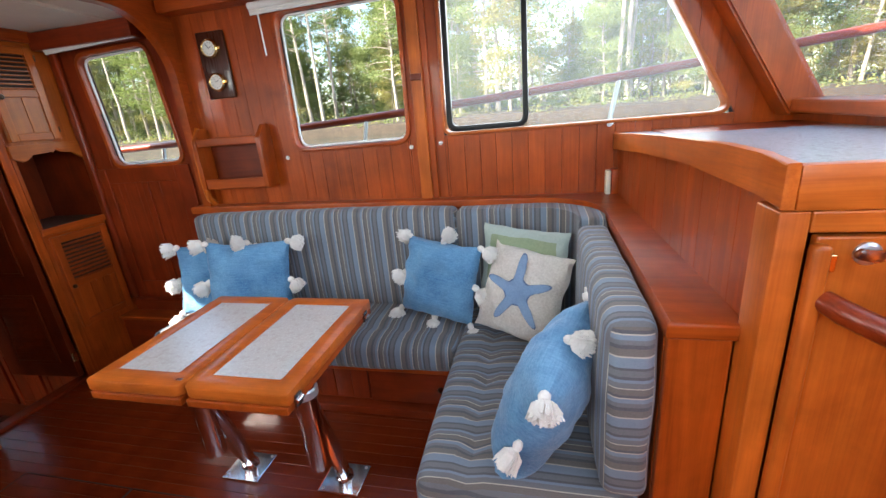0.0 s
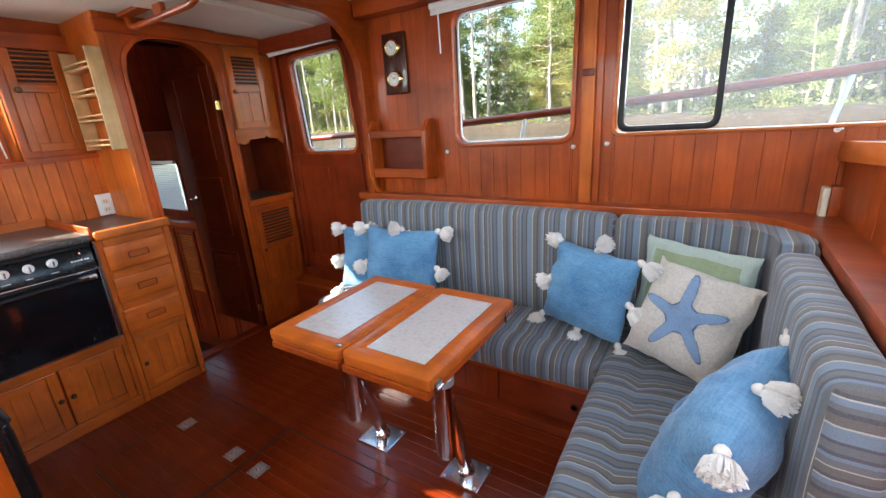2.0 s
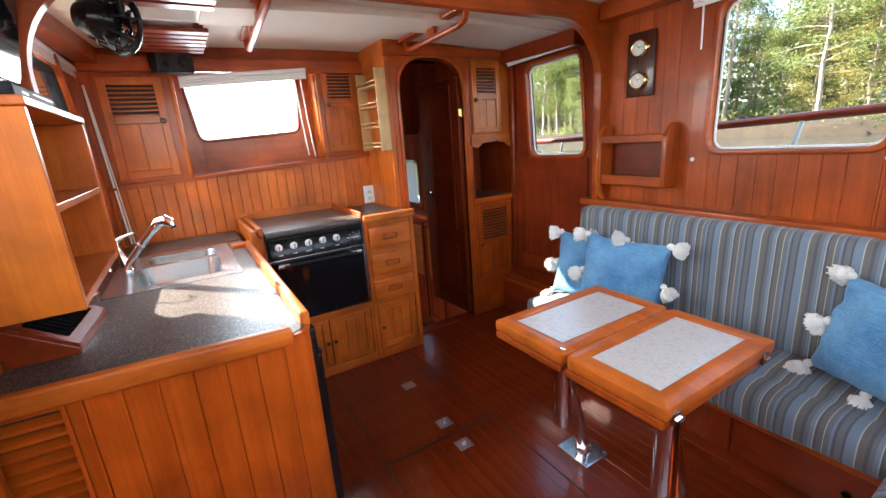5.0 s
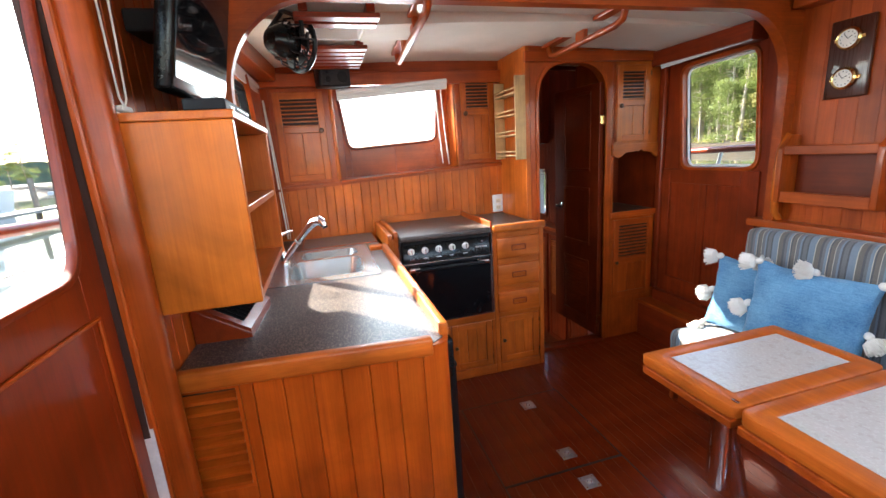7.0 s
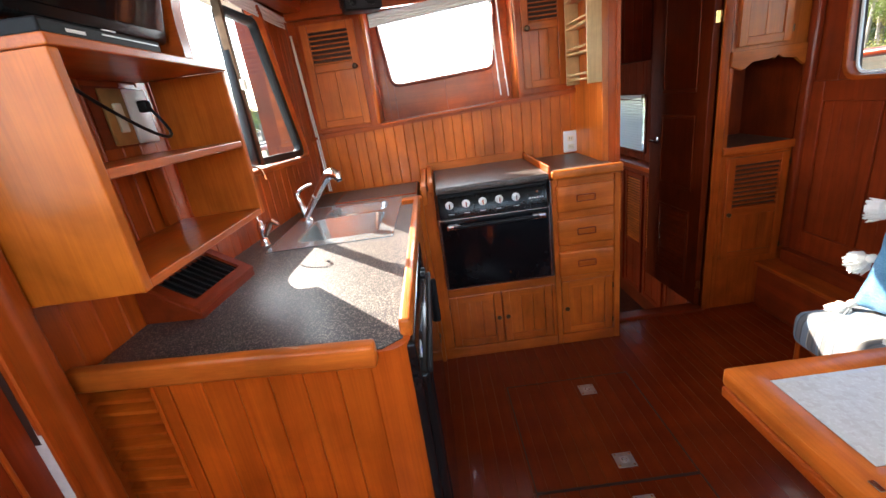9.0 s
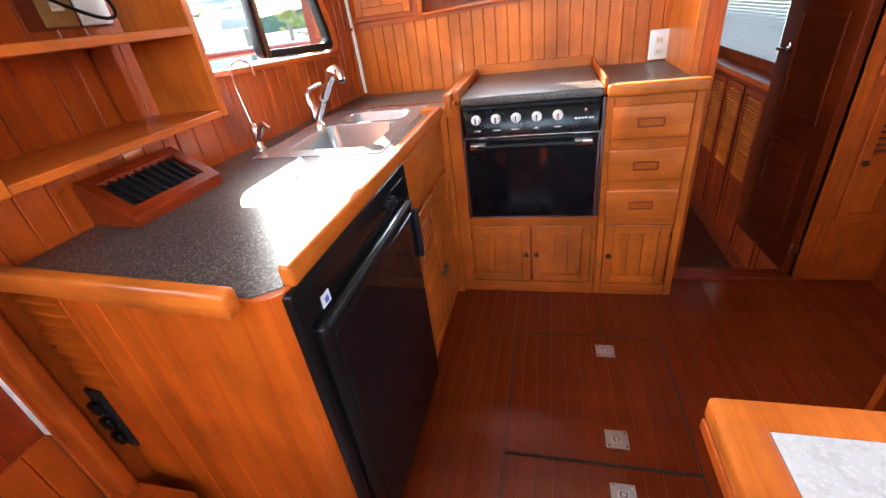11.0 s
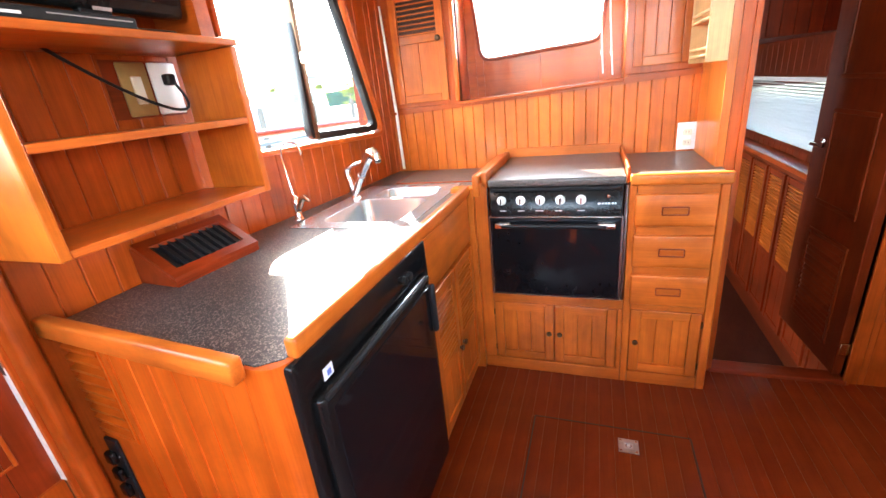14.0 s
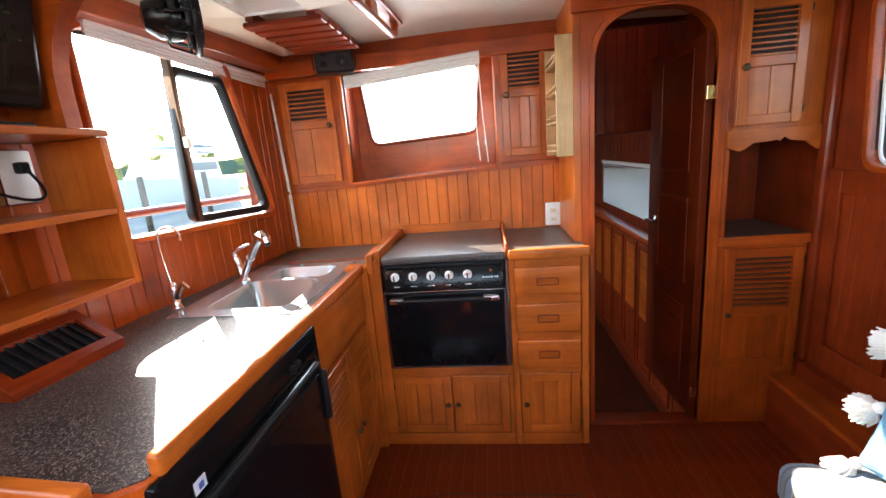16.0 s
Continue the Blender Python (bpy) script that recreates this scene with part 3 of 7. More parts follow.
# upper part of the aft wall: window recess
RY0, RY1 = 0.592, 1.362
bm = bmesh.new()
q = [(y, z) for y, z in ((0.02, slope(0.02)), (RY0, slope(RY0)), (RY0, 1.800), (RY1, 1.800), (RY1, slope(RY1)), (1.70, slope(1.70)), (1.70, 2.0), (0.02, 2.0))]
prism(bm, q, 0, -2.230, -2.200)
solid("wall_aft_upper", bm, TEAK[1], "teak frame round the recessed aft window", "wall")
recess = setting("trim_recess", "deep teak lined recess of the aft window", "recess")
part("cheek", boxed(-2.40, -2.195, RY0 - 0.02, RY0, slope(RY0) + 0.012, 1.805, 0.003), TEAK[2], recess)
part("cheek", boxed(-2.40, -2.195, RY1, RY1 + 0.02, slope(RY1) + 0.012, 1.805, 0.003), TEAK_PALE[2], recess)
part("head", boxed(-2.40, -2.20, RY0, RY1, 1.800, 1.815, 0.002), TEAK[1], recess)
part("sill", prism(bmesh.new(), [(RY0, slope(RY0)), (RY1, slope(RY1)), (RY1, slope(RY1) + 0.014), (RY0, slope(RY0) + 0.014)], 0, -2.40, -2.165, 0.004), TEAK[1], recess)
planked(recess, 0, -2.378, -2.390, RY0, RY1, 0.39, 1.19, 1.805, [WIN_G], TEAK[1], groove=0.0005)
w = setting("window_5", "bright aft window with rounded corners in a teak recess", "window")
window_frame(w, WIN_G, 0, -2.366, -2.42, 0.018, TEAK_DARK[1], 0.05)
pane(w, WIN_G, 0, -2.405)

# port side of the galley, converging aft, with its sliding window
CANT = Matrix.Translation((-1.04, 0.09, 0)) @ pose(0, 0, 0, 0, 0, -5.2) @ Matrix.Translation((1.04, -0.09, 0))
WIN_P = [(-1.190, 1.138), (-2.062, 1.104), (-1.850, 1.782), (-1.190, 1.782)]
wall_port.matrix_world = CANT
planked(wall_port, 1, 0.090, 0.078, -2.24, -1.04, 0.066, 0.0, 1.90, [WIN_P], TEAK[2])
wall_port_side = setting("wall_port_side", "varnished teak boards behind the open shelf", "wall")
planked(wall_port_side, 1, PORT, PORT - 0.012, -1.06, -0.385, 0.066, 0.0, 1.99, [], TEAK[2])
w = setting("window_6", "raked two-pane galley window in a teak frame", "window")
w.matrix_world = CANT
window_frame(w, WIN_P, 1, 0.112, 0.045, 0.020, TEAK[0], 0.05)
fixed = [(-1.20, 1.144), (-1.55, 1.132), (-1.55, 1.776), (-1.20, 1.776)]
slide = [(-1.520, 1.136), (-2.048, 1.114), (-1.845, 1.730), (-1.550, 1.738)]
part("slider", ring(bmesh.new(), rounded(slide, 0.045), rounded(inset(slide, 0.030), 0.03), 1, 0.060, 0.094, 0.003), BLACK, w, "dark bronze slider frame", True)
part("mullion", boxed(-1.562, -1.542, 0.070, 0.103, 1.136, 1.780, 0.003), BRONZE, w, "tarnished bronze mullion")
part("latch", boxed(-1.561, -1.537, 0.100, 0.120, 1.43, 1.47, 0.004), IVORY, w, "ivory window latch")
pane(w, inset(slide, 0.018), 1, 0.073, 0.03)
pane(w, fixed, 1, 0.055, 0.03)
solid("trim_valance_port", boxed(-2.22, -1.15, 0.10, 0.19, 1.798, 1.885, 0.006), TEAK[0], "teak valance over the galley window", "trim").matrix_world = CANT

# side door to port
door = setting("door_1", "teak side door with a large window and moulded panel", "door")
window_frame(door, WIN_D, 1, 0.066, 0.046, 0.014, TEAK_DARK[0], 0.07)
pane(door, WIN_D, 1, 0.050, 0.06)
DL = (-0.385, 0.36)
planked(door, 1, 0.060, 0.050, DL[0], DL[1], 1.0, 0.50, 1.93, [WIN_D], TEAK_DARK[2], "leaf", 0.001, 0.003)
for b in (boxed(-0.335, 0.30, 0.0605, 0.066, 1.088, 1.096, 0.002), boxed(-0.335, -0.327, 0.0605, 0.066, 0.60, 1.087, 0.002), boxed(0.292, 0.30, 0.0605, 0.066, 0.60, 1.087, 0.002), boxed(-0.326, 0.291, 0.0605, 0.066, 0.60, 0.608, 0.002)):
    part("moulding", b, TEAK[2], door, "thin raised panel moulding")
part("seal_strip", prism(bmesh.new(), [(-0.396, 0.50), (-0.384, 0.50), (-0.385, 0.80), (-0.390, 1.06), (-0.394, 1.14), (-0.396, 1.14)], 1, 0.045, 0.080, 0.001), plain("pale_rubber", (0.62, 0.58, 0.54), 0.6, spread=0.2), door, "pale rubber edge strip", True)
solid("trim_door_post", boxed(-0.436, -0.397, 0.060, 0.130, 0.0, 1.99, 0.012, 3), TEAK[2], "rounded teak post beside the side door", "post", True)
planked(setting("wall_port_sill", "planked teak riser under the side door", "wall"), 1, 0.068, 0.056, -0.396, 1.74, 0.066, 0.0, 0.50, [], TEAK[2])
w = setting("wall_port_fore", "plain varnished teak cabin side at the helm", "wall")
FORE_P = [(0.62, 1.27), (1.45, 1.32), (1.15, 1.88), (0.62, 1.88)]
planked(w, 1, 0.068, 0.056, 0.37, 1.74, 0.072, 0.50, under_glass, [FORE_P], TEAK[2])
planked(w, 1, 0.068, 0.056, -0.396, 0.37, 0.3, 1.932, 1.99, [], TEAK[2])

# floor: strips with pale seams, two lifting hatches
part("underlay", boxed(-1.86, 1.85, 0.0, 2.64, -0.06, -0.0009), SEAM, floor_ob)
HATCHES = [(-1.370, -0.812, 1.043, 1.600), (-0.806, -0.22, 1.043, 1.600)]
sw = 0.0512
strip_data = {}
i = 0
y = 0.06
while y < 2.56:
    y1 = y + sw - 0.0014
    cuts = [-1.858, 1.84]
    if HATCHES[0][2] - 0.01 < (y + y1) / 2 < HATCHES[0][3] + 0.01:
        cuts = [-1.858, HATCHES[0][0], HATCHES[0][1], HATCHES[1][1], 1.84]
    for a, b in zip(cuts, cuts[1:]):
        key = (round(a, 3), round(b, 3))
        if key not in strip_data:
            strip_data[key] = finish(boxed(a + 0.002, b - 0.002, 0, sw - 0.0014, -0.012, 0.0, 0.0005, 1), "plank", FLOOR_WOOD)
        ob = new("plank", strip_data[key])
        ob.parent, ob.location = floor_ob, (0, y, 0)
    y += sw
for x0, x1, y0, y1 in HATCHES:
    j = 0.0026
    for b in (boxed(x0 - j, x0 + j, y0, y1, -0.004, 0.0008), boxed(x1 - j, x1 + j, y0, y1, -0.004, 0.0008), boxed(x0 + j, x1 - j, y0 - j, y0 + j, -0.004, 0.0008), boxed(x0 + j, x1 - j, y1 - j, y1 + j, -0.004, 0.0008)):
        part("hatch_joint", b, GROOVE, floor_ob)

# bulkhead with the arched doorway
BY0, BY1, DY0, DY1 = 1.70, 2.68, 1.752, 2.216
arch = [(DY0, -0.3)]
for i in range(17):
    a = math.pi - math.pi * i / 16
    r = (DY1 - DY0) / 2
    arch.append(((DY0 + DY1) / 2 + r * math.copysign(abs(math.cos(a)) ** 0.75, math.cos(a)), 1.585 + 0.222 * abs(math.sin(a)) ** 0.75))
arch.append((DY1, -0.3))
n = len(arch)
bm = bmesh.new()
outline = [(BY0, -0.3), (BY0, 2.0), (2.262, 2.0), (2.262, -0.3)] + arch[::-1]
prism(bm, outline, 0, BULK - 0.045, BULK)
solid("wall_bulkhead", bm, TEAK[2], "varnished teak bulkhead with an arched doorway", "wall")
bm = bmesh.new()
oa = [(y + (0.018 if y > 1.98 else -0.018), z + (0.018 if z > 1.585 else 0)) for y, z in arch]
va = [[bm.verts.new((x, y, z)) for y, z in o] for x in (BULK - 0.05, BULK + 0.010) for o in (arch, oa)]
for i in range(n - 1):
    for p, q in ((0, 1), (3, 2), (2, 0), (1, 3)):
        bm.faces.new((va[p][i], va[p][i + 1], va[q][i + 1], va[q][i]))
solid("trim_doorway", bm, TEAK[2], "rounded teak edge of the arched doorway", "trim", True)
solid("wall_door_side", boxed(-2.42, -1.812, 1.672, 1.699, 0.90, 2.5), TEAK_PALE[2], "pale teak side of the doorway bulkhead", "wall")
solid("trim_sill", boxed(-1.87, -1.795, DY0 - 0.01, DY1 + 0.01, -0.02, 0.018, 0.006), TEAK_DARK[1], "worn teak door sill", "trim")
solid("trim_bulkhead_head", boxed(-1.812, -1.785, 1.66, 2.63, 1.812, 1.87, 0.005), TEAK[1], "teak moulding under the headliner", "trim")
solid("trim_aft_head", boxed(-2.20, -2.165, 0.20, 1.70, 1.765, 1.84, 0.005), TEAK[1], "teak moulding under the headliner", "trim")

# closing walls fore and aft
bm = boxed(1.74, 1.80, -0.05, 2.70, -0.05, 1.20)
solid("wall_fore", bm, TEAK[2], "plain teak wall below the windscreen", "wall")
wind = setting("window_7", "raked teak framed windscreen of three panes", "window")
for y0, y1, z0, depth in ((0.02, 0.12, 1.249, 0.11), (0.86, 0.96, 1.249, 0.05), (1.68, 1.78, 1.249, 0.05), (2.50, 2.624, 1.19, 0.11)):
    bm = bmesh.new()
    q = [bm.verts.new((rake(z) + dx, y, z)) for z in (z0, 2.02) for dx in (-depth, 0.03) for y in (y0, y1)]
    for f in ((0, 1, 3, 2), (4, 6, 7, 5), (0, 4, 5, 1), (2, 3, 7, 6), (0, 2, 6, 4), (1, 5, 7, 3)):
        bm.faces.new([q[i] for i in f])
    bmesh.ops.bevel(bm, geom=bm.edges[:], offset=0.008, segments=2, affect="EDGES")
    part("pillar", bm, TEAK[2], wind, "", True)
part("bottom_rail", boxed(1.66, 1.80, -0.04, 2.498, 1.201, 1.247, 0.008), TEAK[1], wind)
bm = bmesh.new()
q = [bm.verts.new((rake(z) + 0.01, y, z)) for z, y in ((1.245, 0.0), (1.245, 2.62), (2.02, 2.62), (2.02, 0.0))]
bm.faces.new(q)
bmesh.ops.solidify(bm, geom=bm.faces[:], thickness=0.005)
part("pane", bm, GLARE_GLASS, wind, "window glass with glare mixed in").visible_shadow = False

# ---- settee ----
settee = thing("settee", "L-shaped teak settee base with planked locker fronts", "settee")
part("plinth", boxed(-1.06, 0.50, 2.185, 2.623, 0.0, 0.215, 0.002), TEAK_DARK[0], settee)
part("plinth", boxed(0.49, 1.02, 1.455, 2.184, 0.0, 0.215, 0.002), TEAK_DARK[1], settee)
part("seat_frame", boxed(-1.07, 1.02, 2.15, 2.623, 0.216, 0.268, 0.005), TEAK[0], settee)
part("seat_frame", boxed(0.475, 1.02, 1.452, 2.149, 0.216, 0.268, 0.005), TEAK[1], settee)
for i in range(12):
    x = -1.04 + i * 0.085
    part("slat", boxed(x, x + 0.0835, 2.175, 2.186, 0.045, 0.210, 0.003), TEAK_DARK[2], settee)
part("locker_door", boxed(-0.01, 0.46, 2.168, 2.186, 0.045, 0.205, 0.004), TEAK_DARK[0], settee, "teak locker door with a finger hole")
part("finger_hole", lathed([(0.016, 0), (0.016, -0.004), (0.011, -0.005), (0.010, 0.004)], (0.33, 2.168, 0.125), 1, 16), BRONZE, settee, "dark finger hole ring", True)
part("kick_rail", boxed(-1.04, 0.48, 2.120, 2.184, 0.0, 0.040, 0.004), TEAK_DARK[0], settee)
part("aft_end", boxed(-1.085, -1.062, 2.11, 2.623, 0.0, 0.33, 0.006), TEAK[2], settee)
part("end_panel", boxed(1.022, 1.140, 1.462, 1.492, 0.0, 0.848, 0.006), TEAK[2], settee, "tall teak end panel")
part("back_panel", boxed(1.022, 1.030, 1.493, 2.58, 0.268, 0.848, 0.002), TEAK[2], settee)
plan = [(-1.10, 2.623), (1.158, 2.623), (1.158, 1.452), (1.014, 1.452)]
plan += [(1.014 - 0.26 + 0.26 * math.cos(a), 2.545 - 0.26 + 0.26 * math.sin(a)) for a in (math.pi / 2 * i / 10 for i in range(11))]
plan += [(-1.10, 2.545)]
bm = prism(bmesh.new(), plan, 2, 0.850, 0.888, 0.008, 3)
for v in bm.verts:
    v.co.z += 0.010 * (0.4 - v.co.x) / 1.5 + 0.020 * min(1.0, max(0.0, (v.co.y - 1.5) / 0.9))
part("cap_rail", bm, TEAK[0], settee, "glossy rounded teak cap rail", True)


def soft_box(x0, x1, y0, y1, z0, z1, bev, seed, mats, pick, puff=0.008, cuts=10, tuft=None, channel=None):
    """A stuffed cushion: rounded box, slightly swollen and uneven."""
    bm = bmesh.new()
    box(bm, x0, x1, y0, y1, z0, z1, bev, 4)
    long = max(x1 - x0, y1 - y0, z1 - z0)
    for axis, lo, hi in ((0, x0, x1), (1, y0, y1), (2, z0, z1)):
        k = max(2, int((hi - lo) / 0.045))
        for i in range(1, k):
            c = lo + (hi - lo) * i / k
            co, no = [0, 0, 0], [0, 0, 0]
            co[axis], no[axis] = c, 1
            bmesh.ops.bisect_plane(bm, geom=bm.verts[:] + bm.edges[:] + bm.faces[:], plane_co=co, plane_no=no)
    mid = Vector(((x0 + x1) / 2, (y0 + y1) / 2, (z0 + z1) / 2))
    half = Vector(((x1 - x0) / 2, (y1 - y0) / 2, (z1 - z0) / 2))
    for v in bm.verts:
        d = v.co - mid
        t = Vector([d[i] / half[i] for i in range(3)])
        for i in range(3):
            o = [j for j in range(3) if j != i]
            swell = max(0, 1 - t[o[0]] ** 4) * max(0, 1 - t[o[1]] ** 4)
            v.co[i] += t[i] * puff * swell
        v.co += noise.noise_vector(v.co * 6 + Vector((seed, 0, 0))) * 0.004
        if channel and v.co.z > mid.z:
            c_axis, c_at = channel
            v.co.z -= 0.016 * math.exp(-((v.co[c_axis] - c_at) / 0.022) ** 2) * (0.75 + 0.25 * math.sin(v.co[1 - c_axis] * 40))
        if tuft:
            for tx, ty in tuft:
                g = math.exp(-((v.co.x - tx) ** 2 + (v.co.y - ty) ** 2) / 0.0016)
                if v.co.z > mid.z:
                    v.co.z -= 0.020 * g
    bm.normal_update()
    for f in bm.faces:
        f.material_index = pick(f.normal)
    return bm


def cushion(name, label, bm, mats, group="settee cushions"):
    ob = new(name, finish(bm, name, mats, True))
    return tagged(ob, label, "cushion", group)


along_x = lambda n: 1 if abs(n.x) > 0.6 else 0
along_y = lambda n: 1 if abs(n.y) > 0.6 else 0
cushion("seat_cushion", "grey and blue striped upholstered seat cushion", soft_box(-1.085, 0.425, 2.080, 2.54, 0.270, 0.402, 0.040, 1, None, along_x, 0.012, channel=(1, 2.225)), [STRIPE[0], STRIPE[2]])
cushion("seat_cushion", "tufted grey and blue striped seat cushion", soft_box(0.435, 1.00, 1.452, 2.54, 0.270, 0.395, 0.035, 2, None, along_y, 0.010, tuft=[(0.585, 1.58 + 0.155 * i) for i in range(6)], channel=(0, 0.585)), [STRIPE[1], STRIPE[2]])
cushion("back_cushion", "grey and blue striped upholstered back cushion", soft_box(-1.020, 0.395, 2.445, 2.543, 0.400, 0.888, 0.028, 3, None, along_x, 0.010), [STRIPE[0], STRIPE[2]])
cushion("back_cushion", "striped back cushion at the settee end", soft_box(0.905, 1.012, 1.465, 2.235, 0.400, 0.868, 0.030, 4, None, along_y, 0.010), [STRIPE[1], STRIPE[2]])


def corner_line(r, n=14):
    """Wall-side or room-side line of the curved corner cushion."""
    cx, cy = 0.755, 2.285
    pts = [(0.401, cy + r)]
    pts += [(cx + r * math.sin(a), cy + r * math.cos(a)) for a in (math.pi / 2 * i / n for i in range(n + 1))]
    return pts + [(cx + r, 2.242)]


bm = prism(bmesh.new(), corner_line(0.257) + corner_line(0.155)[::-1], 2, 0.400, 0.884, 0.022, 3)
for v in bm.verts:
    v.co += noise.noise_vector(v.co * 6) * 0.004
cushion("corner_cushion", "curved striped cushion filling the settee corner", bm, [STRIPE[0]])

# ---- folding table ----
table = thing("folding_table", "butterfly-fold teak table with pale laminate insets", "table", (-0.168, 1.664, 0), rot=0.0)
TZ = 0.678
for s in (-1, 1):
    xs = sorted((s * 0.002, s * 0.324))
    outl = [(xs[0], -0.263), (xs[1], -0.263), (xs[1], 0.290), (xs[0], 0.290)]
    rr = [0.004] * 4
    inner_i = 1 if s < 0 else 0
    rr[inner_i] = rr[3 - inner_i] = 0.035
    ol = rounded(outl, [max(0.012, q) for q in rr])
    il = rounded([(xs[0] + 0.053, -0.200), (xs[1] - 0.057, -0.200), (xs[1] - 0.057, 0.232), (xs[0] + 0.053, 0.232)], 0.002)
    leaf = part("leaf", ring(bmesh.new(), ol, il, 2, TZ - 0.036, TZ, 0.005), HONEY[0], table, "", True)
    part("inset", boxed(min(p[0] for p in il), max(p[0] for p in il), -0.200, 0.232, TZ - 0.03, TZ - 0.002), PARCHMENT, leaf, "pale marbled laminate inset")
    part("lower_leaf", boxed(xs[0] + 0.008, xs[1] - 0.006, -0.266, 0.293, TZ - 0.062, TZ - 0.038, 0.004), TEAK[1], table)
    for yy in (-0.225, 0.225):
        hg = part("hinge", boxed(s * 0.325 - 0.004, s * 0.325 + 0.004, yy - 0.015, yy + 0.015, TZ - 0.056, TZ - 0.020, 0.002), DARK_STEEL, table, "dull steel fold hinge")
        part("hinge_pin", tubed([(s * 0.330, yy - 0.013, TZ - 0.038), (s * 0.330, yy + 0.013, TZ - 0.038)], 0.006, 10), CHROME, hg, "", True)
    if s < 0:
        part("lock_plate", boxed(-0.036, -0.016, -0.238, -0.228, TZ + 0.0002, TZ + 0.002, 0.001), CHROME, table)
for lx, ly in ((-0.222, -0.025), (0.198, -0.025)):
    leg = part("leg", tubed([(lx, ly, 0.62), (lx, ly, 0.20)], 0.036, 20), CHROME, table, "thick chrome tube leg", True)
    part("inner_tube", tubed([(lx + 0.004, ly + 0.01, 0.42), (lx - 0.002, ly + 0.085, 0.19), (lx - 0.004, ly + 0.130, 0.03), (lx - 0.004, ly + 0.133, 0.012)], [0.030, 0.030, 0.026, 0.034], 18), CHROME, leg, "", True)
    part("clamp", lathed([(0.037, -0.012), (0.043, -0.012), (0.043, 0.012), (0.037, 0.012)], (lx, ly, 0.50), 2, 20), STEEL, leg, "", True)
    part("clamp_handle", tubed([(lx - 0.03, ly - 0.03, 0.50), (lx - 0.055, ly - 0.045, 0.485)], 0.006, 8), STEEL, leg)
    part("bracket", boxed(lx - 0.05, lx + 0.05, ly - 0.05, ly + 0.05, 0.608, 0.620, 0.002), STEEL, leg)
    part("base_plate", boxed(lx - 0.08, lx + 0.08, ly + 0.055, ly + 0.195, 0.0, 0.008, 0.003), CHROME, leg, "mirror-bright steel floor plate")
    for bx, by in ((-0.065, 0.07), (0.065, 0.07), (-0.065, 0.18), (0.065, 0.18)):
        part("screw", lathed([(0.006, 0.008), (0.005, 0.010), (0.001, 0.0105)], (lx + bx, ly + by, 0), 2, 8), STEEL, leg)


# ---- galley cabinets ----
def frame_door(parent, axis, a, sign, u0, u1, z0, z1, grooves=3, knob_at=None, hinge_side=None, louvres=None, mat=TEAK_PALE, name="door"):
    """Frame-and-panel door; a is its front plane, sign the way it faces."""
    def slab(u_0, u_1, z_0, z_1, back, front, bev=0.003):
        lo, hi = sorted((a + sign * back, a + sign * front))
        return boxed(lo, hi, u_0, u_1, z_0, z_1, bev) if axis == 0 else boxed(u_0, u_1, lo, hi, z_0, z_1, bev)
    st = 0.038
    d = part(name, slab(u0, u1, z0, z1, -0.016, -0.010, 0.001), mat[2], parent)
    part("stile", slab(u0, u0 + st, z0, z1, -0.010, 0.006), mat[2], d)
    part("stile", slab(u1 - st, u1, z0, z1, -0.010, 0.006), mat[2], d)
    part("rail", slab(u0 + st, u1 - st, z0, z0 + st, -0.010, 0.005), mat[1 - axis], d)
    part("rail", slab(u0 + st, u1 - st, z1 - st, z1, -0.010, 0.005), mat[1 - axis], d)
    zt = z1 - st
    if louvres:
        lz = z1 - st - louvres
        part("rail", slab(u0 + st, u1 - st, lz - st, lz, -0.010, 0.005), mat[1 - axis], d)
        part("backing", slab(u0 + st, u1 - st, lz, z1 - st, -0.0099, -0.0092, 0), GROOVE, d)
        k = max(3, round(louvres / 0.0215))
        for i in range(k):
            h = louvres / k
            zz = lz + h * i
            b = bmesh.new()
            q = []
            for u in (u0 + st, u1 - st):
                for dep, w in ((0.004, 0.001), (0.004, 0.0065), (-0.0085, h * 0.50), (-0.0085, h * 0.50 - 0.0055)):
                    q.append(b.verts.new((a + sign * dep, u, zz + w) if axis == 0 else (u, a + sign * dep, zz + w)))
            for f in ((0, 1, 2, 3), (7, 6, 5, 4), (0, 4, 5, 1), (1, 5, 6, 2), (2, 6, 7, 3), (3, 7, 4, 0)):
                b.faces.new([q[j] for j in f])
            part("slat", b, mat[1 - axis], d)
        zt = lz - st
    if zt - z0 - st > 0.03:
        k = grooves
        for i in range(k):
            wdt = (u1 - u0 - 2 * st) / k
            part("panel", slab(u0 + st + i * wdt, u0 + st + (i + 1) * wdt - 0.0015, z0 + st, zt, -0.010, -0.002, 0.002), mat[2], d)
    if knob_at:
        u, z = knob_at
        knob(d, *((a + sign * 0.006, u, z) if axis == 0 else (u, a + sign * 0.006, z)), axis, sign)
    if hinge_side is not None:
        hu = u0 - 0.004 if hinge_side < 0 else u1 + 0.004
        for z in (z0 + 0.05, z1 - 0.05):
            pl = (a + sign * 0.004, hu, z) if axis == 0 else (hu, a + sign * 0.004, z)
            part("hinge", tubed([(pl[0], pl[1], z - 0.014), (pl[0], pl[1], z + 0.014)], 0.0035, 8), BRONZE, d)
    return d


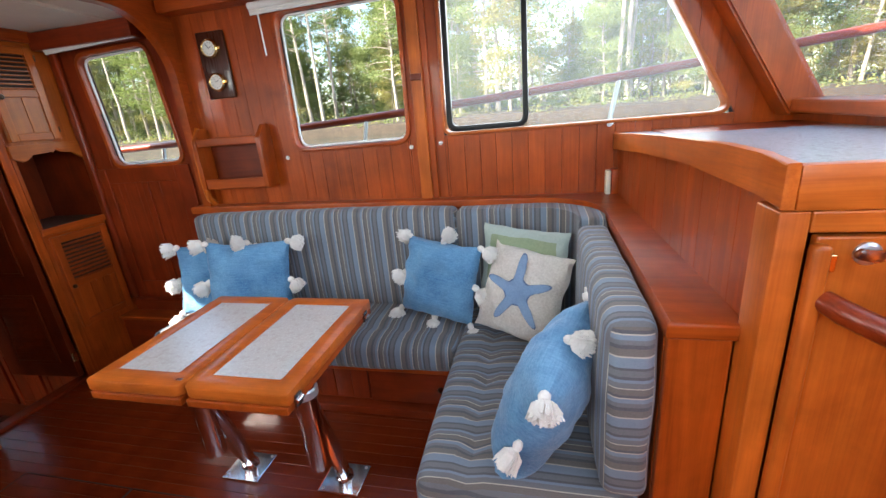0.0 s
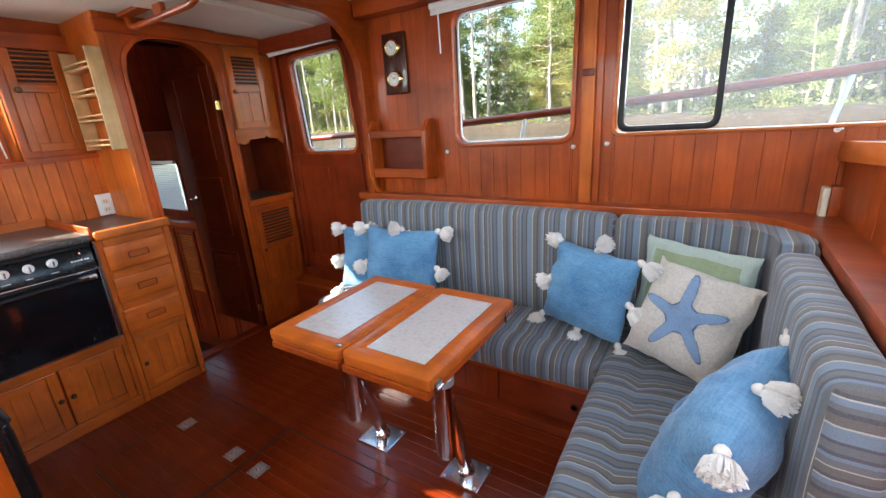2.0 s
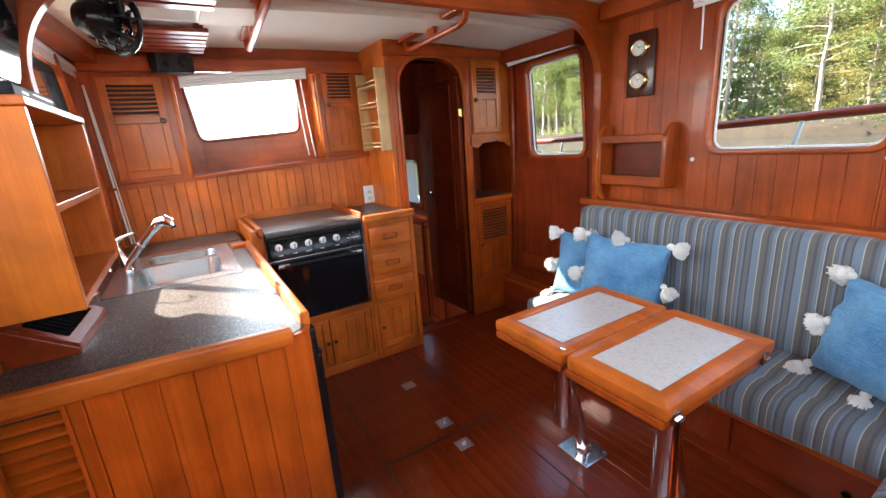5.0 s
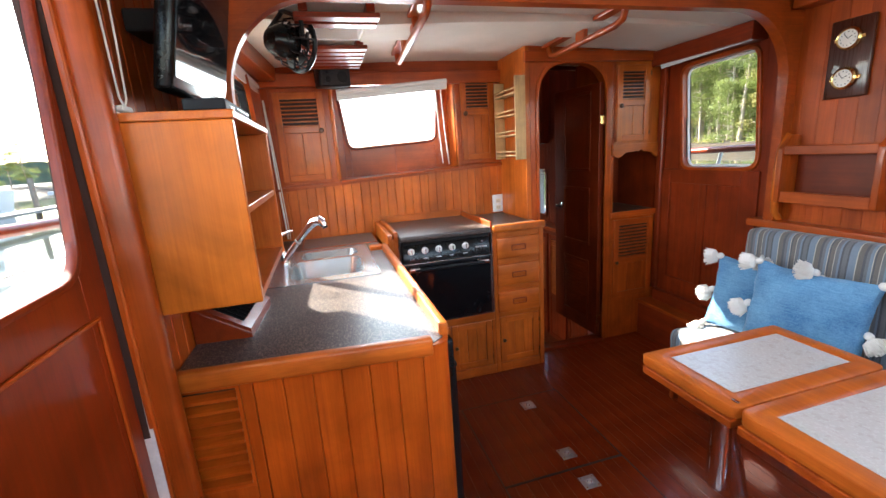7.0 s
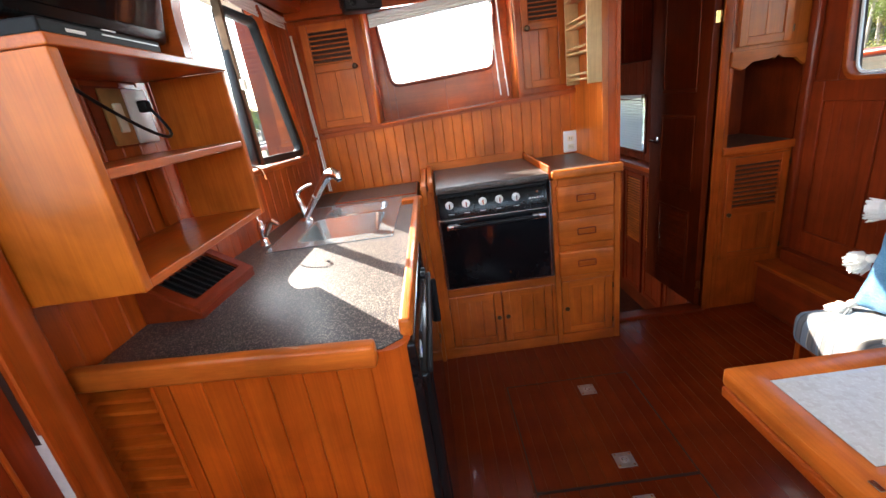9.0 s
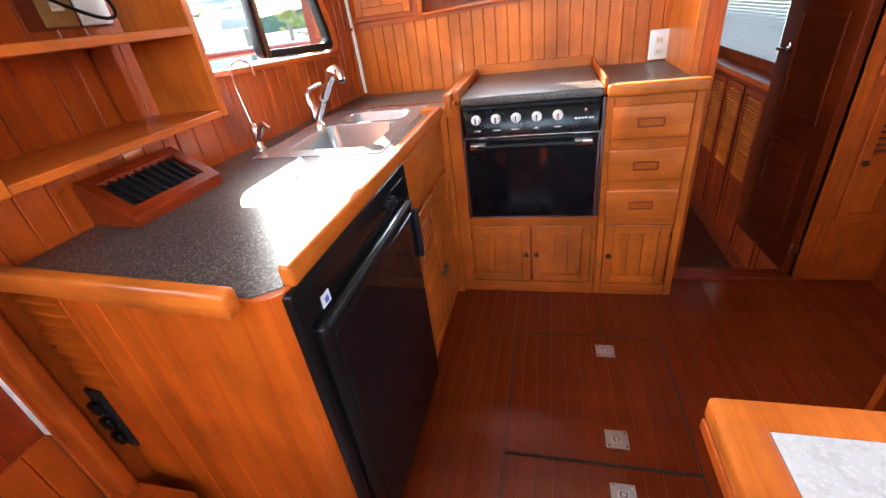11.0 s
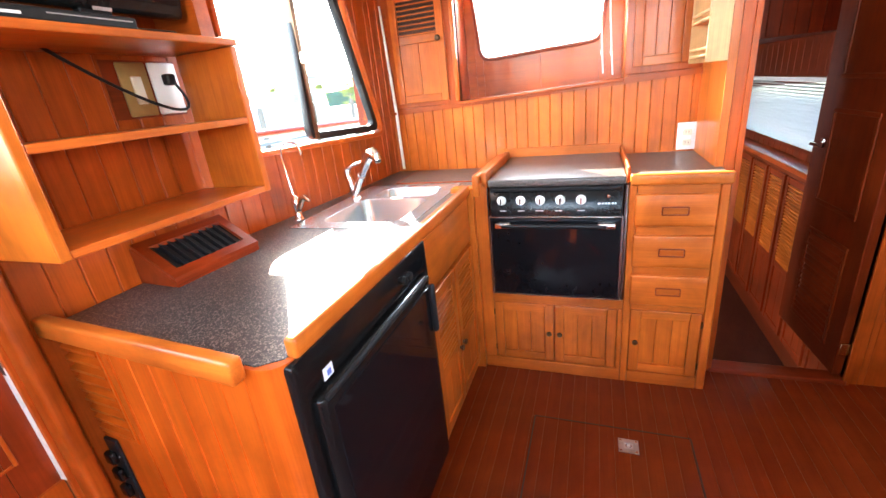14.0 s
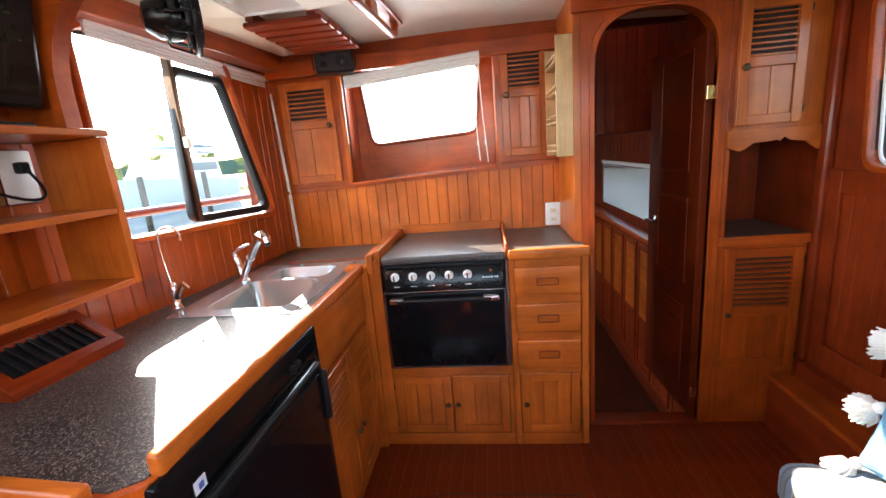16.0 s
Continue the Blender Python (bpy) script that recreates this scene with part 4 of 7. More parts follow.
GX = -1.66
cab = thing("stove_cabinet", "teak cabinet under the stove with two planked doors", "cabinet")
part("body", boxed(AFT, GX - 0.022, 0.80, 1.378, 0.0, 0.395), TEAK[2], cab)
part("plinth", boxed(GX - 0.02, GX, 0.775, 1.371, 0.0, 0.058, 0.004), HONEY[1], cab)
part("stile", boxed(GX - 0.02, GX, 0.775, 0.829, 0.059, 0.905, 0.004), HONEY[2], cab)
part("rail", boxed(GX - 0.02, GX, 0.830, 1.371, 0.354, 0.402, 0.004), HONEY[1], cab)
part("stile", boxed(GX - 0.02, GX, 1.352, 1.371, 0.059, 0.353, 0.003), HONEY[2], cab)
frame_door(cab, 0, GX - 0.008, 1, 0.832, 1.092, 0.062, 0.351, 3, (1.074, 0.212), -1, mat=HONEY)
frame_door(cab, 0, GX - 0.008, 1, 1.099, 1.350, 0.062, 0.351, 3, (1.119, 0.212), 1, mat=HONEY)

drawers = thing("drawer_cabinet", "teak cabinet with three drawers above a planked door", "cabinet")
part("body", boxed(AFT, GX - 0.022, 1.382, 1.690, 0.0, 0.875), TEAK[2], drawers)
part("face", boxed(GX - 0.02, GX, 1.372, 1.399, 0.0, 0.880, 0.004), HONEY[2], drawers)
part("face", boxed(GX - 0.02, GX, 1.665, 1.697, 0.0, 0.880, 0.006), HONEY[2], drawers)
for z0, z1 in ((0.838, 0.880), (0.678, 0.722), (0.515, 0.554), (0.358, 0.390), (0.0, 0.056)):
    part("face_rail", boxed(GX - 0.02, GX - 0.001, 1.400, 1.664, z0, z1, 0.003), HONEY[1], drawers)
for z0, z1 in ((0.715, 0.846), (0.548, 0.686), (0.383, 0.521)):
    dr = part("drawer_front", boxed(GX - 0.012, GX + 0.012, 1.392, 1.662, z0 + 0.004, z1 - 0.002, 0.008, 3), HONEY[1], drawers, "lipped drawer front", True)
    zc = (z0 + z1) / 2
    o = rounded([(1.483, zc - 0.017), (1.573, zc - 0.017), (1.573, zc + 0.017), (1.483, zc + 0.017)], 0.006)
    part("pull", ring(bmesh.new(), o, inset(o, 0.0045), 0, GX + 0.010, GX + 0.017, 0.001), TEAK_DARK[1], dr, "recessed dark-edged pull", True)
    part("pull_cup", boxed(GX + 0.0121, GX + 0.0135, 1.488, 1.568, zc - 0.010, zc + 0.010), TEAK_PALE[1], dr)
frame_door(drawers, 0, GX - 0.008, 1, 1.403, 1.658, 0.060, 0.355, 3, (1.424, 0.208), 1, mat=HONEY)

# counters
ctr = thing("galley_counter", "speckled dark laminate counter with teak fiddle rails", "counter")
CT = 0.866
SINK = (-1.80, -1.185, 0.255, 0.640)
outer = [(-0.447, 0.088), (-0.447, 0.705), (-0.478, 0.744), (AFT, 0.744), (AFT, 0.42), (AFT, 0.100)]
hole = [(SINK[1], SINK[2]), (SINK[1], 0.45), (SINK[1], SINK[3]), (SINK[0], SINK[3]), (SINK[0], 0.45), (SINK[0], SINK[2])]
worktop = part("worktop", ring(bmesh.new(), outer, hole, 2, CT - 0.034, CT), LAMINATE, ctr)
part("fiddle", boxed(-1.64, -0.487, 0.738, 0.764, CT - 0.010, CT + 0.034, 0.008, 3), TEAK_PALE[0], ctr, "rounded teak fiddle rail", True)
end_fiddle = part("fiddle", boxed(-0.434, -0.402, 0.090, 0.700, CT - 0.014, CT + 0.034, 0.008, 3), TEAK_PALE[1], ctr, "rounded teak fiddle rail", True)
part("fiddle", boxed(-2.19, -1.645, 0.772, 0.800, CT - 0.02, 0.935, 0.006, 3), TEAK_PALE[0], ctr, "teak rail beside the stove", True)
part("hatch_lid", boxed(-2.165, -1.86, 0.33, 0.735, CT + 0.0005, CT + 0.004, 0.001), LAMINATE, ctr, "flush lid in the corner of the counter")
part("lid_edge", ring(bmesh.new(), [(-2.17, 0.325), (-1.855, 0.325), (-1.855, 0.740), (-2.17, 0.740)], [(-2.165, 0.33), (-1.86, 0.33), (-1.86, 0.735), (-2.165, 0.735)], 2, CT, CT + 0.005), TEAK[0], ctr)

side = thing("small_counter", "small raised laminate counter over the drawers", "counter")
part("worktop", boxed(AFT, -1.665, 1.375, 1.694, 0.882, 0.904), LAMINATE, side)
part("fiddle", boxed(-1.664, -1.636, 1.372, 1.700, 0.878, 0.922, 0.010, 3), TEAK_PALE[1], side, "", True)
part("fiddle", boxed(AFT, -1.665, 1.362, 1.374, 0.882, 0.945, 0.005, 3), TEAK[0], side, "", True)

# stove
stove = thing("stove", "black three-burner marine stove with oven and steel trim", "stove")
part("cover", boxed(-2.19, -1.645, 0.838, 1.360, 0.884, 0.916, 0.008, 3), LAMINATE, stove, "dark laminate stove cover", True)
part("cover_edge", boxed(-2.199, -2.190, 0.80, 1.36, 0.88, 0.958, 0.003), TEAK_PALE[1], stove, "teak edge behind the cover")
part("cover_edge", boxed(-2.19, -1.66, 0.806, 0.832, 0.88, 0.945, 0.006, 3), TEAK_PALE[0], stove, "teak edge beside the cover", True)
part("body", boxed(-2.15, -1.662, 0.842, 1.352, 0.41, 0.882), BLACK, stove)
part("control_panel", prism(bmesh.new(), [(-1.660, 0.768), (-1.640, 0.770), (-1.650, 0.858), (-1.665, 0.872), (-1.70, 0.872), (-1.70, 0.768)], 1, 0.846, 1.348, 0.003), SATIN_BLACK, stove, "black control panel", True)
part("burner_rail", boxed(-1.668, -1.646, 0.855, 1.34, 0.866, 0.880, 0.004), MATT_BLACK, stove)
for i in range(5):
    ky = 0.893 + 0.0772 * i
    kn = part("knob", lathed([(0.019, 0), (0.019, 0.004), (0.0155, 0.006), (0.014, 0.020), (0.0125, 0.022), (0.001, 0.022)], (-1.645, ky, 0.830), 0, 20), WHITE, stove, "white and chrome burner knob", True)
    part("pointer", boxed(-1.626, -1.621, ky - 0.003, ky + 0.003, 0.818, 0.842, 0.001), CHROME, kn)
part("igniter", lathed([(0.007, 0), (0.006, 0.008), (0.001, 0.009)], (-1.648, 1.300, 0.842), 0, 12), CHROME, stove, "", True)
for y0, y1, zz in ((1.262, 1.272, 0.814), (1.276, 1.283, 0.814), (1.287, 1.294, 0.814), (1.298, 1.306, 0.814), (1.312, 1.318, 0.814), (1.322, 1.328, 0.814), (0.885, 0.91, 0.786), (0.958, 0.985, 0.786), (1.030, 1.06, 0.786), (1.105, 1.13, 0.786), (1.188, 1.215, 0.786)):
    part("mark", boxed(-1.6455, -1.6418, y0, y1, zz - 0.003, zz + 0.003), WHITE, stove, "small white printed mark")
part("oven_door", boxed(-1.668, -1.642, 0.844, 1.346, 0.414, 0.754, 0.006, 3), BLACK_GLASS, stove, "black glass oven door", True)
part("door_frame", ring(bmesh.new(), [(0.834, 0.404), (1.356, 0.404), (1.356, 0.762), (0.834, 0.762)], [(0.842, 0.412), (1.348, 0.412), (1.348, 0.756), (0.842, 0.756)], 0, -1.665, -1.644, 0.002), DARK_STEEL, stove, "polished steel door frame", True)
part("door_handle", tubed([(-1.604, 0.90, 0.734), (-1.604, 1.295, 0.734)], 0.009, 12), BLACK, stove, "", True)
for y0, y1 in ((0.868, 0.932), (1.262, 1.328)):
    part("handle_end", boxed(-1.640, -1.598, y0, y1, 0.722, 0.746, 0.007, 3), CHROME, stove, "chrome handle end", True)
part("side_trim", boxed(-1.668, -1.650, 1.358, 1.368, 0.404, 0.880, 0.003), DARK_STEEL, stove, "polished steel side trim")
part("side_trim", boxed(-1.668, -1.650, 0.8300, 0.8335, 0.404, 0.880, 0.001), DARK_STEEL, stove, "polished steel side trim")

# peninsula: planked end, louvre, refrigerator, sink doors
pen = thing("peninsula_cabinet", "planked teak peninsula cabinet with a rounded corner", "cabinet")
part("floor_board", boxed(-1.64, -0.46, 0.115, 0.73, 0.0, 0.04), TEAK_DARK[2], pen)
part("inner_side", boxed(-0.476, -0.459, 0.115, 0.73, 0.041, 0.83), TEAK_DARK[2], pen)
py = [0.285 + 0.0695 * i for i in range(7)]
for a, b in zip(py, py[1:]):
    part("plank", boxed(-0.458, -0.440, a + 0.0004, b - 0.0004, 0.0, 0.853, 0.0025, 1), PENINSULA[2], pen)
part("stile", boxed(-0.458, -0.438, 0.256, 0.284, 0.0, 0.853, 0.003), PENINSULA[2], pen)
part("stile", boxed(-0.458, -0.438, 0.072, 0.092, 0.0, 0.853, 0.003), PENINSULA[2], pen)
bm = bmesh.new()
cp = [(-0.458, 0.702), (-0.440, 0.702)] + [(-0.440 - 0.045 + 0.045 * math.cos(a), 0.735 + 0.045 * math.sin(a)) for a in (math.pi / 2 * i / 8 for i in range(9))] + [(-0.485, 0.70)]
prism(bm, cp, 2, 0.0, 0.864)
part("corner_post", bm, PENINSULA[2], pen, "rounded teak corner", True)
lv = part("louvre", ring(bmesh.new(), [(0.093, 0.556), (0.255, 0.556), (0.255, 0.853), (0.093, 0.853)], [(0.102, 0.565), (0.246, 0.565), (0.246, 0.832), (0.102, 0.832)], 0, -0.456, -0.436, 0.002), PENINSULA[2], pen, "slatted teak vent")
part("backing", boxed(-0.4578, -0.4572, 0.102, 0.246, 0.565, 0.832), GROOVE, lv)
louvre(lv, 0, -0.438, 0.018, 0.102, 0.246, 0.567, 0.832, 9, PENINSULA[1])
part("lower_panel", boxed(-0.458, -0.440, 0.093, 0.255, 0.0, 0.555, 0.002), PENINSULA[2], pen)
part("sink_panel", boxed(-1.63, -1.110, 0.755, 0.776, 0.66, 0.856, 0.010, 3), TEAK_PALE[0], pen, "tilting front below the sink", True)
part("corner_stile", boxed(-1.70, -1.641, 0.70, 0.797, 0.0, 0.885, 0.004), TEAK_PALE[2], pen)
part("sink_face", boxed(-1.64, -1.098, 0.735, 0.757, 0.0, 0.858, 0.003), TEAK_PALE[2], pen)
for x0, x1, kx in ((-1.365, -1.115, -1.345), (-1.625, -1.372, -1.390)):
    frame_door(pen, 1, 0.7735, 1, x0, x1, 0.06, 0.645, 2, (kx, 0.31), None, 0.27)

fridge = thing("refrigerator", "black built-in refrigerator under the counter", "refrigerator", (0, 0.0, 0))
part("cabinet", boxed(-1.125, -0.530, 0.45, 0.765, 0.045, 0.852), BLACK, fridge)
part("frame", ring(bmesh.new(), rounded([(-1.130, 0.036), (-0.496, 0.036), (-0.496, 0.858), (-1.130, 0.858)], 0.012), rounded([(-1.100, 0.065), (-0.526, 0.065), (-0.526, 0.770), (-1.100, 0.770)], 0.010), 1, 0.755, 0.790, 0.006), SATIN_BLACK, fridge, "", True)
part("door", boxed(-1.096, -0.530, 0.765, 0.806, 0.070, 0.762, 0.014, 3), SATIN_BLACK, fridge, "black refrigerator door", True)
part("door_panel", boxed(-1.070, -0.560, 0.804, 0.809, 0.095, 0.728, 0.002), BLACK_GLASS, fridge, "glossy black door panel")
part("handle", boxed(-1.092, -1.070, 0.806, 0.824, 0.575, 0.735, 0.008, 3), MATT_BLACK, fridge, "", True)
part("top_bar", boxed(-1.085, -0.545, 0.800, 0.811, 0.748, 0.762, 0.005), MATT_BLACK, fridge)
for i in range(10):
    part("vent_slot", boxed(-1.085 + i * 0.009, -1.081 + i * 0.009, 0.789, 0.7925, 0.792, 0.828), BLACK_GLASS, fridge)
for kx in (-0.985, -0.955):
    part("dial", lathed([(0.012, 0), (0.011, 0.012), (0.001, 0.013)], (kx, 0.789, 0.805), 1, 14), BLACK, fridge, "", True)
part("badge", boxed(-0.600, -0.570, 0.789, 0.7915, 0.775, 0.800), plain("badge_white", (0.75, 0.76, 0.80), 0.4), fridge, "small pale badge")
part("badge_mark", boxed(-0.592, -0.580, 0.7915, 0.7925, 0.780, 0.792), plain("badge_blue", (0.08, 0.12, 0.40), 0.4), fridge, "small blue badge mark")

# the end of the peninsula runs at a slant
slanted = {ob.data for ob in pen.children if ob.name.split(".")[0] in ("plank", "stile", "louvre", "lower_panel", "inner_side", "corner_post")}
slanted |= {ob.data for ob in lv.children} | {worktop.data, end_fiddle.data}
for me in slanted:
    for v in me.vertices:
        if v.co.x > -0.60:
            v.co.x -= 0.080 * max(0.0, 0.715 - v.co.y)
for ob, dz, dy in ((pen, 1.0, -0.022), (fridge, 1.003, -0.022)):
    ob.scale, ob.location = (1, 1, dz), (0.035 if ob is fridge else 0, dy, 0)

# ---- open shelf with television ----
shelf = thing("open_shelf", "pale teak open wall shelf with two compartments", "shelf")
SX0, SX1, SY0, SY1, SZ0, SZ1 = -1.010, -0.437, 0.092, 0.325, 1.046, 1.460
part("end_panel", boxed(SX1 - 0.022, SX1, SY0, SY1, SZ0, SZ1 - 0.019, 0.003), VENEER, shelf, "smooth pale teak end panel")
part("end_panel", boxed(SX0, SX0 + 0.020, SY0 + 0.03, SY1, SZ0, SZ1 - 0.019, 0.003), TEAK_PALE[2], shelf)
part("top_board", boxed(SX0 - 0.004, SX1, SY0, SY1 + 0.003, SZ1 - 0.018, SZ1, 0.003), TEAK_PALE[0], shelf)
for z in (SZ0, 1.242):
    part("shelf_board", boxed(SX0 + 0.021, SX1 - 0.023, SY0, SY1 - 0.002, z, z + 0.018, 0.003), TEAK_PALE[0], shelf)
part("back_strip", boxed(SX0 + 0.06, SX0 + 0.11, SY0, SY0 + 0.012, SZ0 + 0.02, 1.241), TEAK[2], shelf)

tv = thing("television", "flat black television standing on the wall shelf", "television", (-0.752, 0.200, 1.4602), rot=-3)
part("foot", boxed(-0.13, 0.13, -0.07, 0.075, 0.0, 0.014, 0.006, 3), BLACK, tv, "", True)
part("neck", boxed(-0.035, 0.035, -0.02, 0.004, 0.014, 0.06, 0.004), BLACK, tv)
part("cabinet", boxed(-0.215, 0.215, -0.028, 0.010, 0.055, 0.375, 0.010, 3), SATIN_BLACK, tv, "", True)
part("screen", boxed(-0.200, 0.200, 0.0101, 0.013, 0.082, 0.362, 0.001), BLACK_GLASS, tv, "dark glossy screen")
part("badge", boxed(-0.03, 0.01, 0.0105, 0.012, 0.054, 0.061), GREY_METAL, tv, "small pale maker's mark")
for ob in tv.children:
    if ob.name.split(".")[0] in ("cabinet", "screen", "badge"):
        for v in ob.data.vertices:
            v.co.y += 0.20 * (v.co.z - 0.055)
part("wall_arm", boxed(-0.02, 0.10, -0.10, -0.03, 0.20, 0.25, 0.006), MATT_BLACK, tv, "black wall bracket")
player = thing("disc_player", "slim black disc player beneath the television", "player", (-0.600, 0.285, 1.4602))
part("case", boxed(-0.15, 0.15, -0.05, 0.03, 0.0, 0.024, 0.004), MATT_BLACK, player)
part("front_line", boxed(-0.14, 0.02, 0.0301, 0.0315, 0.014, 0.016), GREY_METAL, player, "thin silver line")
part("mark", boxed(0.06, 0.10, 0.0301, 0.0315, 0.008, 0.013), WHITE, player, "small white printed mark")

plate = thing("wall_socket", "gold and white socket plates inside the shelf with a black plug", "socket", (-0.905, 0.0875, 1.290))
part("gold_plate", boxed(-0.005, 0.075, 0.002, 0.010, 0.0, 0.135, 0.004), plain("gold_plate", (0.50, 0.36, 0.14), 0.35, 0.7), plate, "worn gold socket plate", True)
part("breaker", boxed(0.020, 0.050, 0.010, 0.016, 0.03, 0.10, 0.003), IVORY, plate)
part("white_plate", boxed(-0.095, -0.012, 0.002, 0.011, 0.0, 0.135, 0.004), WHITE, plate, "white plastic socket plate", True)
part("plug", boxed(-0.068, -0.040, 0.011, 0.036, 0.075, 0.105, 0.006, 3), BLACK, plate, "", True)
part("backing_board", boxed(-0.10, 0.11, 0.0, 0.002, -0.005, 0.14), TEAK_DARK[0], plate)
cord = []
for i in range(15):
    t = i / 14
    a = Vector((-0.055, 0.034, 0.085)) * (1 - t) ** 3 + Vector((-0.10, 0.10, -0.05)) * 3 * t * (1 - t) ** 2 + Vector((0.06, 0.09, 0.0)) * 3 * t * t * (1 - t) + Vector((0.25, 0.05, 0.155)) * t ** 3
    cord.append(a)
part("cord", tubed(cord, 0.004, 8), BLACK, plate, "black mains cord", True)

vent = thing("counter_vent", "sloping teak box with a black louvred air vent", "vent", (-0.842, 0.098, 0.8662), rot=-4)
bm = prism(bmesh.new(), [(0.0, 0.0), (0.150, 0.0), (0.150, 0.016), (0.012, 0.100), (0.0, 0.100)], 0, -0.140, 0.140, 0.003)
part("box", bm, TEAK_DARK[0], vent, "weathered teak vent box")
sl = (0.100 - 0.016) / 0.138
vz = lambda yy: 0.016 + (0.150 - yy) * sl
fr_b = bmesh.new()
for x0, x1, y0, y1 in ((-0.140, 0.140, 0.012, 0.036), (-0.140, 0.140, 0.126, 0.150), (-0.140, -0.112, 0.036, 0.126), (0.112, 0.140, 0.036, 0.126)):
    q = [fr_b.verts.new((x, y, vz(y) + dz)) for dz in (0.001, 0.012) for x, y in ((x0, y0), (x1, y0), (x1, y1), (x0, y1))]
    for f in ((3, 2, 1, 0), (4, 5, 6, 7), (0, 1, 5, 4), (1, 2, 6, 5), (2, 3, 7, 6), (3, 0, 4, 7)):
        fr_b.faces.new([q[i] for i in f])
part("frame", fr_b, TEAK_DARK[0], vent, "raised teak frame")
# black sheet laid on the box, painting the dark hollow between the slats
bb = bmesh.new()
q = [bb.verts.new((x, y, vz(y) + dz)) for dz in (-0.004, 0.0006) for x, y in ((-0.112, 0.036), (0.112, 0.036), (0.112, 0.126), (-0.112, 0.126))]
for f in ((3, 2, 1, 0), (4, 5, 6, 7), (0, 1, 5, 4), (1, 2, 6, 5), (2, 3, 7, 6), (3, 0, 4, 7)):
    bb.faces.new([q[i] for i in f])
part("duct", bb, MATT_BLACK, vent, "black sheet for the shade behind the slats")
for i in range(9):
    x = -0.106 + i * 0.0245
    b = bmesh.new()
    q = [b.verts.new((x + dx, y, vz(y) + dz)) for dx, dz in ((0, 0.001), (0.018, 0.010), (0.020, 0.008), (0.002, 0.0005)) for y in (0.037, 0.125)]
    for f in ((0, 2, 3, 1), (2, 4, 5, 3), (4, 6, 7, 5), (6, 0, 1, 7), (0, 6, 4, 2), (1, 3, 5, 7)):
        b.faces.new([q[k] for k in f])
    part("slat", b, BLACK, vent, "black vent slat")

# ---- sink and taps ----
sink = thing("sink", "double-bowl stainless steel sink let into the counter", "sink")
def bowl(x0, x1, y0, y1, depth):
    bm = bmesh.new()
    rim, low = rounded([(x0, y0), (x1, y0), (x1, y1), (x0, y1)], 0.05, 6), rounded([(x0 + 0.022, y0 + 0.022), (x1 - 0.022, y0 + 0.022), (x1 - 0.022, y1 - 0.022), (x0 + 0.022, y1 - 0.022)], 0.05, 6)
    floor_o = rounded([(x0 + 0.05, y0 + 0.05), (x1 - 0.05, y0 + 0.05), (x1 - 0.05, y1 - 0.05), (x0 + 0.05, y1 - 0.05)], 0.04, 6)
    rows = [[bm.verts.new((x, y, z)) for x, y in o] for o, z in ((rim, CT + 0.003), (inset(rim, 0.004), CT - 0.004), (low, CT - depth + 0.03), (floor_o, CT - depth))]
    for a, b in zip(rows, rows[1:]):
        for i in range(len(a)):
            bm.faces.new((a[i], b[i], b[(i + 1) % len(a)], a[(i + 1) % len(a)]))
    bm.faces.new(rows[-1])
    return bm
B1, B2 = (-1.560, -1.235, 0.300, 0.612), (-1.760, -1.590, 0.330, 0.612)
part("bowl", bowl(*B1, 0.17), SINK_STEEL, sink, "deep main bowl", True)
part("bowl", bowl(*B2, 0.11), SINK_STEEL, sink, "shallow side bowl", True)
bm = bmesh.new()
# deck plate around both bowls, as strips
for x0, x1, y0, y1 in ((-1.815, -1.170, 0.215, 0.300), (-1.815, -1.170, 0.612, 0.672), (-1.235, -1.170, 0.300, 0.612), (-1.590, -1.560, 0.300, 0.612), (-1.815, -1.760, 0.300, 0.612), (-1.76, -1.59, 0.300, 0.330)):
    box(bm, x0, x1, y0, y1, CT + 0.0005, CT + 0.0035)
bmesh.ops.remove_doubles(bm, verts=bm.verts[:], dist=0.0001)
for cx, cy, sx, sy in [(x, y, sx, sy) for bx in (B1, B2) for x, sx in ((bx[0], 1), (bx[1], -1)) for y, sy in ((bx[2], 1), (bx[3], -1))]:
    arc = [(cx, cy)] + [(cx + sx * 0.048 * (1 - math.sin(a)), cy + sy * 0.048 * (1 - math.cos(a))) for a in (math.pi / 2 * i / 6 for i in range(7))]
    prism(bm, arc, 2, CT + 0.0005, CT + 0.0034)
part("deck", bm, SINK_STEEL, sink, "polished steel sink deck")
for bx, dep in ((B1, 0.17), (B2, 0.11)):
    part("drain", lathed([(0.026, 0), (0.026, 0.002), (0.018, 0.002), (0.016, 0.0005)], ((bx[0] + bx[1]) / 2, (bx[2] + bx[3]) / 2, CT - dep + 0.0005), 2, 18), CHROME, sink, "", True)

tap = thing("mixer_tap", "chrome pull-out mixer tap behind the sink", "tap", (-1.575, 0.262, CT + 0.0036))
part("base", lathed([(0.025, 0), (0.025, 0.004), (0.019, 0.010), (0.017, 0.018)], (0, 0, 0), 2, 20), CHROME, tap, "", True)
part("column", tubed([(0, 0, 0.010), (0.004, -0.008, 0.055), (0.008, -0.016, 0.100), (0.009, -0.018, 0.112)], [0.017, 0.0165, 0.0155, 0.012], 16), CHROME, tap, "", True)
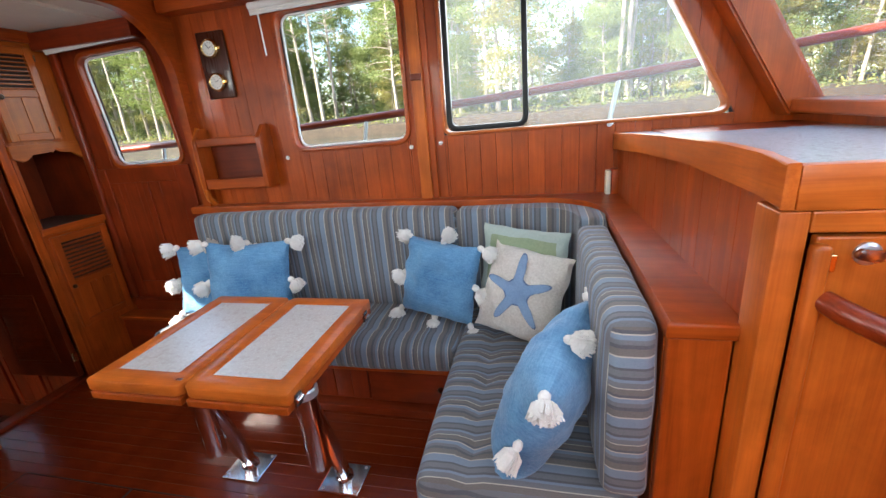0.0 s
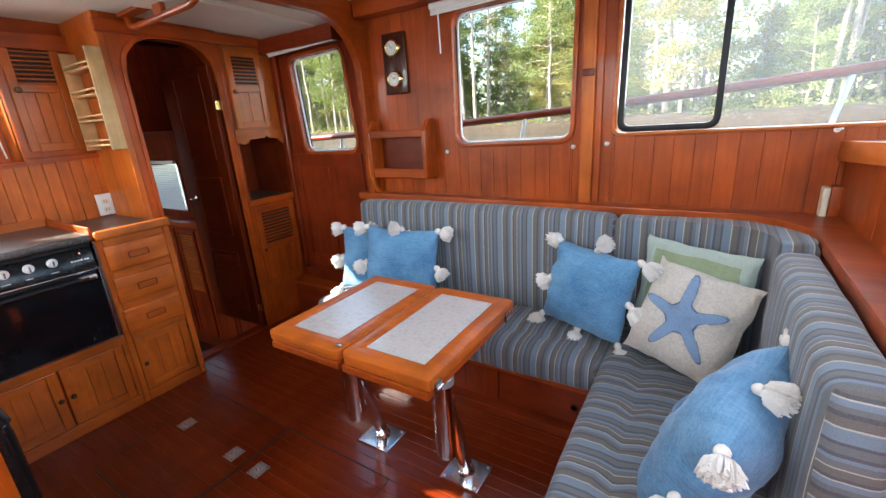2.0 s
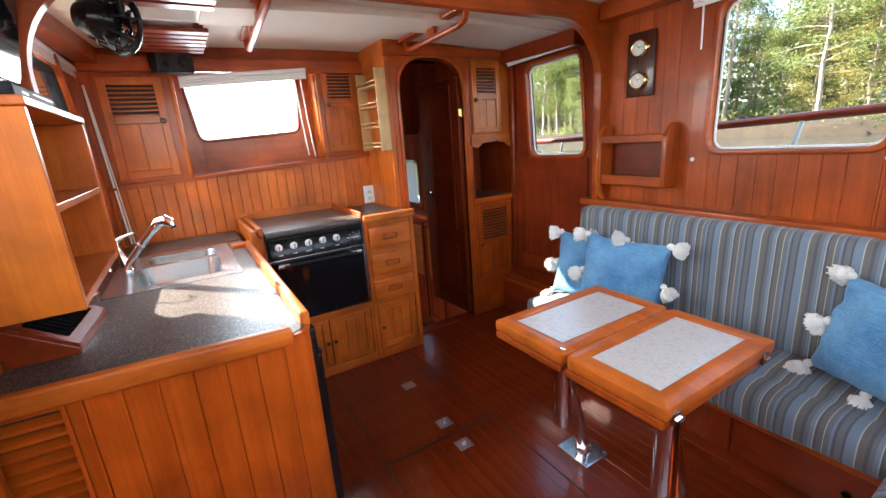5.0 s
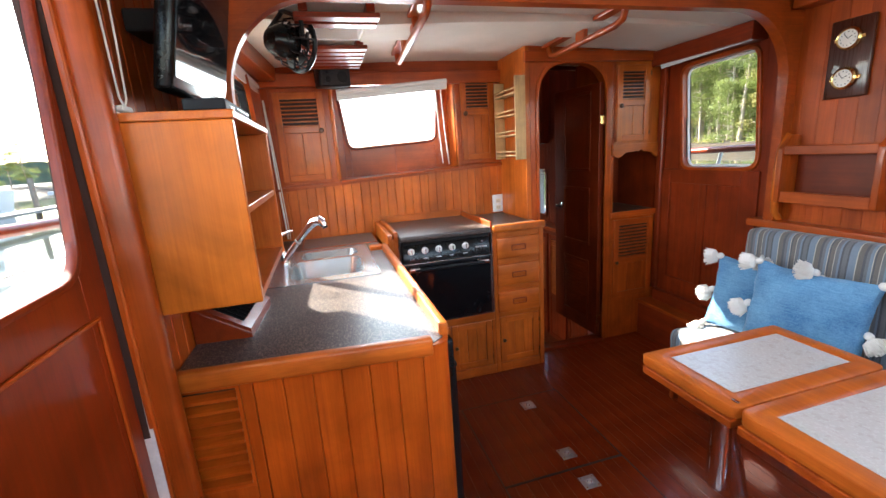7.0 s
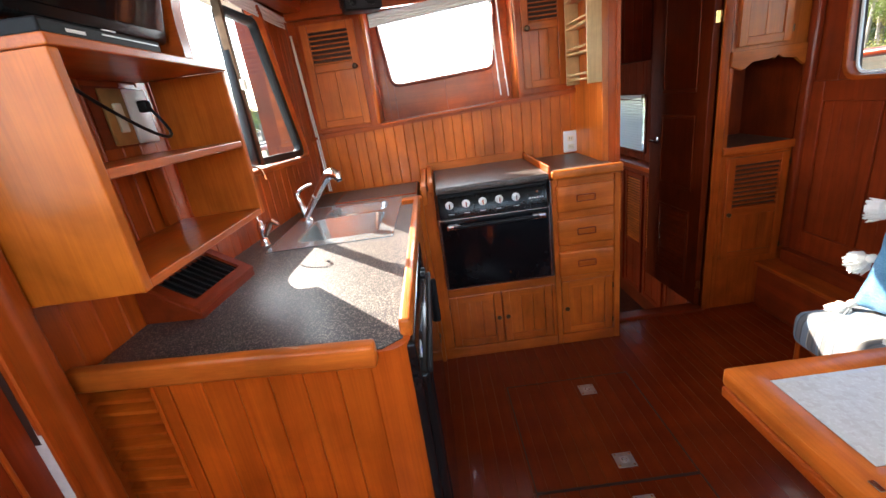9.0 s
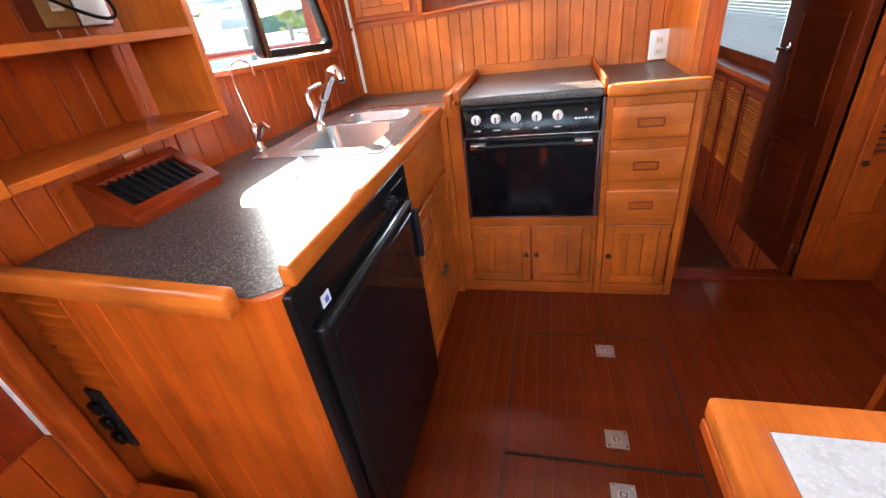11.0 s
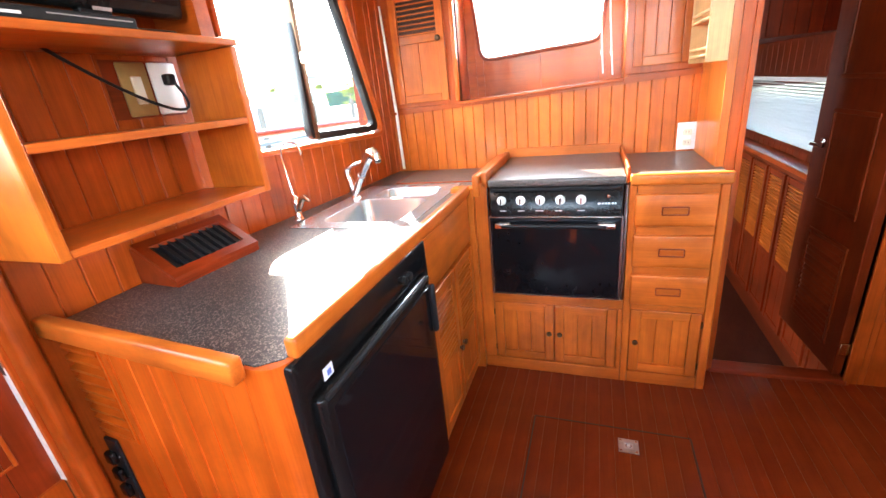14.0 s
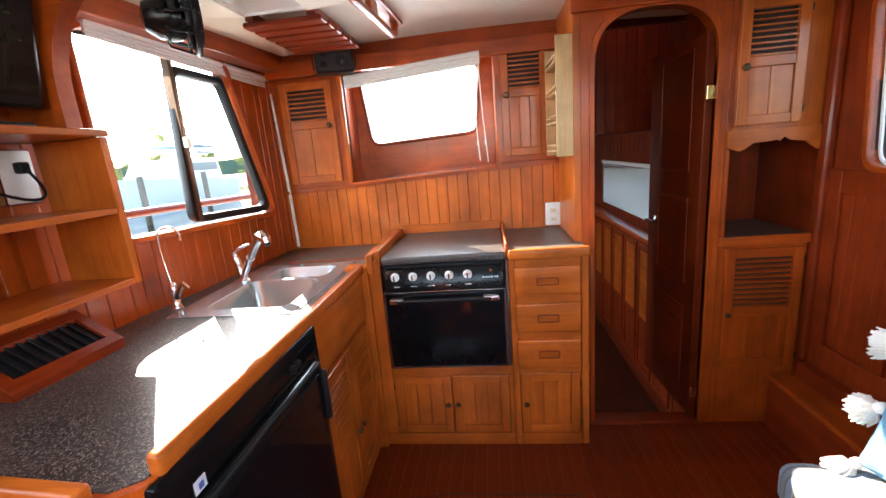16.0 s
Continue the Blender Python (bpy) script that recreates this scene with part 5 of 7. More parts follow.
part("lever", tubed([(0.009, -0.018, 0.110), (0.010, -0.017, 0.130), (0.010, 0.004, 0.142), (0.010, 0.040, 0.155), (0.010, 0.056, 0.158)], [0.014, 0.013, 0.0075, 0.006, 0.005], 12), CHROME, tap, "", True)
part("spout", tubed([(0.004, 0.004, 0.024), (0.040, 0.062, 0.096), (0.085, 0.135, 0.178)], [0.015, 0.0145, 0.0155], 14), CHROME, tap, "", True)
part("collar", tubed([(0.046, 0.072, 0.107), (0.049, 0.077, 0.113)], 0.0165, 14), GREY_METAL, tap, "", True)
part("spray_head", tubed([(0.083, 0.132, 0.174), (0.100, 0.158, 0.200), (0.116, 0.180, 0.208), (0.128, 0.198, 0.196), (0.132, 0.204, 0.180)], [0.0165, 0.021, 0.022, 0.020, 0.014], 16), CHROME, tap, "", True)
part("nozzle", tubed([(0.132, 0.204, 0.181), (0.134, 0.207, 0.172)], 0.0115, 12), BLACK, tap, "black spray nozzle")
filt = thing("filter_tap", "small chrome drinking-water tap with a thin gooseneck", "tap", (-1.277, 0.182, CT + 0.0005))
part("base", lathed([(0.020, 0), (0.020, 0.005), (0.0145, 0.012), (0.0145, 0.050), (0.016, 0.056), (0.016, 0.072), (0.011, 0.090), (0.006, 0.096), (0.001, 0.097)], (0, 0, 0), 2, 18), CHROME, filt, "", True)
part("lever", tubed([(0.002, 0.006, 0.038), (0.004, 0.022, 0.062), (0.006, 0.036, 0.084), (0.008, 0.050, 0.090), (0.010, 0.070, 0.076)], [0.011, 0.012, 0.013, 0.011, 0.006], 12), CHROME, filt, "", True)
neck = [(0, -0.002, 0.090), (-0.003, -0.012, 0.14), (-0.006, -0.022, 0.21), (-0.007, -0.022, 0.245)] + [(-0.007, 0.020 - 0.042 * math.cos(a), 0.258 + 0.034 * math.sin(a)) for a in (math.pi * i / 9 for i in range(1, 10))] + [(-0.004, 0.064, 0.250)]
part("gooseneck", tubed(neck, 0.0036, 10), CHROME, filt, "thin curved spout", True)
part("spout_tip", tubed([(-0.005, 0.0625, 0.256), (-0.003, 0.065, 0.242)], 0.0055, 10), CHROME, filt)

# ---- aft wall lockers ----
lock = thing("wall_locker", "small teak wall locker with a louvred panel door", "locker", group="galley wall lockers")
part("frame", boxed(AFT - 0.012, AFT + 0.012, 0.235, 0.590, 1.205, 1.76, 0.003), TEAK[2], lock)
d = frame_door(lock, 0, AFT + 0.022, 1, 0.258, 0.538, 1.226, 1.738, 2, None, None, 0.155, TEAK_PALE)
knob(d, AFT + 0.028, 0.510, 1.517, 0, 1, 0.014)
part("recess_trim", boxed(AFT, AFT + 0.03, 0.572, 0.594, 1.215, 1.80, 0.008, 3), TEAK_PALE[2], lock, "rounded edge of the window recess", True)
lock = thing("wall_locker", "small teak wall locker with a louvred panel door", "locker", group="galley wall lockers")
part("frame", boxed(AFT - 0.012, AFT + 0.012, 1.366, 1.668, 1.255, 1.82, 0.003), TEAK[2], lock)
d = frame_door(lock, 0, AFT + 0.022, 1, 1.396, 1.624, 1.284, 1.808, 3, None, None, 0.165, TEAK_PALE)
knob(d, AFT + 0.028, 1.420, 1.577, 0, 1, 0.014)

spice = thing("spice_rack", "pale maple spice rack with railed shelves", "rack", (0, 0, 0))
for x0, x1 in ((-1.815, -1.806), (-2.115, -2.106)):
    part("end_panel", boxed(x0, x1, 1.602, 1.670, 1.272, 1.745, 0.002), MAPLE, spice)
for z in (1.290, 1.410, 1.530, 1.650):
    part("shelf", boxed(-2.105, -1.816, 1.612, 1.668, z, z + 0.008, 0.001), MAPLE, spice)
    part("dowel", tubed([(-2.105, 1.606, z + 0.030), (-1.816, 1.606, z + 0.030)], 0.005, 8), MAPLE, spice, "", True)
    part("dowel", tubed([(-2.105, 1.606, z + 0.006), (-1.816, 1.606, z + 0.006)], 0.005, 8), MAPLE, spice, "", True)

sock = thing("galley_socket", "white double socket plate on the splashback", "socket", (AFT, 1.638, 0.912))
part("plate", boxed(0.002, 0.012, -0.040, 0.040, 0.0, 0.120, 0.004, 3), WHITE, sock, "", True)
for z in (0.030, 0.075):
    part("outlet", boxed(0.012, 0.0145, -0.017, 0.017, z - 0.012, z + 0.015, 0.003), IVORY, sock)
    for yy in (-0.006, 0.006):
        part("slot", boxed(0.0145, 0.0150, yy - 0.0012, yy + 0.0012, z - 0.003, z + 0.008), BLACK, sock)

# ---- blinds ----
def roller(name, label, a, b, r, slats=2):
    bl = thing(name, label, "blind")
    a, b = Vector(a), Vector(b)
    along = (b - a).normalized()
    part("head_rail", tubed([a, b], r, 12), WHITE, bl, "", True)
    for i in range(slats):
        off = Vector((0, 0, -r * 1.3 - i * 0.012))
        part("bottom_slat", tubed([a + off, b + off], 0.006, 6), WHITE, bl)
    return bl


bl = roller("window_blind", "rolled-up white blind over the aft window", (-2.150, 0.620, 1.728), (-2.150, 1.300, 1.778), 0.014, 3)
for dy, zz in ((0.0, 1.272), (0.035, 1.262)):
    part("cord", tubed([(-2.262, 1.255 + dy, 1.765), (-2.258, 1.262 + dy * 1.1, 1.5), (-2.250, 1.275 + dy * 1.2, zz)], 0.004, 6), CORD, bl)
    part("cord_toggle", lathed([(0.003, 0.02), (0.006, 0.0), (0.003, -0.01)], (-2.253, 1.268 + dy * 1.15, 1.36), 2, 8), CORD, bl)
bl = roller("window_blind", "rolled-up white blind over the cabin window", (-0.520, 2.580, 1.832), (0.165, 2.580, 1.845), 0.016, 2)
part("wand", tubed([(-0.475, 2.572, 1.83), (-0.470, 2.570, 1.62)], 0.004, 6), WHITE, bl)
bl = roller("window_blind", "rolled-up white blind over the aft side window", (-1.74, 2.555, 1.775), (-1.165, 2.555, 1.795), 0.012, 1)
bl = roller("window_blind", "white slatted blind pulled up under the galley valance", (-2.225, 0.190, 1.775), (-1.21, 0.145, 1.800), 0.013, 3)
part("wand", tubed([(-2.19, 0.205, 1.70), (-2.185, 0.222, 1.20), (-2.165, 0.235, 0.885)], 0.005, 8), WHITE, bl, "long white control wand", True)
part("wand", tubed([(-2.185, 0.210, 1.70), (-2.175, 0.235, 1.20), (-2.150, 0.250, 0.885)], 0.003, 6), CORD, bl)
pull = thing("blind_cord", "white looped blind cord hanging by the shelf", "cord", (-0.47, 0.125, 1.462))
part("loop", tubed([(0.02, 0.0, 0.50), (0.01, 0.0, 0.14), (0.005, 0.0, 0.03), (-0.012, 0.0, 0.012), (-0.028, 0.0, 0.03), (-0.04, 0.0, 0.14), (-0.06, 0.0, 0.50)], 0.0022, 6), CORD, pull, "", True)
part("end_clip", boxed(-0.03, 0.02, -0.008, 0.008, 0.002, 0.014, 0.004), CORD, pull)

# ---- lamp, speaker, hand rails on the ceiling ----
spk = thing("loudspeaker", "small black two-way loudspeaker under the headliner", "loudspeaker", (-2.085, 0.605, 1.742), rot=-72)
part("cabinet", boxed(-0.09, 0.09, -0.05, 0.05, 0.0, 0.105, 0.012, 3), BLACK, spk, "", True)
part("grille", boxed(-0.082, 0.082, 0.0501, 0.054, 0.008, 0.097, 0.003), plain("grille_cloth", (0.022, 0.022, 0.024), 0.8, spread=0.3, scale=400), spk)
for x, z, r in ((0.050, 0.074, 0.010), (0.048, 0.034, 0.016), (-0.038, 0.052, 0.032)):
    part("cone", lathed([(r, 0.054), (r, 0.057), (r * 0.8, 0.055), (r * 0.3, 0.058), (0.001, 0.059)], (x, 0, z), 1, 18), BLACK, spk, "", True)
part("bracket", tubed([(-0.1, 0, 0.02), (-0.105, 0, 0.11), (0.105, 0, 0.11), (0.1, 0, 0.02)], 0.004, 6), BLACK, spk)

fan = thing("cabin_fan", "black caged cabin fan hung under the side deck", "fan", (-1.23, 0.418, 1.775), rot=38)
part("motor", lathed([(0.001, -0.062), (0.030, -0.056), (0.046, -0.030), (0.050, 0.0), (0.046, 0.018), (0.02, 0.035), (0.001, 0.036)], (0, 0, 0), 1, 18), SATIN_BLACK, fan, "", True)
for k in range(3):
    r = (0.075, 0.055, 0.03)[k]
    pts = [(r * math.cos(a), 0.045 if k == 0 else 0.055, r * math.sin(a)) for a in (2 * math.pi * i / 20 for i in range(21))]
    part("cage_ring", tubed(pts, 0.007 if k == 0 else 0.004, 6, caps=False), BLACK, fan, "", True)
for i in range(6):
    a = math.pi * i / 3
    part("blade", prism(bmesh.new(), [(0.018 * math.cos(a), 0.018 * math.sin(a)), (0.066 * math.cos(a - 0.35), 0.066 * math.sin(a - 0.35)), (0.070 * math.cos(a + 0.3), 0.070 * math.sin(a + 0.3))], 1, 0.026, 0.032), BLACK, fan)
part("yoke", tubed([(-0.078, 0, 0.0), (-0.08, 0, 0.05), (0, 0, 0.085), (0.08, 0, 0.05), (0.078, 0, 0.0)], 0.007, 8), BLACK, fan, "", True)
part("stem", tubed([(0, 0, 0.085), (0, 0, 0.10)], 0.012, 10), BLACK, fan)
for i in range(10):
    a = math.pi * i / 5
    part("cage_wire", tubed([(0.012 * math.cos(a), 0.058, 0.012 * math.sin(a)), (0.055 * math.cos(a), 0.055, 0.055 * math.sin(a)), (0.076 * math.cos(a), 0.043, 0.076 * math.sin(a)), (0.060 * math.cos(a), -0.012, 0.060 * math.sin(a)), (0.034 * math.cos(a), -0.02, 0.034 * math.sin(a))], 0.0028, 6), BLACK, fan, "", True)
fan.scale = (1.25, 1.25, 1.25)

def hand_rail(at_x, at_y, turn, reach, z):
    hr = thing("ceiling_handrail", "varnished teak grab rail under the headliner", "handrail", (at_x, at_y, 0), "ceiling handrails", rot=turn)
    x0, x1, y = -reach, reach, 0.0
    part("mount", boxed(x0 - 0.06, x1 + 0.06, y - 0.028, y + 0.028, z + 0.055, z + 0.072, 0.004), TEAK[0], hr)
    part("rail", tubed([(x0 - 0.02, y, z + 0.05), (x0, y, z + 0.012), (x0 + 0.05, y, z), (x1 - 0.05, y, z), (x1, y, z + 0.012), (x1 + 0.02, y, z + 0.05)], 0.015, 12), TEAK[0], hr, "", True)
    n_s = 3 if x1 - x0 > 0.7 else 2
    for i in range(1, n_s):
        x = x0 + (x1 - x0) * i / n_s
        part("spacer", boxed(x - 0.04, x + 0.04, y - 0.012, y + 0.012, z, z + 0.056, 0.006), TEAK[0], hr)


hand_rail(-1.43, 0.925, -3.4, 0.44, 1.822)
hand_rail(-1.41, 1.775, -3.0, 0.32, 1.822)

vents = thing("ceiling_grille", "slatted teak grille round the deck hatch", "grille")
for x in (-1.615, -1.695, -1.775, -1.855, -1.935, -2.015, -1.245, -1.165):
    part("slat", boxed(x, x + 0.058, 0.455, 0.755, 1.828, 1.846, 0.004), TEAK_DARK[1], vents)
for yy in (0.475, 0.705):
    for x0, x1 in ((-2.02, -1.545), (-1.243, -1.10)):
        part("bearer", boxed(x0, x1, yy, yy + 0.03, 1.8465, 1.875), TEAK_DARK[0], vents)

# ---- tall locker beside the doorway ----
tall = thing("tall_locker", "tall teak locker with louvred doors and an open niche", "locker")
LX = BULK
part("side", boxed(-2.20, LX, 2.264, 2.284, 0.0, 1.86, 0.002), TEAK[2], tall)
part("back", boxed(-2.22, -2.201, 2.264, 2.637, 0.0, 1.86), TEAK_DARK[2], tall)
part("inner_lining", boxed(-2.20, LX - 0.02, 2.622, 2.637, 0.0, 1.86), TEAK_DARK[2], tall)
part("shelf", boxed(-2.20, LX + 0.004, 2.285, 2.637, 0.868, 0.882, 0.003), LAMINATE, tall, "dark laminate niche shelf")
part("shelf_edge", boxed(LX + 0.005, LX + 0.022, 2.258, 2.637, 0.850, 0.888, 0.005), TEAK[1], tall)
part("lower_face", boxed(LX - 0.02, LX - 0.001, 2.285, 2.637, 0.0, 0.849, 0.002), TEAK[2], tall)
d = frame_door(tall, 0, LX + 0.014, 1, 2.288, 2.592, 0.295, 0.832, 3, (2.306, 0.545), 1, 0.225, TEAK, "lower_door")
part("upper_face", boxed(LX - 0.02, LX - 0.001, 2.285, 2.637, 1.30, 1.86, 0.002), TEAK_PALE[2], tall)
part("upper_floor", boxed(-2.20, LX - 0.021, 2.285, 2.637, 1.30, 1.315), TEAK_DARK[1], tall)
d = frame_door(tall, 0, LX + 0.014, 1, 2.286, 2.524, 1.335, 1.790, 2, None, 1, 0.165, TEAK_PALE, "upper_door")
knob(d, LX + 0.020, 2.305, 1.550, 0, 1, 0.013)
sc = [(2.264, 1.255), (2.264, 1.318), (2.637, 1.318), (2.637, 1.245), (2.60, 1.225), (2.575, 1.245), (2.56, 1.262), (2.50, 1.266), (2.475, 1.285), (2.46, 1.266), (2.45, 1.275), (2.43, 1.268), (2.36, 1.268), (2.335, 1.245), (2.31, 1.235)]
part("scalloped_apron", prism(bmesh.new(), sc, 0, LX - 0.002, LX + 0.014, 0.002), TEAK_PALE[1], tall, "scalloped pale teak apron")
part("corner_post", boxed(LX + 0.0, LX + 0.05, 2.605, 2.638, 0.33, 1.80, 0.010, 3), TEAK_DARK[2], tall, "", True)

step = thing("step_box", "low dark teak step beside the settee", "step")
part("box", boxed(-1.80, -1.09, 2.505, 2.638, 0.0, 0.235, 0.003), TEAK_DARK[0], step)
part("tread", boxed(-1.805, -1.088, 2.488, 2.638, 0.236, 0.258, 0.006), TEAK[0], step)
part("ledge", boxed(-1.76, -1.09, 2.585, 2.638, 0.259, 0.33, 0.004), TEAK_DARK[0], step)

step = thing("door_step", "planked teak step below the side door", "step")
part("tread", boxed(-0.436, 0.45, 0.070, 0.305, 0.220, 0.246, 0.006), TEAK[0], step, "", True)
for i in range(11):
    x = -0.434 + i * 0.08
    part("plank", boxed(x, x + 0.079, 0.262, 0.274, 0.0, 0.219, 0.003), TEAK[2], step)
part("side", boxed(-0.434, 0.45, 0.070, 0.261, 0.0, 0.219), TEAK_DARK[2], step)

panel = thing("switch_panel", "black toggle switch panel on the peninsula end", "switch", (-0.487, 0.100, 0.335), rot=-4.6)
part("plate", boxed(0.0, 0.008, -0.034, 0.034, 0.0, 0.205, 0.003), BLACK, panel)
for i in range(3):
    part("rocker", boxed(0.008, 0.024, -0.018, 0.018, 0.02 + i * 0.056, 0.056 + i * 0.056, 0.006, 3), SATIN_BLACK, panel, "", True)
    part("screw", lathed([(0.004, 0.008), (0.003, 0.010), (0.001, 0.0102)], (0, 0.022, 0.012 + i * 0.07), 0, 8), CHROME, panel)

for x, y in ((-1.285, 1.387), (-0.897, 1.381), (-0.722, 1.377)):
    lp = thing("floor_lift_plate", "small steel lift ring plate let into the floor", "plate", (x, y, 0.0005), "floor lift plates")
    part("plate", ring(bmesh.new(), [(-0.032, -0.034), (0.032, -0.034), (0.032, 0.034), (-0.032, 0.034)], [(-0.014, -0.016), (0.014, -0.016), (0.014, 0.016), (-0.014, 0.016)], 2, 0.0, 0.003, 0.001), GREY_METAL, lp)
    part("cup", boxed(-0.014, 0.014, -0.016, 0.016, 0.0, 0.001), STEEL, lp)
    part("lift_ring", tubed([(0.009 * math.cos(a), 0.009 * math.sin(a), 0.003) for a in (2 * math.pi * i / 12 for i in range(13))], 0.002, 6, caps=False), CHROME, lp)
    for sx in (-1, 1):
        for sy in (-1, 1):
            part("screw", lathed([(0.004, 0.003), (0.003, 0.004), (0.001, 0.0042)], (sx * 0.024, sy * 0.026, 0), 2, 8), BRASS, lp)

# ---- clocks and rack on the starboard side ----
clock = thing("clock_board", "dark walnut board with two round brass ship's instruments", "clock", (-0.785, STB, 1.458))
part("board", boxed(-0.076, 0.076, -0.020, -0.001, 0.0, 0.306, 0.006, 3), WALNUT, clock, "bevelled dark walnut board", True)
DIAL = plain("dial_face", (0.78, 0.76, 0.70), 0.35, spread=0.04)
for z in (0.076, 0.228):
    c = part("bezel", lathed([(0.042, -0.020), (0.044, -0.034), (0.039, -0.042), (0.035, -0.040), (0.034, -0.036), (0.001, -0.036)], (0, 0, z), 1, 28), BRASS, clock, "polished brass bezel", True)
    part("dial", lathed([(0.034, -0.0362), (0.034, -0.0375), (0.001, -0.0376)], (0, 0, z), 1, 28), DIAL, c, "pale printed dial", True)
    for i in range(12):
        a = math.pi * i / 6
        part("tick", boxed(0.026 * math.cos(a) - 0.0018, 0.026 * math.cos(a) + 0.0018, -0.0385, -0.0377, z + 0.026 * math.sin(a) - 0.0018, z + 0.026 * math.sin(a) + 0.0018), BLACK, c)
    for a, ln in ((0.5, 0.018), (2.2, 0.024)):
        part("pointer", tubed([(0, -0.039, z), (ln * math.cos(a), -0.039, z + ln * math.sin(a))], 0.0014, 6), BLACK, c)
    for sx in (-1, 1):
        part("lug", boxed(sx * 0.046 - 0.008, sx * 0.046 + 0.008, -0.030, -0.020, z - 0.008, z + 0.008, 0.003), BRASS, c)

rack = thing("magazine_rack", "open teak wall rack with two front rails", "rack", (0.050, STB, 0))
for x0, x1 in ((-1.010, -0.990), (-0.640, -0.618)):
    part("side", prism(bmesh.new(), rounded([(-0.105, 1.012), (-0.001, 1.012), (-0.001, 1.32), (-0.050, 1.32), (-0.105, 1.26)], 0.012, 4), 0, x0, x1, 0.003), TEAK[2], rack, "", True)
part("front_rail", boxed(-0.989, -0.641, -0.100, -0.084, 1.232, 1.272, 0.004), TEAK[0], rack)
part("front_rail", boxed(-0.989, -0.641, -0.100, -0.084, 1.014, 1.066, 0.004), TEAK[0], rack)
part("bottom", boxed(-0.989, -0.641, -0.083, -0.001, 1.014, 1.030, 0.002), TEAK[0], rack)
# darker teak here paints the shade inside the rack
part("back", boxed(-0.989, -0.641, -0.006, -0.001, 1.031, 1.262, 0.001), DIM_TEAK[0], rack, "back board with the rack's shade in its colour")

grab = thing("grab_handle", "upright teak grab handle on the arch post", "handle", (0, 0, 0))
part("bar", tubed([(-0.985, 2.605, 0.92), (-0.975, 2.558, 0.96), (-0.972, 2.545, 1.05), (-0.972, 2.545, 1.17), (-0.975, 2.558, 1.26), (-0.985, 2.605, 1.32)], 0.016, 10), TEAK_PALE[2], grab, "", True)

for x, z in ((-0.497, 1.144), (0.171, 1.156), (0.316, 1.166), (1.06, 1.196)):
    hk = thing("curtain_clip", "small white plastic clip on the planking", "clip", (x, STB, z), "curtain clips")
    part("base", lathed([(0.010, 0), (0.010, -0.006), (0.004, -0.010), (0.001, -0.011)], (0, 0, 0), 1, 12), WHITE, hk, "", True)
    part("hook", tubed([(0, -0.008, 0), (0.004, -0.016, 0.002), (0.014, -0.018, 0.004)], 0.004, 8), WHITE, hk, "", True)

# ---- forward console ----
con = thing("helm_console", "teak console with a pale speckled top beside the companionway", "console")
PALE_TOP = speckle("pale_worktop", (0.38, 0.37, 0.385), (0.32, 0.30, 0.31), (0.44, 0.435, 0.45), 0.22, 200)
for i in range(13):
    y = 1.47 + i * 0.088
    part("plank", boxed(1.140, 1.152, y, min(y + 0.087, 2.622), 0.0, 1.14, 0.001), TEAK[2], con)
bm = prism(bmesh.new(), [(1.386, 1.198), (1.47, 1.205), (1.60, 1.207), (2.0, 1.194), (2.3, 1.178), (2.622, 1.158), (2.622, 1.090), (2.2, 1.124), (1.8, 1.143), (1.47, 1.136), (1.386, 1.124)], 0, 1.118, 1.1395, 0.004, 2)
part("side_trim", bm, HONEY[1], con, "curved pale teak trim", True)
part("front_trim", boxed(1.140, 1.735, 1.386, 1.412, 1.122, 1.194, 0.003, 2), HONEY[0], con, "", True)
part("corner_post", boxed(1.120, 1.165, 1.388, 1.468, 0.0, 1.121, 0.004, 3), HONEY[2], con, "", True)
part("top", boxed(1.1400, 1.735, 1.4125, 2.622, 1.168, 1.188, 0.003), PALE_TOP, con, "pale speckled top")
part("body", boxed(1.2, 1.735, 1.47, 2.60, 0.0, 1.165), TEAK_DARK[2], con)
part("top_rail", boxed(1.166, 1.735, 1.388, 1.412, 1.085, 1.121, 0.004), HONEY[0], con)
dr = part("door", boxed(1.180, 1.735, 1.392, 1.412, 0.02, 1.078, 0.004), HONEY[2], con, "pale teak companionway door")
part("door_edge", boxed(1.166, 1.193, 1.366, 1.391, 0.02, 1.070, 0.008, 3), HONEY[2], dr, "", True)
lock = part("lock", lathed([(0.019, 0), (0.019, -0.004), (0.014, -0.008), (0.001, -0.008)], (1.250, 1.392, 1.050), 1, 18), GREY_METAL, dr, "round steel lock", True)
part("paddle", prism(bmesh.new(), rounded([(1.226, 1.046), (1.262, 1.038), (1.270, 1.058), (1.232, 1.062)], 0.006, 4), 1, 1.374, 1.384, 0.003), DARK_STEEL, lock, "dark steel paddle", True)
part("hinge", boxed(1.196, 1.209, 1.384, 1.392, 1.02, 1.05, 0.002), BRASS, dr)
part("grab_rod", tubed([(1.196, 1.375, 0.975), (1.210, 1.345, 0.968), (1.285, 1.30, 0.935), (1.41, 1.25, 0.88)], [0.018, 0.020, 0.020, 0.020], 14), TEAK_DARK[0], dr, "glossy turned grab rod", True)
con.location.x = 0.022
# its side runs at a slight slant and its top falls towards the cabin side
for ob in con.children:
    kind = ob.name.split(".")[0]
    if kind in ("plank", "side_trim", "top"):
        for v in ob.data.vertices:
            v.co.x -= 0.0515 * (v.co.y - 1.386)
            v.co.z -= 0.030 * (v.co.y - 1.386) / 1.236 if kind == "top" else 0.0
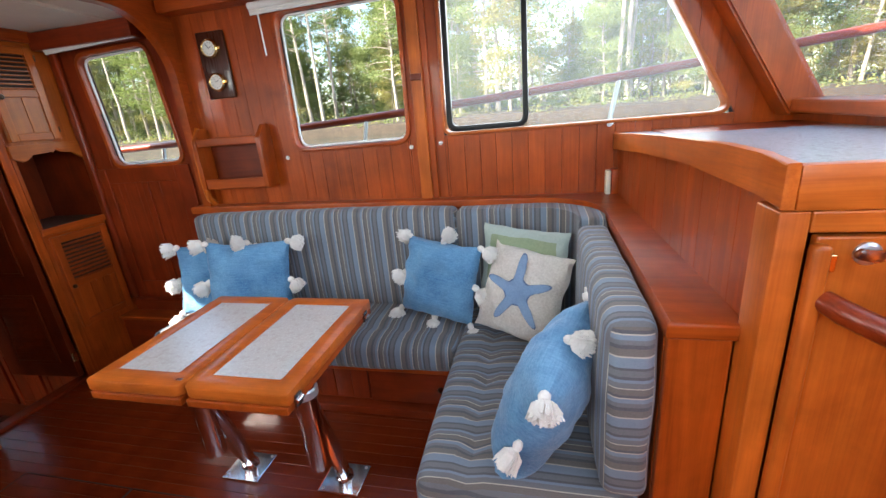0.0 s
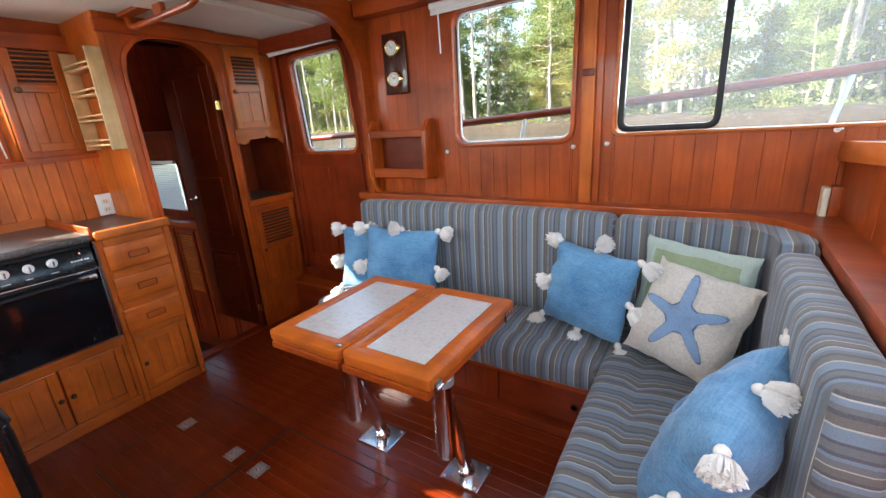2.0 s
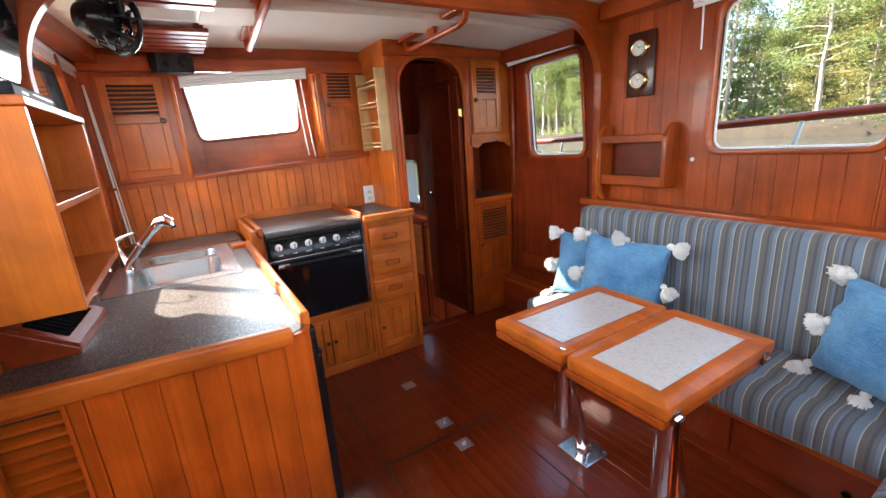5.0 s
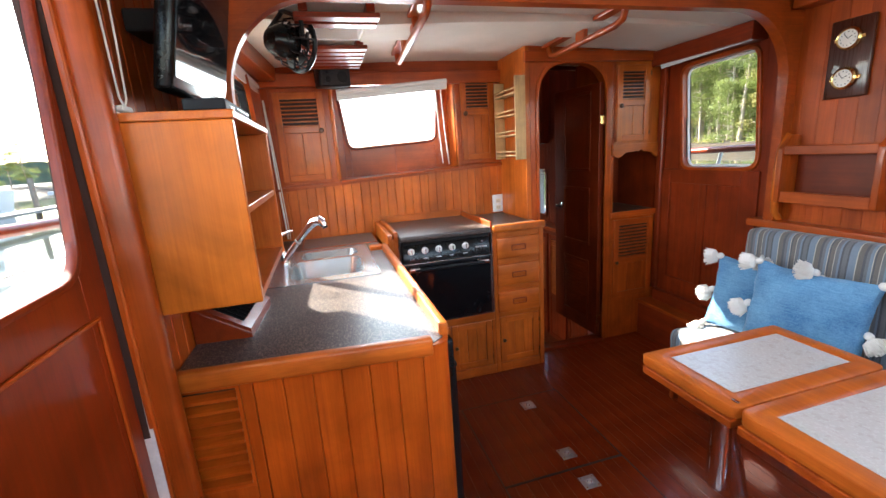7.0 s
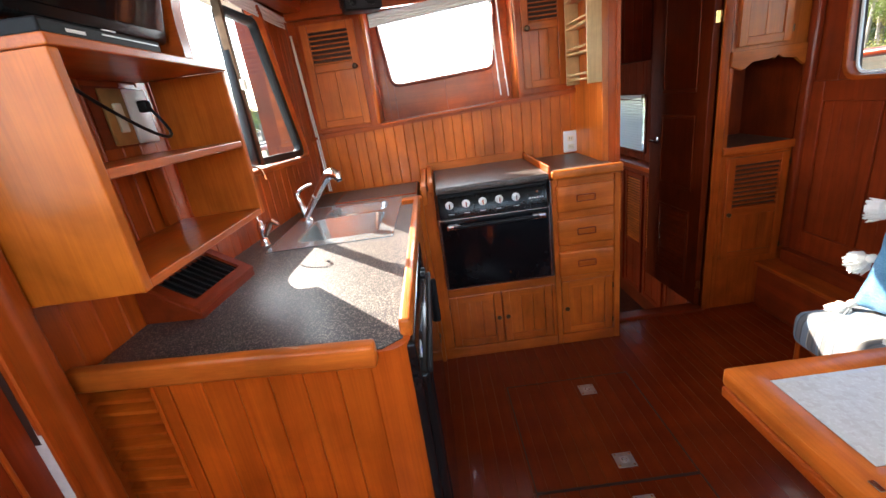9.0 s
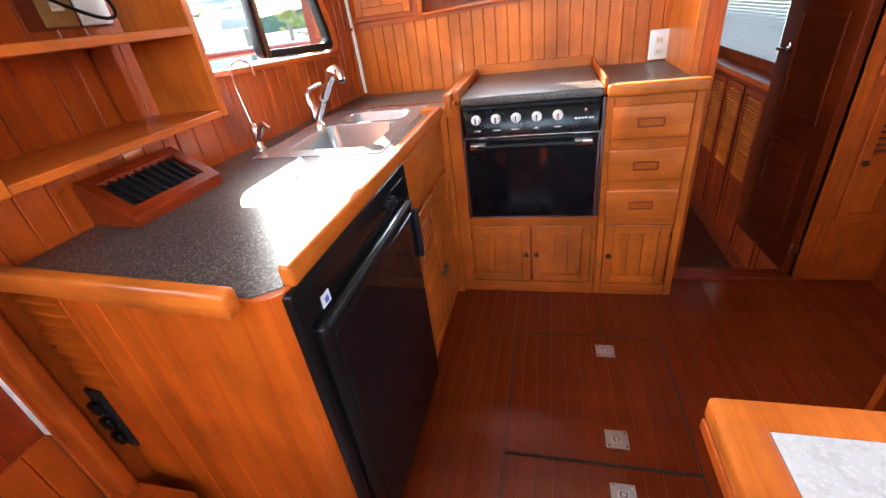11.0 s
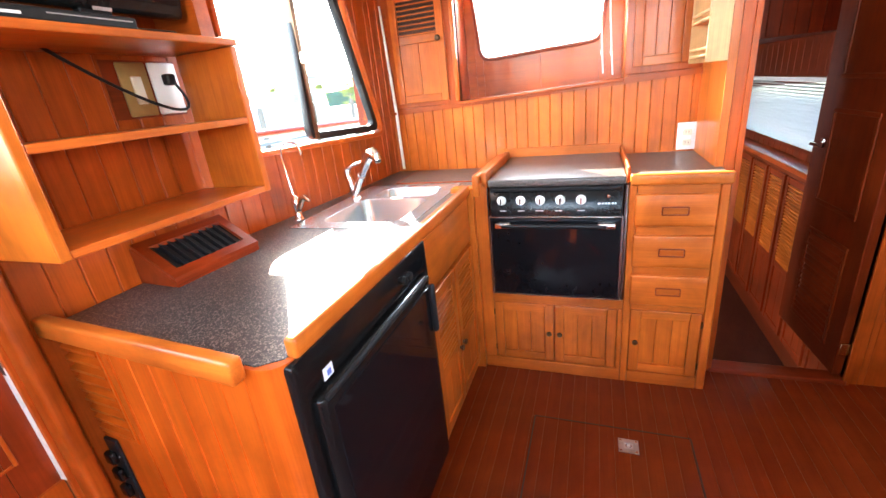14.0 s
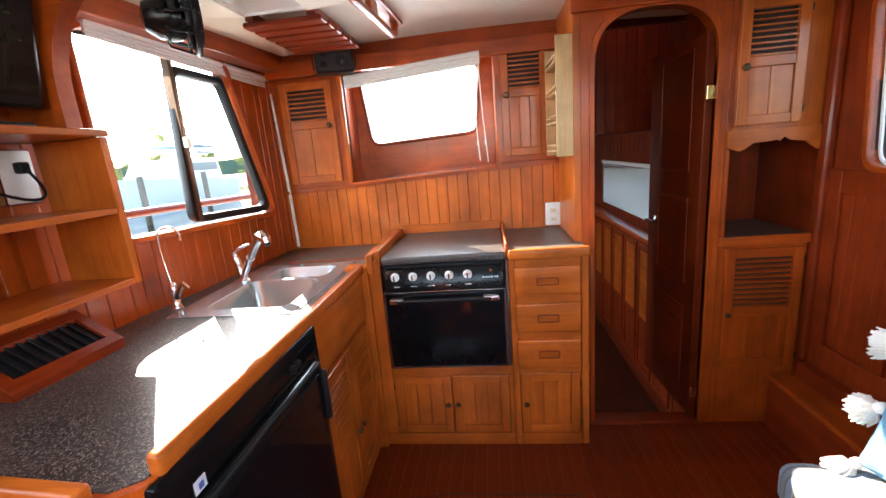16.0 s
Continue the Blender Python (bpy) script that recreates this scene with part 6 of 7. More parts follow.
ivo = thing("ivory_socket", "ivory socket box at the end of the cap rail", "socket", (1.082, 2.60, 0.885))
part("box", boxed(-0.012, 0.030, -0.022, 0.022, 0.0, 0.125, 0.005, 3), TEAK[2], ivo, "", True)
part("plate", boxed(-0.034, -0.0125, -0.026, 0.018, 0.006, 0.120, 0.005), IVORY, ivo, "ivory cover plate")

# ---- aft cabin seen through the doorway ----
# the darker wood tones put the cabin's dimness into the colour
planked(setting("wall_aft_cabin", "dark planked lining of the aft cabin", "wall"), 0, -5.00, -5.012, 0.30, 2.50, 0.11, -0.60, 1.36, [], DIM_TEAK[2])
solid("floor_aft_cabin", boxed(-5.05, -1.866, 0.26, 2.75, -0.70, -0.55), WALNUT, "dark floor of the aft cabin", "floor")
solid("ceiling_aft_cabin", boxed(-5.05, -3.02, 0.26, 2.75, 1.361, 1.40), DIM_TEAK[0], "dark ceiling of the aft cabin", "ceiling")
# unseen ceiling, its gap added to let daylight onto the stair head planks
solid("ceiling_stair", ring(bmesh.new(), [(-3.06, 1.50), (-2.30, 1.50), (-2.30, 2.75), (-3.06, 2.75)], [(-2.96, 1.62), (-2.72, 1.62), (-2.72, 2.40), (-2.96, 2.40)], 2, 2.50, 2.56), DIM_TEAK[0], "dark ceiling over the aft stair with an added light gap", "ceiling")
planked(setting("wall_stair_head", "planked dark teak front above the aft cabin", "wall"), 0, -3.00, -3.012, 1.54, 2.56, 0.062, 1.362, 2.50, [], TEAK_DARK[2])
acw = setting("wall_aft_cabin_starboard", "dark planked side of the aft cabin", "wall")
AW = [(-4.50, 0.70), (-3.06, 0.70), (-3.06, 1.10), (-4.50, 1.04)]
# unseen closing wall, lengthened to keep the cabin lamp's light off the open door
solid("wall_stair_return", boxed(-2.445, -2.4205, 0.26, 1.90, -0.65, 1.36), DIM_TEAK[2], "dark boards closing the aft stair", "wall")
solid("wall_stair_upper", boxed(-2.445, -2.4205, 1.50, 1.71, 1.361, 2.55), DIM_TEAK[2], "dark boards closing the aft stair", "wall")
solid("ceiling_aft_cabin_port", boxed(-3.019, -2.42, 0.26, 1.50, 1.361, 1.40), DIM_TEAK[0], "dark ceiling of the aft cabin", "ceiling")
solid("wall_stair_fore", boxed(-2.34, -2.302, 1.50, 2.75, 1.86, 2.56), DIM_TEAK[2], "dark boards closing the aft stair", "wall")
solid("wall_stair_port", boxed(-3.04, -2.42, 1.50, 1.54, 1.361, 2.55), DIM_TEAK[2], "dark side of the aft stair", "wall")
planked(acw, 1, 2.500, 2.512, -3.05, -2.225, 0.11, 1.36, 2.50, [], DIM_TEAK[2])
planked(acw, 1, 2.500, 2.512, -5.00, -2.225, 0.11, -0.60, 1.36, [AW], DIM_TEAK[2])
# out of view, its opening assumed so that the added lamp can shine in
solid("wall_aft_cabin_port", ring(bmesh.new(), [(-5.05, -0.65), (-2.42, -0.65), (-2.42, 1.36), (-5.05, 1.36)], [(-4.40, 0.66), (-3.10, 0.66), (-3.10, 1.10), (-4.40, 1.10)], 1, 0.26, 0.30), DIM_TEAK[2], "dark side of the aft cabin with an unseen, assumed window opening", "wall")
w = setting("window_8", "small aft cabin window behind white slatted blinds", "window")
window_frame(w, AW, 1, 2.490, 2.54, 0.025, DIM_TEAK[0], 0.02)
pane(w, AW, 1, 2.53, 0.01)
SHEER = sheer_white("thin_white_slats")
bl = thing("slatted_blind", "white slatted blind lowered over the aft cabin window", "blind")
for i in range(20):
    z = 0.705 + i * 0.0195
    part("slat", prism(bmesh.new(), [(2.478, z), (2.478, z + 0.002), (2.500, z + 0.014), (2.500, z + 0.012)], 0, -4.48, -3.08), SHEER, bl)
part("head_rail", boxed(-4.49, -3.07, 2.470, 2.50, 1.095, 1.125, 0.003), WHITE, bl)
lk = thing("berth_locker", "dark teak berth locker with louvred doors", "locker")
part("body", boxed(-4.98, -2.225, 2.40, 2.498, -0.55, 0.595), DIM_TEAK[0], lk)
part("ledge", boxed(-4.98, -2.225, 2.37, 2.498, 0.596, 0.630, 0.006), TEAK[0], lk)
for i in range(8):
    x = -4.74 + i * 0.32
    d = frame_door(lk, 1, 2.390, -1, x, x + 0.29, -0.42, 0.56, 2, None, None, 0.51, TEAK_DARK)
    # paler teak on the slats paints the daylight that catches them
    for c in d.children:
        if c.name.startswith("slat"):
            c.data.materials[0] = HONEY[0]
solid("trim_jamb", boxed(-1.90, -1.857, 2.214, 2.262, 0.0, 1.80, 0.003), DIM_TEAK[2], "dark teak door jamb", "trim")
leaf = setting("door_2", "dark teak panelled door standing open into the aft cabin", "door")
leaf.matrix_world = pose(-1.822, 2.214, 0, 0, 0, 3)
part("leaf", boxed(-0.488, 0.0, -0.034, 0.0, 0.03, 1.700, 0.004), DOOR_WOOD, leaf)
for z0, z1 in ((0.12, 0.55), (0.66, 1.05), (1.16, 1.66)):
    for b in (boxed(-0.37, -0.08, -0.042, -0.0345, z0, z0 + 0.018, 0.003), boxed(-0.37, -0.08, -0.042, -0.0345, z1 - 0.018, z1, 0.003), boxed(-0.37, -0.352, -0.042, -0.0345, z0 + 0.018, z1 - 0.018, 0.003), boxed(-0.098, -0.08, -0.042, -0.0345, z0 + 0.018, z1 - 0.018, 0.003)):
        part("moulding", b, DOOR_WOOD, leaf)
lv = part("louvre", boxed(-0.352, -0.098, -0.036, -0.0345, 0.14, 0.53), DOOR_WOOD, leaf)
for i in range(16):
    part("slat", prism(bmesh.new(), [(-0.043, 0.142 + i * 0.024), (-0.043, 0.147 + i * 0.024), (-0.036, 0.163 + i * 0.024), (-0.036, 0.158 + i * 0.024)], 0, -0.350, -0.100), DOOR_WOOD, lv)
part("door_handle", tubed([(-0.405, -0.034, 0.905), (-0.405, -0.075, 0.905), (-0.405, -0.078, 0.905), (-0.33, -0.080, 0.908)], 0.008, 10), CHROME, leaf, "chrome lever handle", True)
part("handle_rose", lathed([(0.022, -0.034), (0.022, -0.040), (0.012, -0.042)], (-0.405, 0, 0.905), 1, 16), CHROME, leaf, "", True)
for z in (0.155, 1.475):
    part("hinge", boxed(-0.002, 0.008, -0.030, 0.002, z - 0.026, z + 0.026, 0.002), BRASS, leaf, "steel butt hinge")

solid("wall_stern", boxed(-2.80, -2.43, -0.15, 0.05, 0.0, 1.9), TEAK_DARK[2], "plain boards closing the galley corner", "wall")

# ---- pillows ----
def pillow_height(u, v, T):
    return T * max(0.0, (1 - abs(u) ** 2.6)) ** 0.55 * max(0.0, (1 - abs(v) ** 2.6)) ** 0.55


def pillow_mesh(w, h, T, seed, n=26, crease=0.0):
    """A stuffed square cushion in the x-z plane, puffed along y."""
    bm = bmesh.new()
    grid = {}
    for side in (1, -1):
        for i in range(n + 1):
            for j in range(n + 1):
                u, v = 2 * i / n - 1, 2 * j / n - 1
                edge = abs(u) > 0.999 or abs(v) > 0.999
                if side < 0 and edge:
                    grid[(side, i, j)] = grid[(1, i, j)]
                    continue
                pull = 1 - 0.055 * (1 - u * u) * abs(v) ** 6, 1 - 0.055 * (1 - v * v) * abs(u) ** 6
                x, z = u * w / 2 * pull[1], v * h / 2 * pull[0]
                y = -side * pillow_height(u, v, T)
                wr = noise.noise(Vector((u * 2.2 + seed, v * 2.2, side * 3))) * 0.014 + noise.noise(Vector((u * 6 + seed, v * 6, side))) * 0.007
                x += noise.noise(Vector((u * 3 + seed, v * 3, 7))) * 0.008
                z += noise.noise(Vector((u * 3 + seed, v * 3, 9))) * 0.008
                y -= side * wr * (0 if edge else 1)
                if crease:
                    y += side * crease * math.exp(-((u * 0.8 + v * 0.35 + 0.1) ** 2) / 0.02) * (1 - u * u) * (1 - v * v)
                grid[(side, i, j)] = bm.verts.new((x, y, z + h / 2))
    for side in (1, -1):
        for i in range(n):
            for j in range(n):
                q = [grid[(side, i, j)], grid[(side, i + 1, j)], grid[(side, i + 1, j + 1)], grid[(side, i, j + 1)]]
                bm.faces.new(q if side > 0 else q[::-1])
    return bm


def pom_mesh(seed, size=0.030, strands=230):
    """A wool tassel: a round head, a tied neck and a full skirt of yarn below it."""
    rnd = random.Random(seed)
    bm = bmesh.new()
    bmesh.ops.create_icosphere(bm, subdivisions=2, radius=size * 0.46)
    for v in bm.verts:
        v.co *= 1 + 0.12 * noise.noise(v.co * 90 + Vector((seed, 0, 0)))
    for k in range(strands):
        a, r = rnd.uniform(0, 2 * math.pi), rnd.random() ** 0.5
        out = Vector((math.cos(a), math.sin(a), 0))
        long = rnd.uniform(1.55, 2.05) - 0.35 * r * r
        p = [out * size * 0.26 * r + Vector((0, 0, -size * 0.30)), out * size * (0.85 * r + rnd.uniform(-0.08, 0.08)) + Vector((0, 0, -size * (0.62 + 0.30 * (1 - r)))),
             out * size * (1.12 * r + rnd.uniform(-0.12, 0.12)) + Vector((rnd.uniform(-0.1, 0.1) * size, rnd.uniform(-0.1, 0.1) * size, -size * long))]
        side = Vector((-math.sin(a), math.cos(a), 0))
        rings = [[bm.verts.new(q + (side * math.cos(b) + out * math.sin(b)) * size * w) for b in (0, 2.1, 4.2)] for q, w in zip(p, (0.07, 0.10, 0.085))]
        for ra, rb in zip(rings, rings[1:]):
            for i in range(3):
                bm.faces.new((ra[i], ra[(i + 1) % 3], rb[(i + 1) % 3], rb[i]))
        bm.faces.new(rings[-1])
    return finish(bm, "pompom", WOOL, True)


POMS = [pom_mesh(i) for i in range(4)]


def pillow(label, bl, br, tl, T, mat, seed, poms=(), crease=0.0, pom_scale=1.15):
    """A pillow by its lower corners and one upper corner."""
    bl, br, tl = Vector(bl), Vector(br), Vector(tl)
    ax, az = (br - bl).normalized(), (tl - bl).normalized()
    w, h, skew = (br - bl).length, (tl - bl).length, ax.dot(az)
    ax, az = (ax - az * skew * 0.65).normalized(), az - ax * skew * 0.35
    az = (az - ax * az.dot(ax)).normalized()
    ay = az.cross(ax)
    ob = new("throw_pillow", finish(pillow_mesh(w, h, T, seed, crease=crease), "throw_pillow", mat, True))
    m = Matrix((ax, ay, az)).transposed().to_4x4()
    m.translation = bl + ax * (w / 2)
    ob.matrix_world = m
    tagged(ob, label, "pillow", "throw pillows")
    rnd = random.Random(seed)
    for k, (u, v) in enumerate(poms):
        p = new("pompom", POMS[k % 4])
        p.parent = ob
        away = (m.to_3x3() @ Vector((u, -0.25, v))).normalized() * 0.75 + Vector((rnd.uniform(-0.2, 0.2), rnd.uniform(-0.2, 0.2), -0.7))
        hang = m.to_3x3().inverted().to_4x4() @ Vector((0, 0, -1)).rotation_difference(away).to_matrix().to_4x4()
        p.matrix_basis = Matrix.Translation((u * (w / 2 - 0.004), -0.006, h / 2 + v * (h / 2 - 0.004))) @ hang @ Matrix.Diagonal((pom_scale * rnd.uniform(0.88, 1.05), pom_scale * rnd.uniform(0.88, 1.05), pom_scale * rnd.uniform(1.0, 1.2), 1))
    return ob


EIGHT = [(-1, 1), (0, 1), (1, 1), (-1, 0), (1, 0), (-1, -1), (0, -1), (1, -1)]
pillow("blue slub cotton pillow with white wool pompoms", (-0.800, 2.185, 0.425), (-0.415, 2.295, 0.425), (-0.790, 2.265, 0.800), 0.060, DENIM, 3, EIGHT)
pillow("blue slub cotton pillow with pompoms, half hidden", (-1.045, 2.255, 0.420), (-0.690, 2.37, 0.425), (-1.030, 2.335, 0.760), 0.045, DENIM, 11, EIGHT)
pillow("blue slub cotton pillow with white wool pompoms", (0.130, 2.335, 0.448), (0.480, 2.245, 0.440), (0.200, 2.400, 0.785), 0.070, DENIM, 23, EIGHT)
star = pillow("cream boucle pillow with an applied blue starfish", (0.490, 2.235, 0.435), (0.805, 2.110, 0.385), (0.590, 2.350, 0.775), 0.07, BOUCLE, 31)
green = pillow("pale green pillow with a darker green panel", (0.49, 2.345, 0.46), (0.845, 2.225, 0.43), (0.528, 2.415, 0.835), 0.045, [MINT_CLOTH, GREEN_CLOTH], 37)
for f in green.data.polygons:
    c = f.center
    if abs(c.x) < 0.145 and abs(c.z - 0.19) < 0.15:
        f.material_index = 1
pillow("blue slub pillow with pompoms leaning on its edge", (0.78, 1.87, 0.412), (0.677, 1.484, 0.412), (0.895, 1.737, 0.782), 0.100, DENIM, 41, EIGHT, crease=0.03, pom_scale=1.0)


# starfish: rounded five-armed patch laid on the pillow's front
def star_radius(a, arms=5):
    k = (a / (2 * math.pi) * arms) % 1.0
    t = abs(k - 0.0) if k < 0.5 else abs(1 - k)
    return 0.046 + 0.094 * math.exp(-(t / 0.165) ** 2) * (1 + 0.10 * math.sin(3.1 * a + 0.6))


def star_patch(grow, lift):
    bm = bmesh.new()
    n_a, n_r = 120, 10
    rows = []
    for r in range(n_r + 1):
        row = []
        for i in range(n_a):
            a = 2 * math.pi * i / n_a
            rad = (star_radius(a) + grow) * r / n_r
            x, z = rad * math.sin(a - 0.10), rad * math.cos(a - 0.10) * 1.04
            u, v = x / 0.208, z / 0.195
            y = -pillow_height(u, v, 0.07) - (noise.noise(Vector((u * 2.2 + 31, v * 2.2, 3))) * 0.014 + noise.noise(Vector((u * 6 + 31, v * 6, 1))) * 0.007) - lift - 0.002
            row.append(bm.verts.new((x, y, z + 0.193)))
        rows.append(row)
    for a, b in zip(rows[1:], rows[2:]):
        for i in range(n_a):
            bm.faces.new((a[i], a[(i + 1) % n_a], b[(i + 1) % n_a], b[i]))
    bm.faces.new(rows[1])
    return bm


part("starfish_edge", star_patch(0.006, 0.0022), STAR_EDGE, star, "dark stitched outline", True)
part("starfish", star_patch(0.0, 0.0045), STAR_CLOTH, star, "blue felt starfish", True)

# ---- outside ----
WATER_Z = -0.62
WATER = plain("lake_water", (0.045, 0.055, 0.045), 0.05, spread=0.3, scale=3, bump_by=0.06)
bm = bmesh.new()
box(bm, -400, 400, -700, 46.0, WATER_Z - 0.5, WATER_Z)
solid("water", bm, WATER, "calm greenish lake water", "water")
BANK = plain("leafy_bank", (0.034, 0.022, 0.013), 0.95, spread=0.55, scale=2.2, bump_by=0.5)
bm = bmesh.new()
nx, ny = 90, 24
gv = []
for i in range(nx + 1):
    row = []
    for j in range(ny + 1):
        x, t = -190 + 330 * i / nx, j / ny
        y = 41.0 + 1.6 * noise.noise(Vector((x * 0.2, 0, 0))) + 90 * t ** 2.2
        z = WATER_Z - 0.25 + min(1.0, 14 * t) + 1.5 * t + 0.22 * noise.noise(Vector((x * 0.9, y * 0.9, 1)))
        row.append(bm.verts.new((x, y, z)))
    gv.append(row)
for i in range(nx):
    for j in range(ny):
        bm.faces.new((gv[i][j], gv[i + 1][j], gv[i + 1][j + 1], gv[i][j + 1]))
solid("ground", bm, BANK, "wooded lake bank covered in brown leaves", "ground", True)

BARK = plain("pale_bark", (0.32, 0.26, 0.21), 0.9, spread=0.4, scale=14, bump_by=0.6)


def leaf_mat(name, a, b):
    m, n, l, p = nodes_of(name)
    f1 = noise_tex(n, l, coords(n, l, (1, 1, 1)), 1.3, 3)
    geo = n.new("ShaderNodeNewGeometry")
    c = mix_rgb(n, l, 0.5, ramp(n, l, f1, [(0.3, a), (0.7, b)]), ramp(n, l, geo.outputs["Random Per Island"], [(0.0, a), (1.0, b)]))
    l.new(c, p.inputs["Base Color"])
    p.inputs["Roughness"].default_value = 0.6
    tr = n.new("ShaderNodeBsdfTranslucent")
    l.new(c, tr.inputs[0])
    mx = n.new("ShaderNodeMixShader")
    mx.inputs[0].default_value = 0.45
    l.new(p.outputs[0], mx.inputs[1]), l.new(tr.outputs[0], mx.inputs[2])
    l.new(mx.outputs[0], n["Material Output"].inputs[0])
    return m


LEAF = [leaf_mat("green_leaves", (0.110, 0.150, 0.042), (0.22, 0.25, 0.070)), leaf_mat("yellow_leaves", (0.20, 0.185, 0.045), (0.33, 0.28, 0.085)), leaf_mat("pine_needles", (0.075, 0.110, 0.038), (0.17, 0.20, 0.060))]


def tree_parts(seed, height, crown_from, spread, clumps, leaves, size):
    """Meshes of a trunk with limbs and a ragged crown of small leaves."""
    rnd = random.Random(seed)
    bt, bl = bmesh.new(), bmesh.new()
    lean = Vector((rnd.uniform(-0.05, 0.05), rnd.uniform(-0.04, 0.04), 1))
    pts = [lean * (height * i / 7) + Vector((rnd.uniform(-0.08, 0.08), rnd.uniform(-0.08, 0.08), 0)) * (i > 0) for i in range(8)]
    r0 = height * 0.0105
    tube(bt, pts, [r0 * (1.25 if i == 0 else 1 - 0.11 * i) for i in range(8)], 7)
    vs, fs = [], []
    for c in range(clumps):
        t = crown_from + (1 - crown_from) * rnd.random() ** 0.8
        base = lean * (height * t)
        a = rnd.uniform(0, 2 * math.pi)
        reach = spread * (1.15 - 0.75 * (t - crown_from) / (1 - crown_from + 1e-6)) * rnd.uniform(0.45, 1.0)
        tip = base + Vector((math.cos(a), math.sin(a), rnd.uniform(-0.1, 0.35))) * reach
        tube(bt, [base, (base + tip) / 2 + Vector((0, 0, 0.1)), tip], [r0 * 0.28, r0 * 0.18, r0 * 0.06], 4, caps=False)
        for k in range(leaves):
            p = tip + Vector((rnd.gauss(0, 0.42), rnd.gauss(0, 0.42), rnd.gauss(0, 0.20))) * spread * 0.42
            d = Vector((rnd.gauss(0, 1), rnd.gauss(0, 1), rnd.gauss(0, 0.6))).normalized()
            e = d.orthogonal().normalized()
            s = size * rnd.uniform(0.6, 1.3)
            i0 = len(vs)
            vs += [p, p + d * s * 0.5 + e * s * 0.32, p + d * s, p + d * s * 0.5 - e * s * 0.32]
            fs.append((i0, i0 + 1, i0 + 2, i0 + 3))
    return bt, vs, fs


def tree_kind(seed, mat, *a):
    bt, vs, fs = tree_parts(seed, *a)
    tm = finish(bt, "trunk", BARK, True)
    cm = bpy.data.meshes.new("crown")
    cm.from_pydata([tuple(v) for v in vs], [], fs)
    cm.materials.append(mat)
    return tm, cm


KINDS = [tree_kind(1, LEAF[0], 13.0, 0.22, 2.5, 60, 210, 0.125), tree_kind(2, LEAF[2], 16.0, 0.42, 2.2, 40, 210, 0.115), tree_kind(3, LEAF[1], 9.0, 0.12, 2.2, 54, 210, 0.115),
         tree_kind(4, LEAF[0], 6.0, 0.04, 1.9, 50, 210, 0.10), tree_kind(5, LEAF[2], 17.5, 0.50, 2.2, 38, 210, 0.115), tree_kind(6, LEAF[0], 10.5, 0.10, 2.4, 60, 210, 0.12)]
LABELS = ["slender green broadleaf tree on the bank", "tall pine with a bare pale trunk", "small tree with yellowing autumn leaves", "leafy green understorey tree", "tall pine with a bare pale trunk", "green broadleaf tree with low branches"]
rnd = random.Random(77)


def plant(kind, x, y, z, s, yaw):
    t = thing("tree", LABELS[kind], "tree", (x, y, z), "trees on the bank", rot=yaw)
    t.scale = (s, s, s * rnd.uniform(0.92, 1.1))
    for name, me in zip(("trunk", "crown"), KINDS[kind]):
        o = new(name, me)
        o.parent = t


for i in range(290):
    depth = rnd.random() ** 1.4
    y = 43.5 + 32 * depth
    half = y * 1.25
    x = rnd.uniform(-half * 1.5, half * 0.8)
    kind = rnd.choice((0, 0, 1, 1, 2, 2, 3, 3, 4, 4, 5))
    plant(kind, x, y, WATER_Z + 0.2 + 0.02 * (y - 41), rnd.uniform(1.05, 1.6), rnd.uniform(0, 360))

# far shore, marina and neighbour boats to port and astern
FAR = plain("far_trees", (0.10, 0.14, 0.09), 0.95, spread=0.4, scale=0.25, bump_by=0)
bm = bmesh.new()
prev = None
for i in range(161):
    a = math.radians(95 + 240 * i / 160)
    r = 150
    h = 5.5 + 2.2 * noise.noise(Vector((i * 0.35, 0, 0))) + 1.4 * noise.noise(Vector((i * 1.3, 4, 0)))
    p = (r * math.cos(a), r * math.sin(a))
    cur = (bm.verts.new((*p, WATER_Z)), bm.verts.new((p[0], p[1], WATER_Z + h)), bm.verts.new((p[0] * 1.1, p[1] * 1.1, WATER_Z + h)), bm.verts.new((p[0] * 1.1, p[1] * 1.1, WATER_Z)))
    if prev:
        for k in range(3):
            bm.faces.new((prev[k], cur[k], cur[k + 1], prev[k + 1]))
    prev = cur
solid("backdrop", bm, FAR, "low wooded far shore across the lake", "backdrop")
GEL = plain("white_gelcoat", (0.80, 0.80, 0.79), 0.25, spread=0.03)
NAVY = plain("navy_canvas", (0.20, 0.28, 0.38), 0.7)


TINTED = plain("tinted_panes", (0.20, 0.22, 0.24), 0.2)


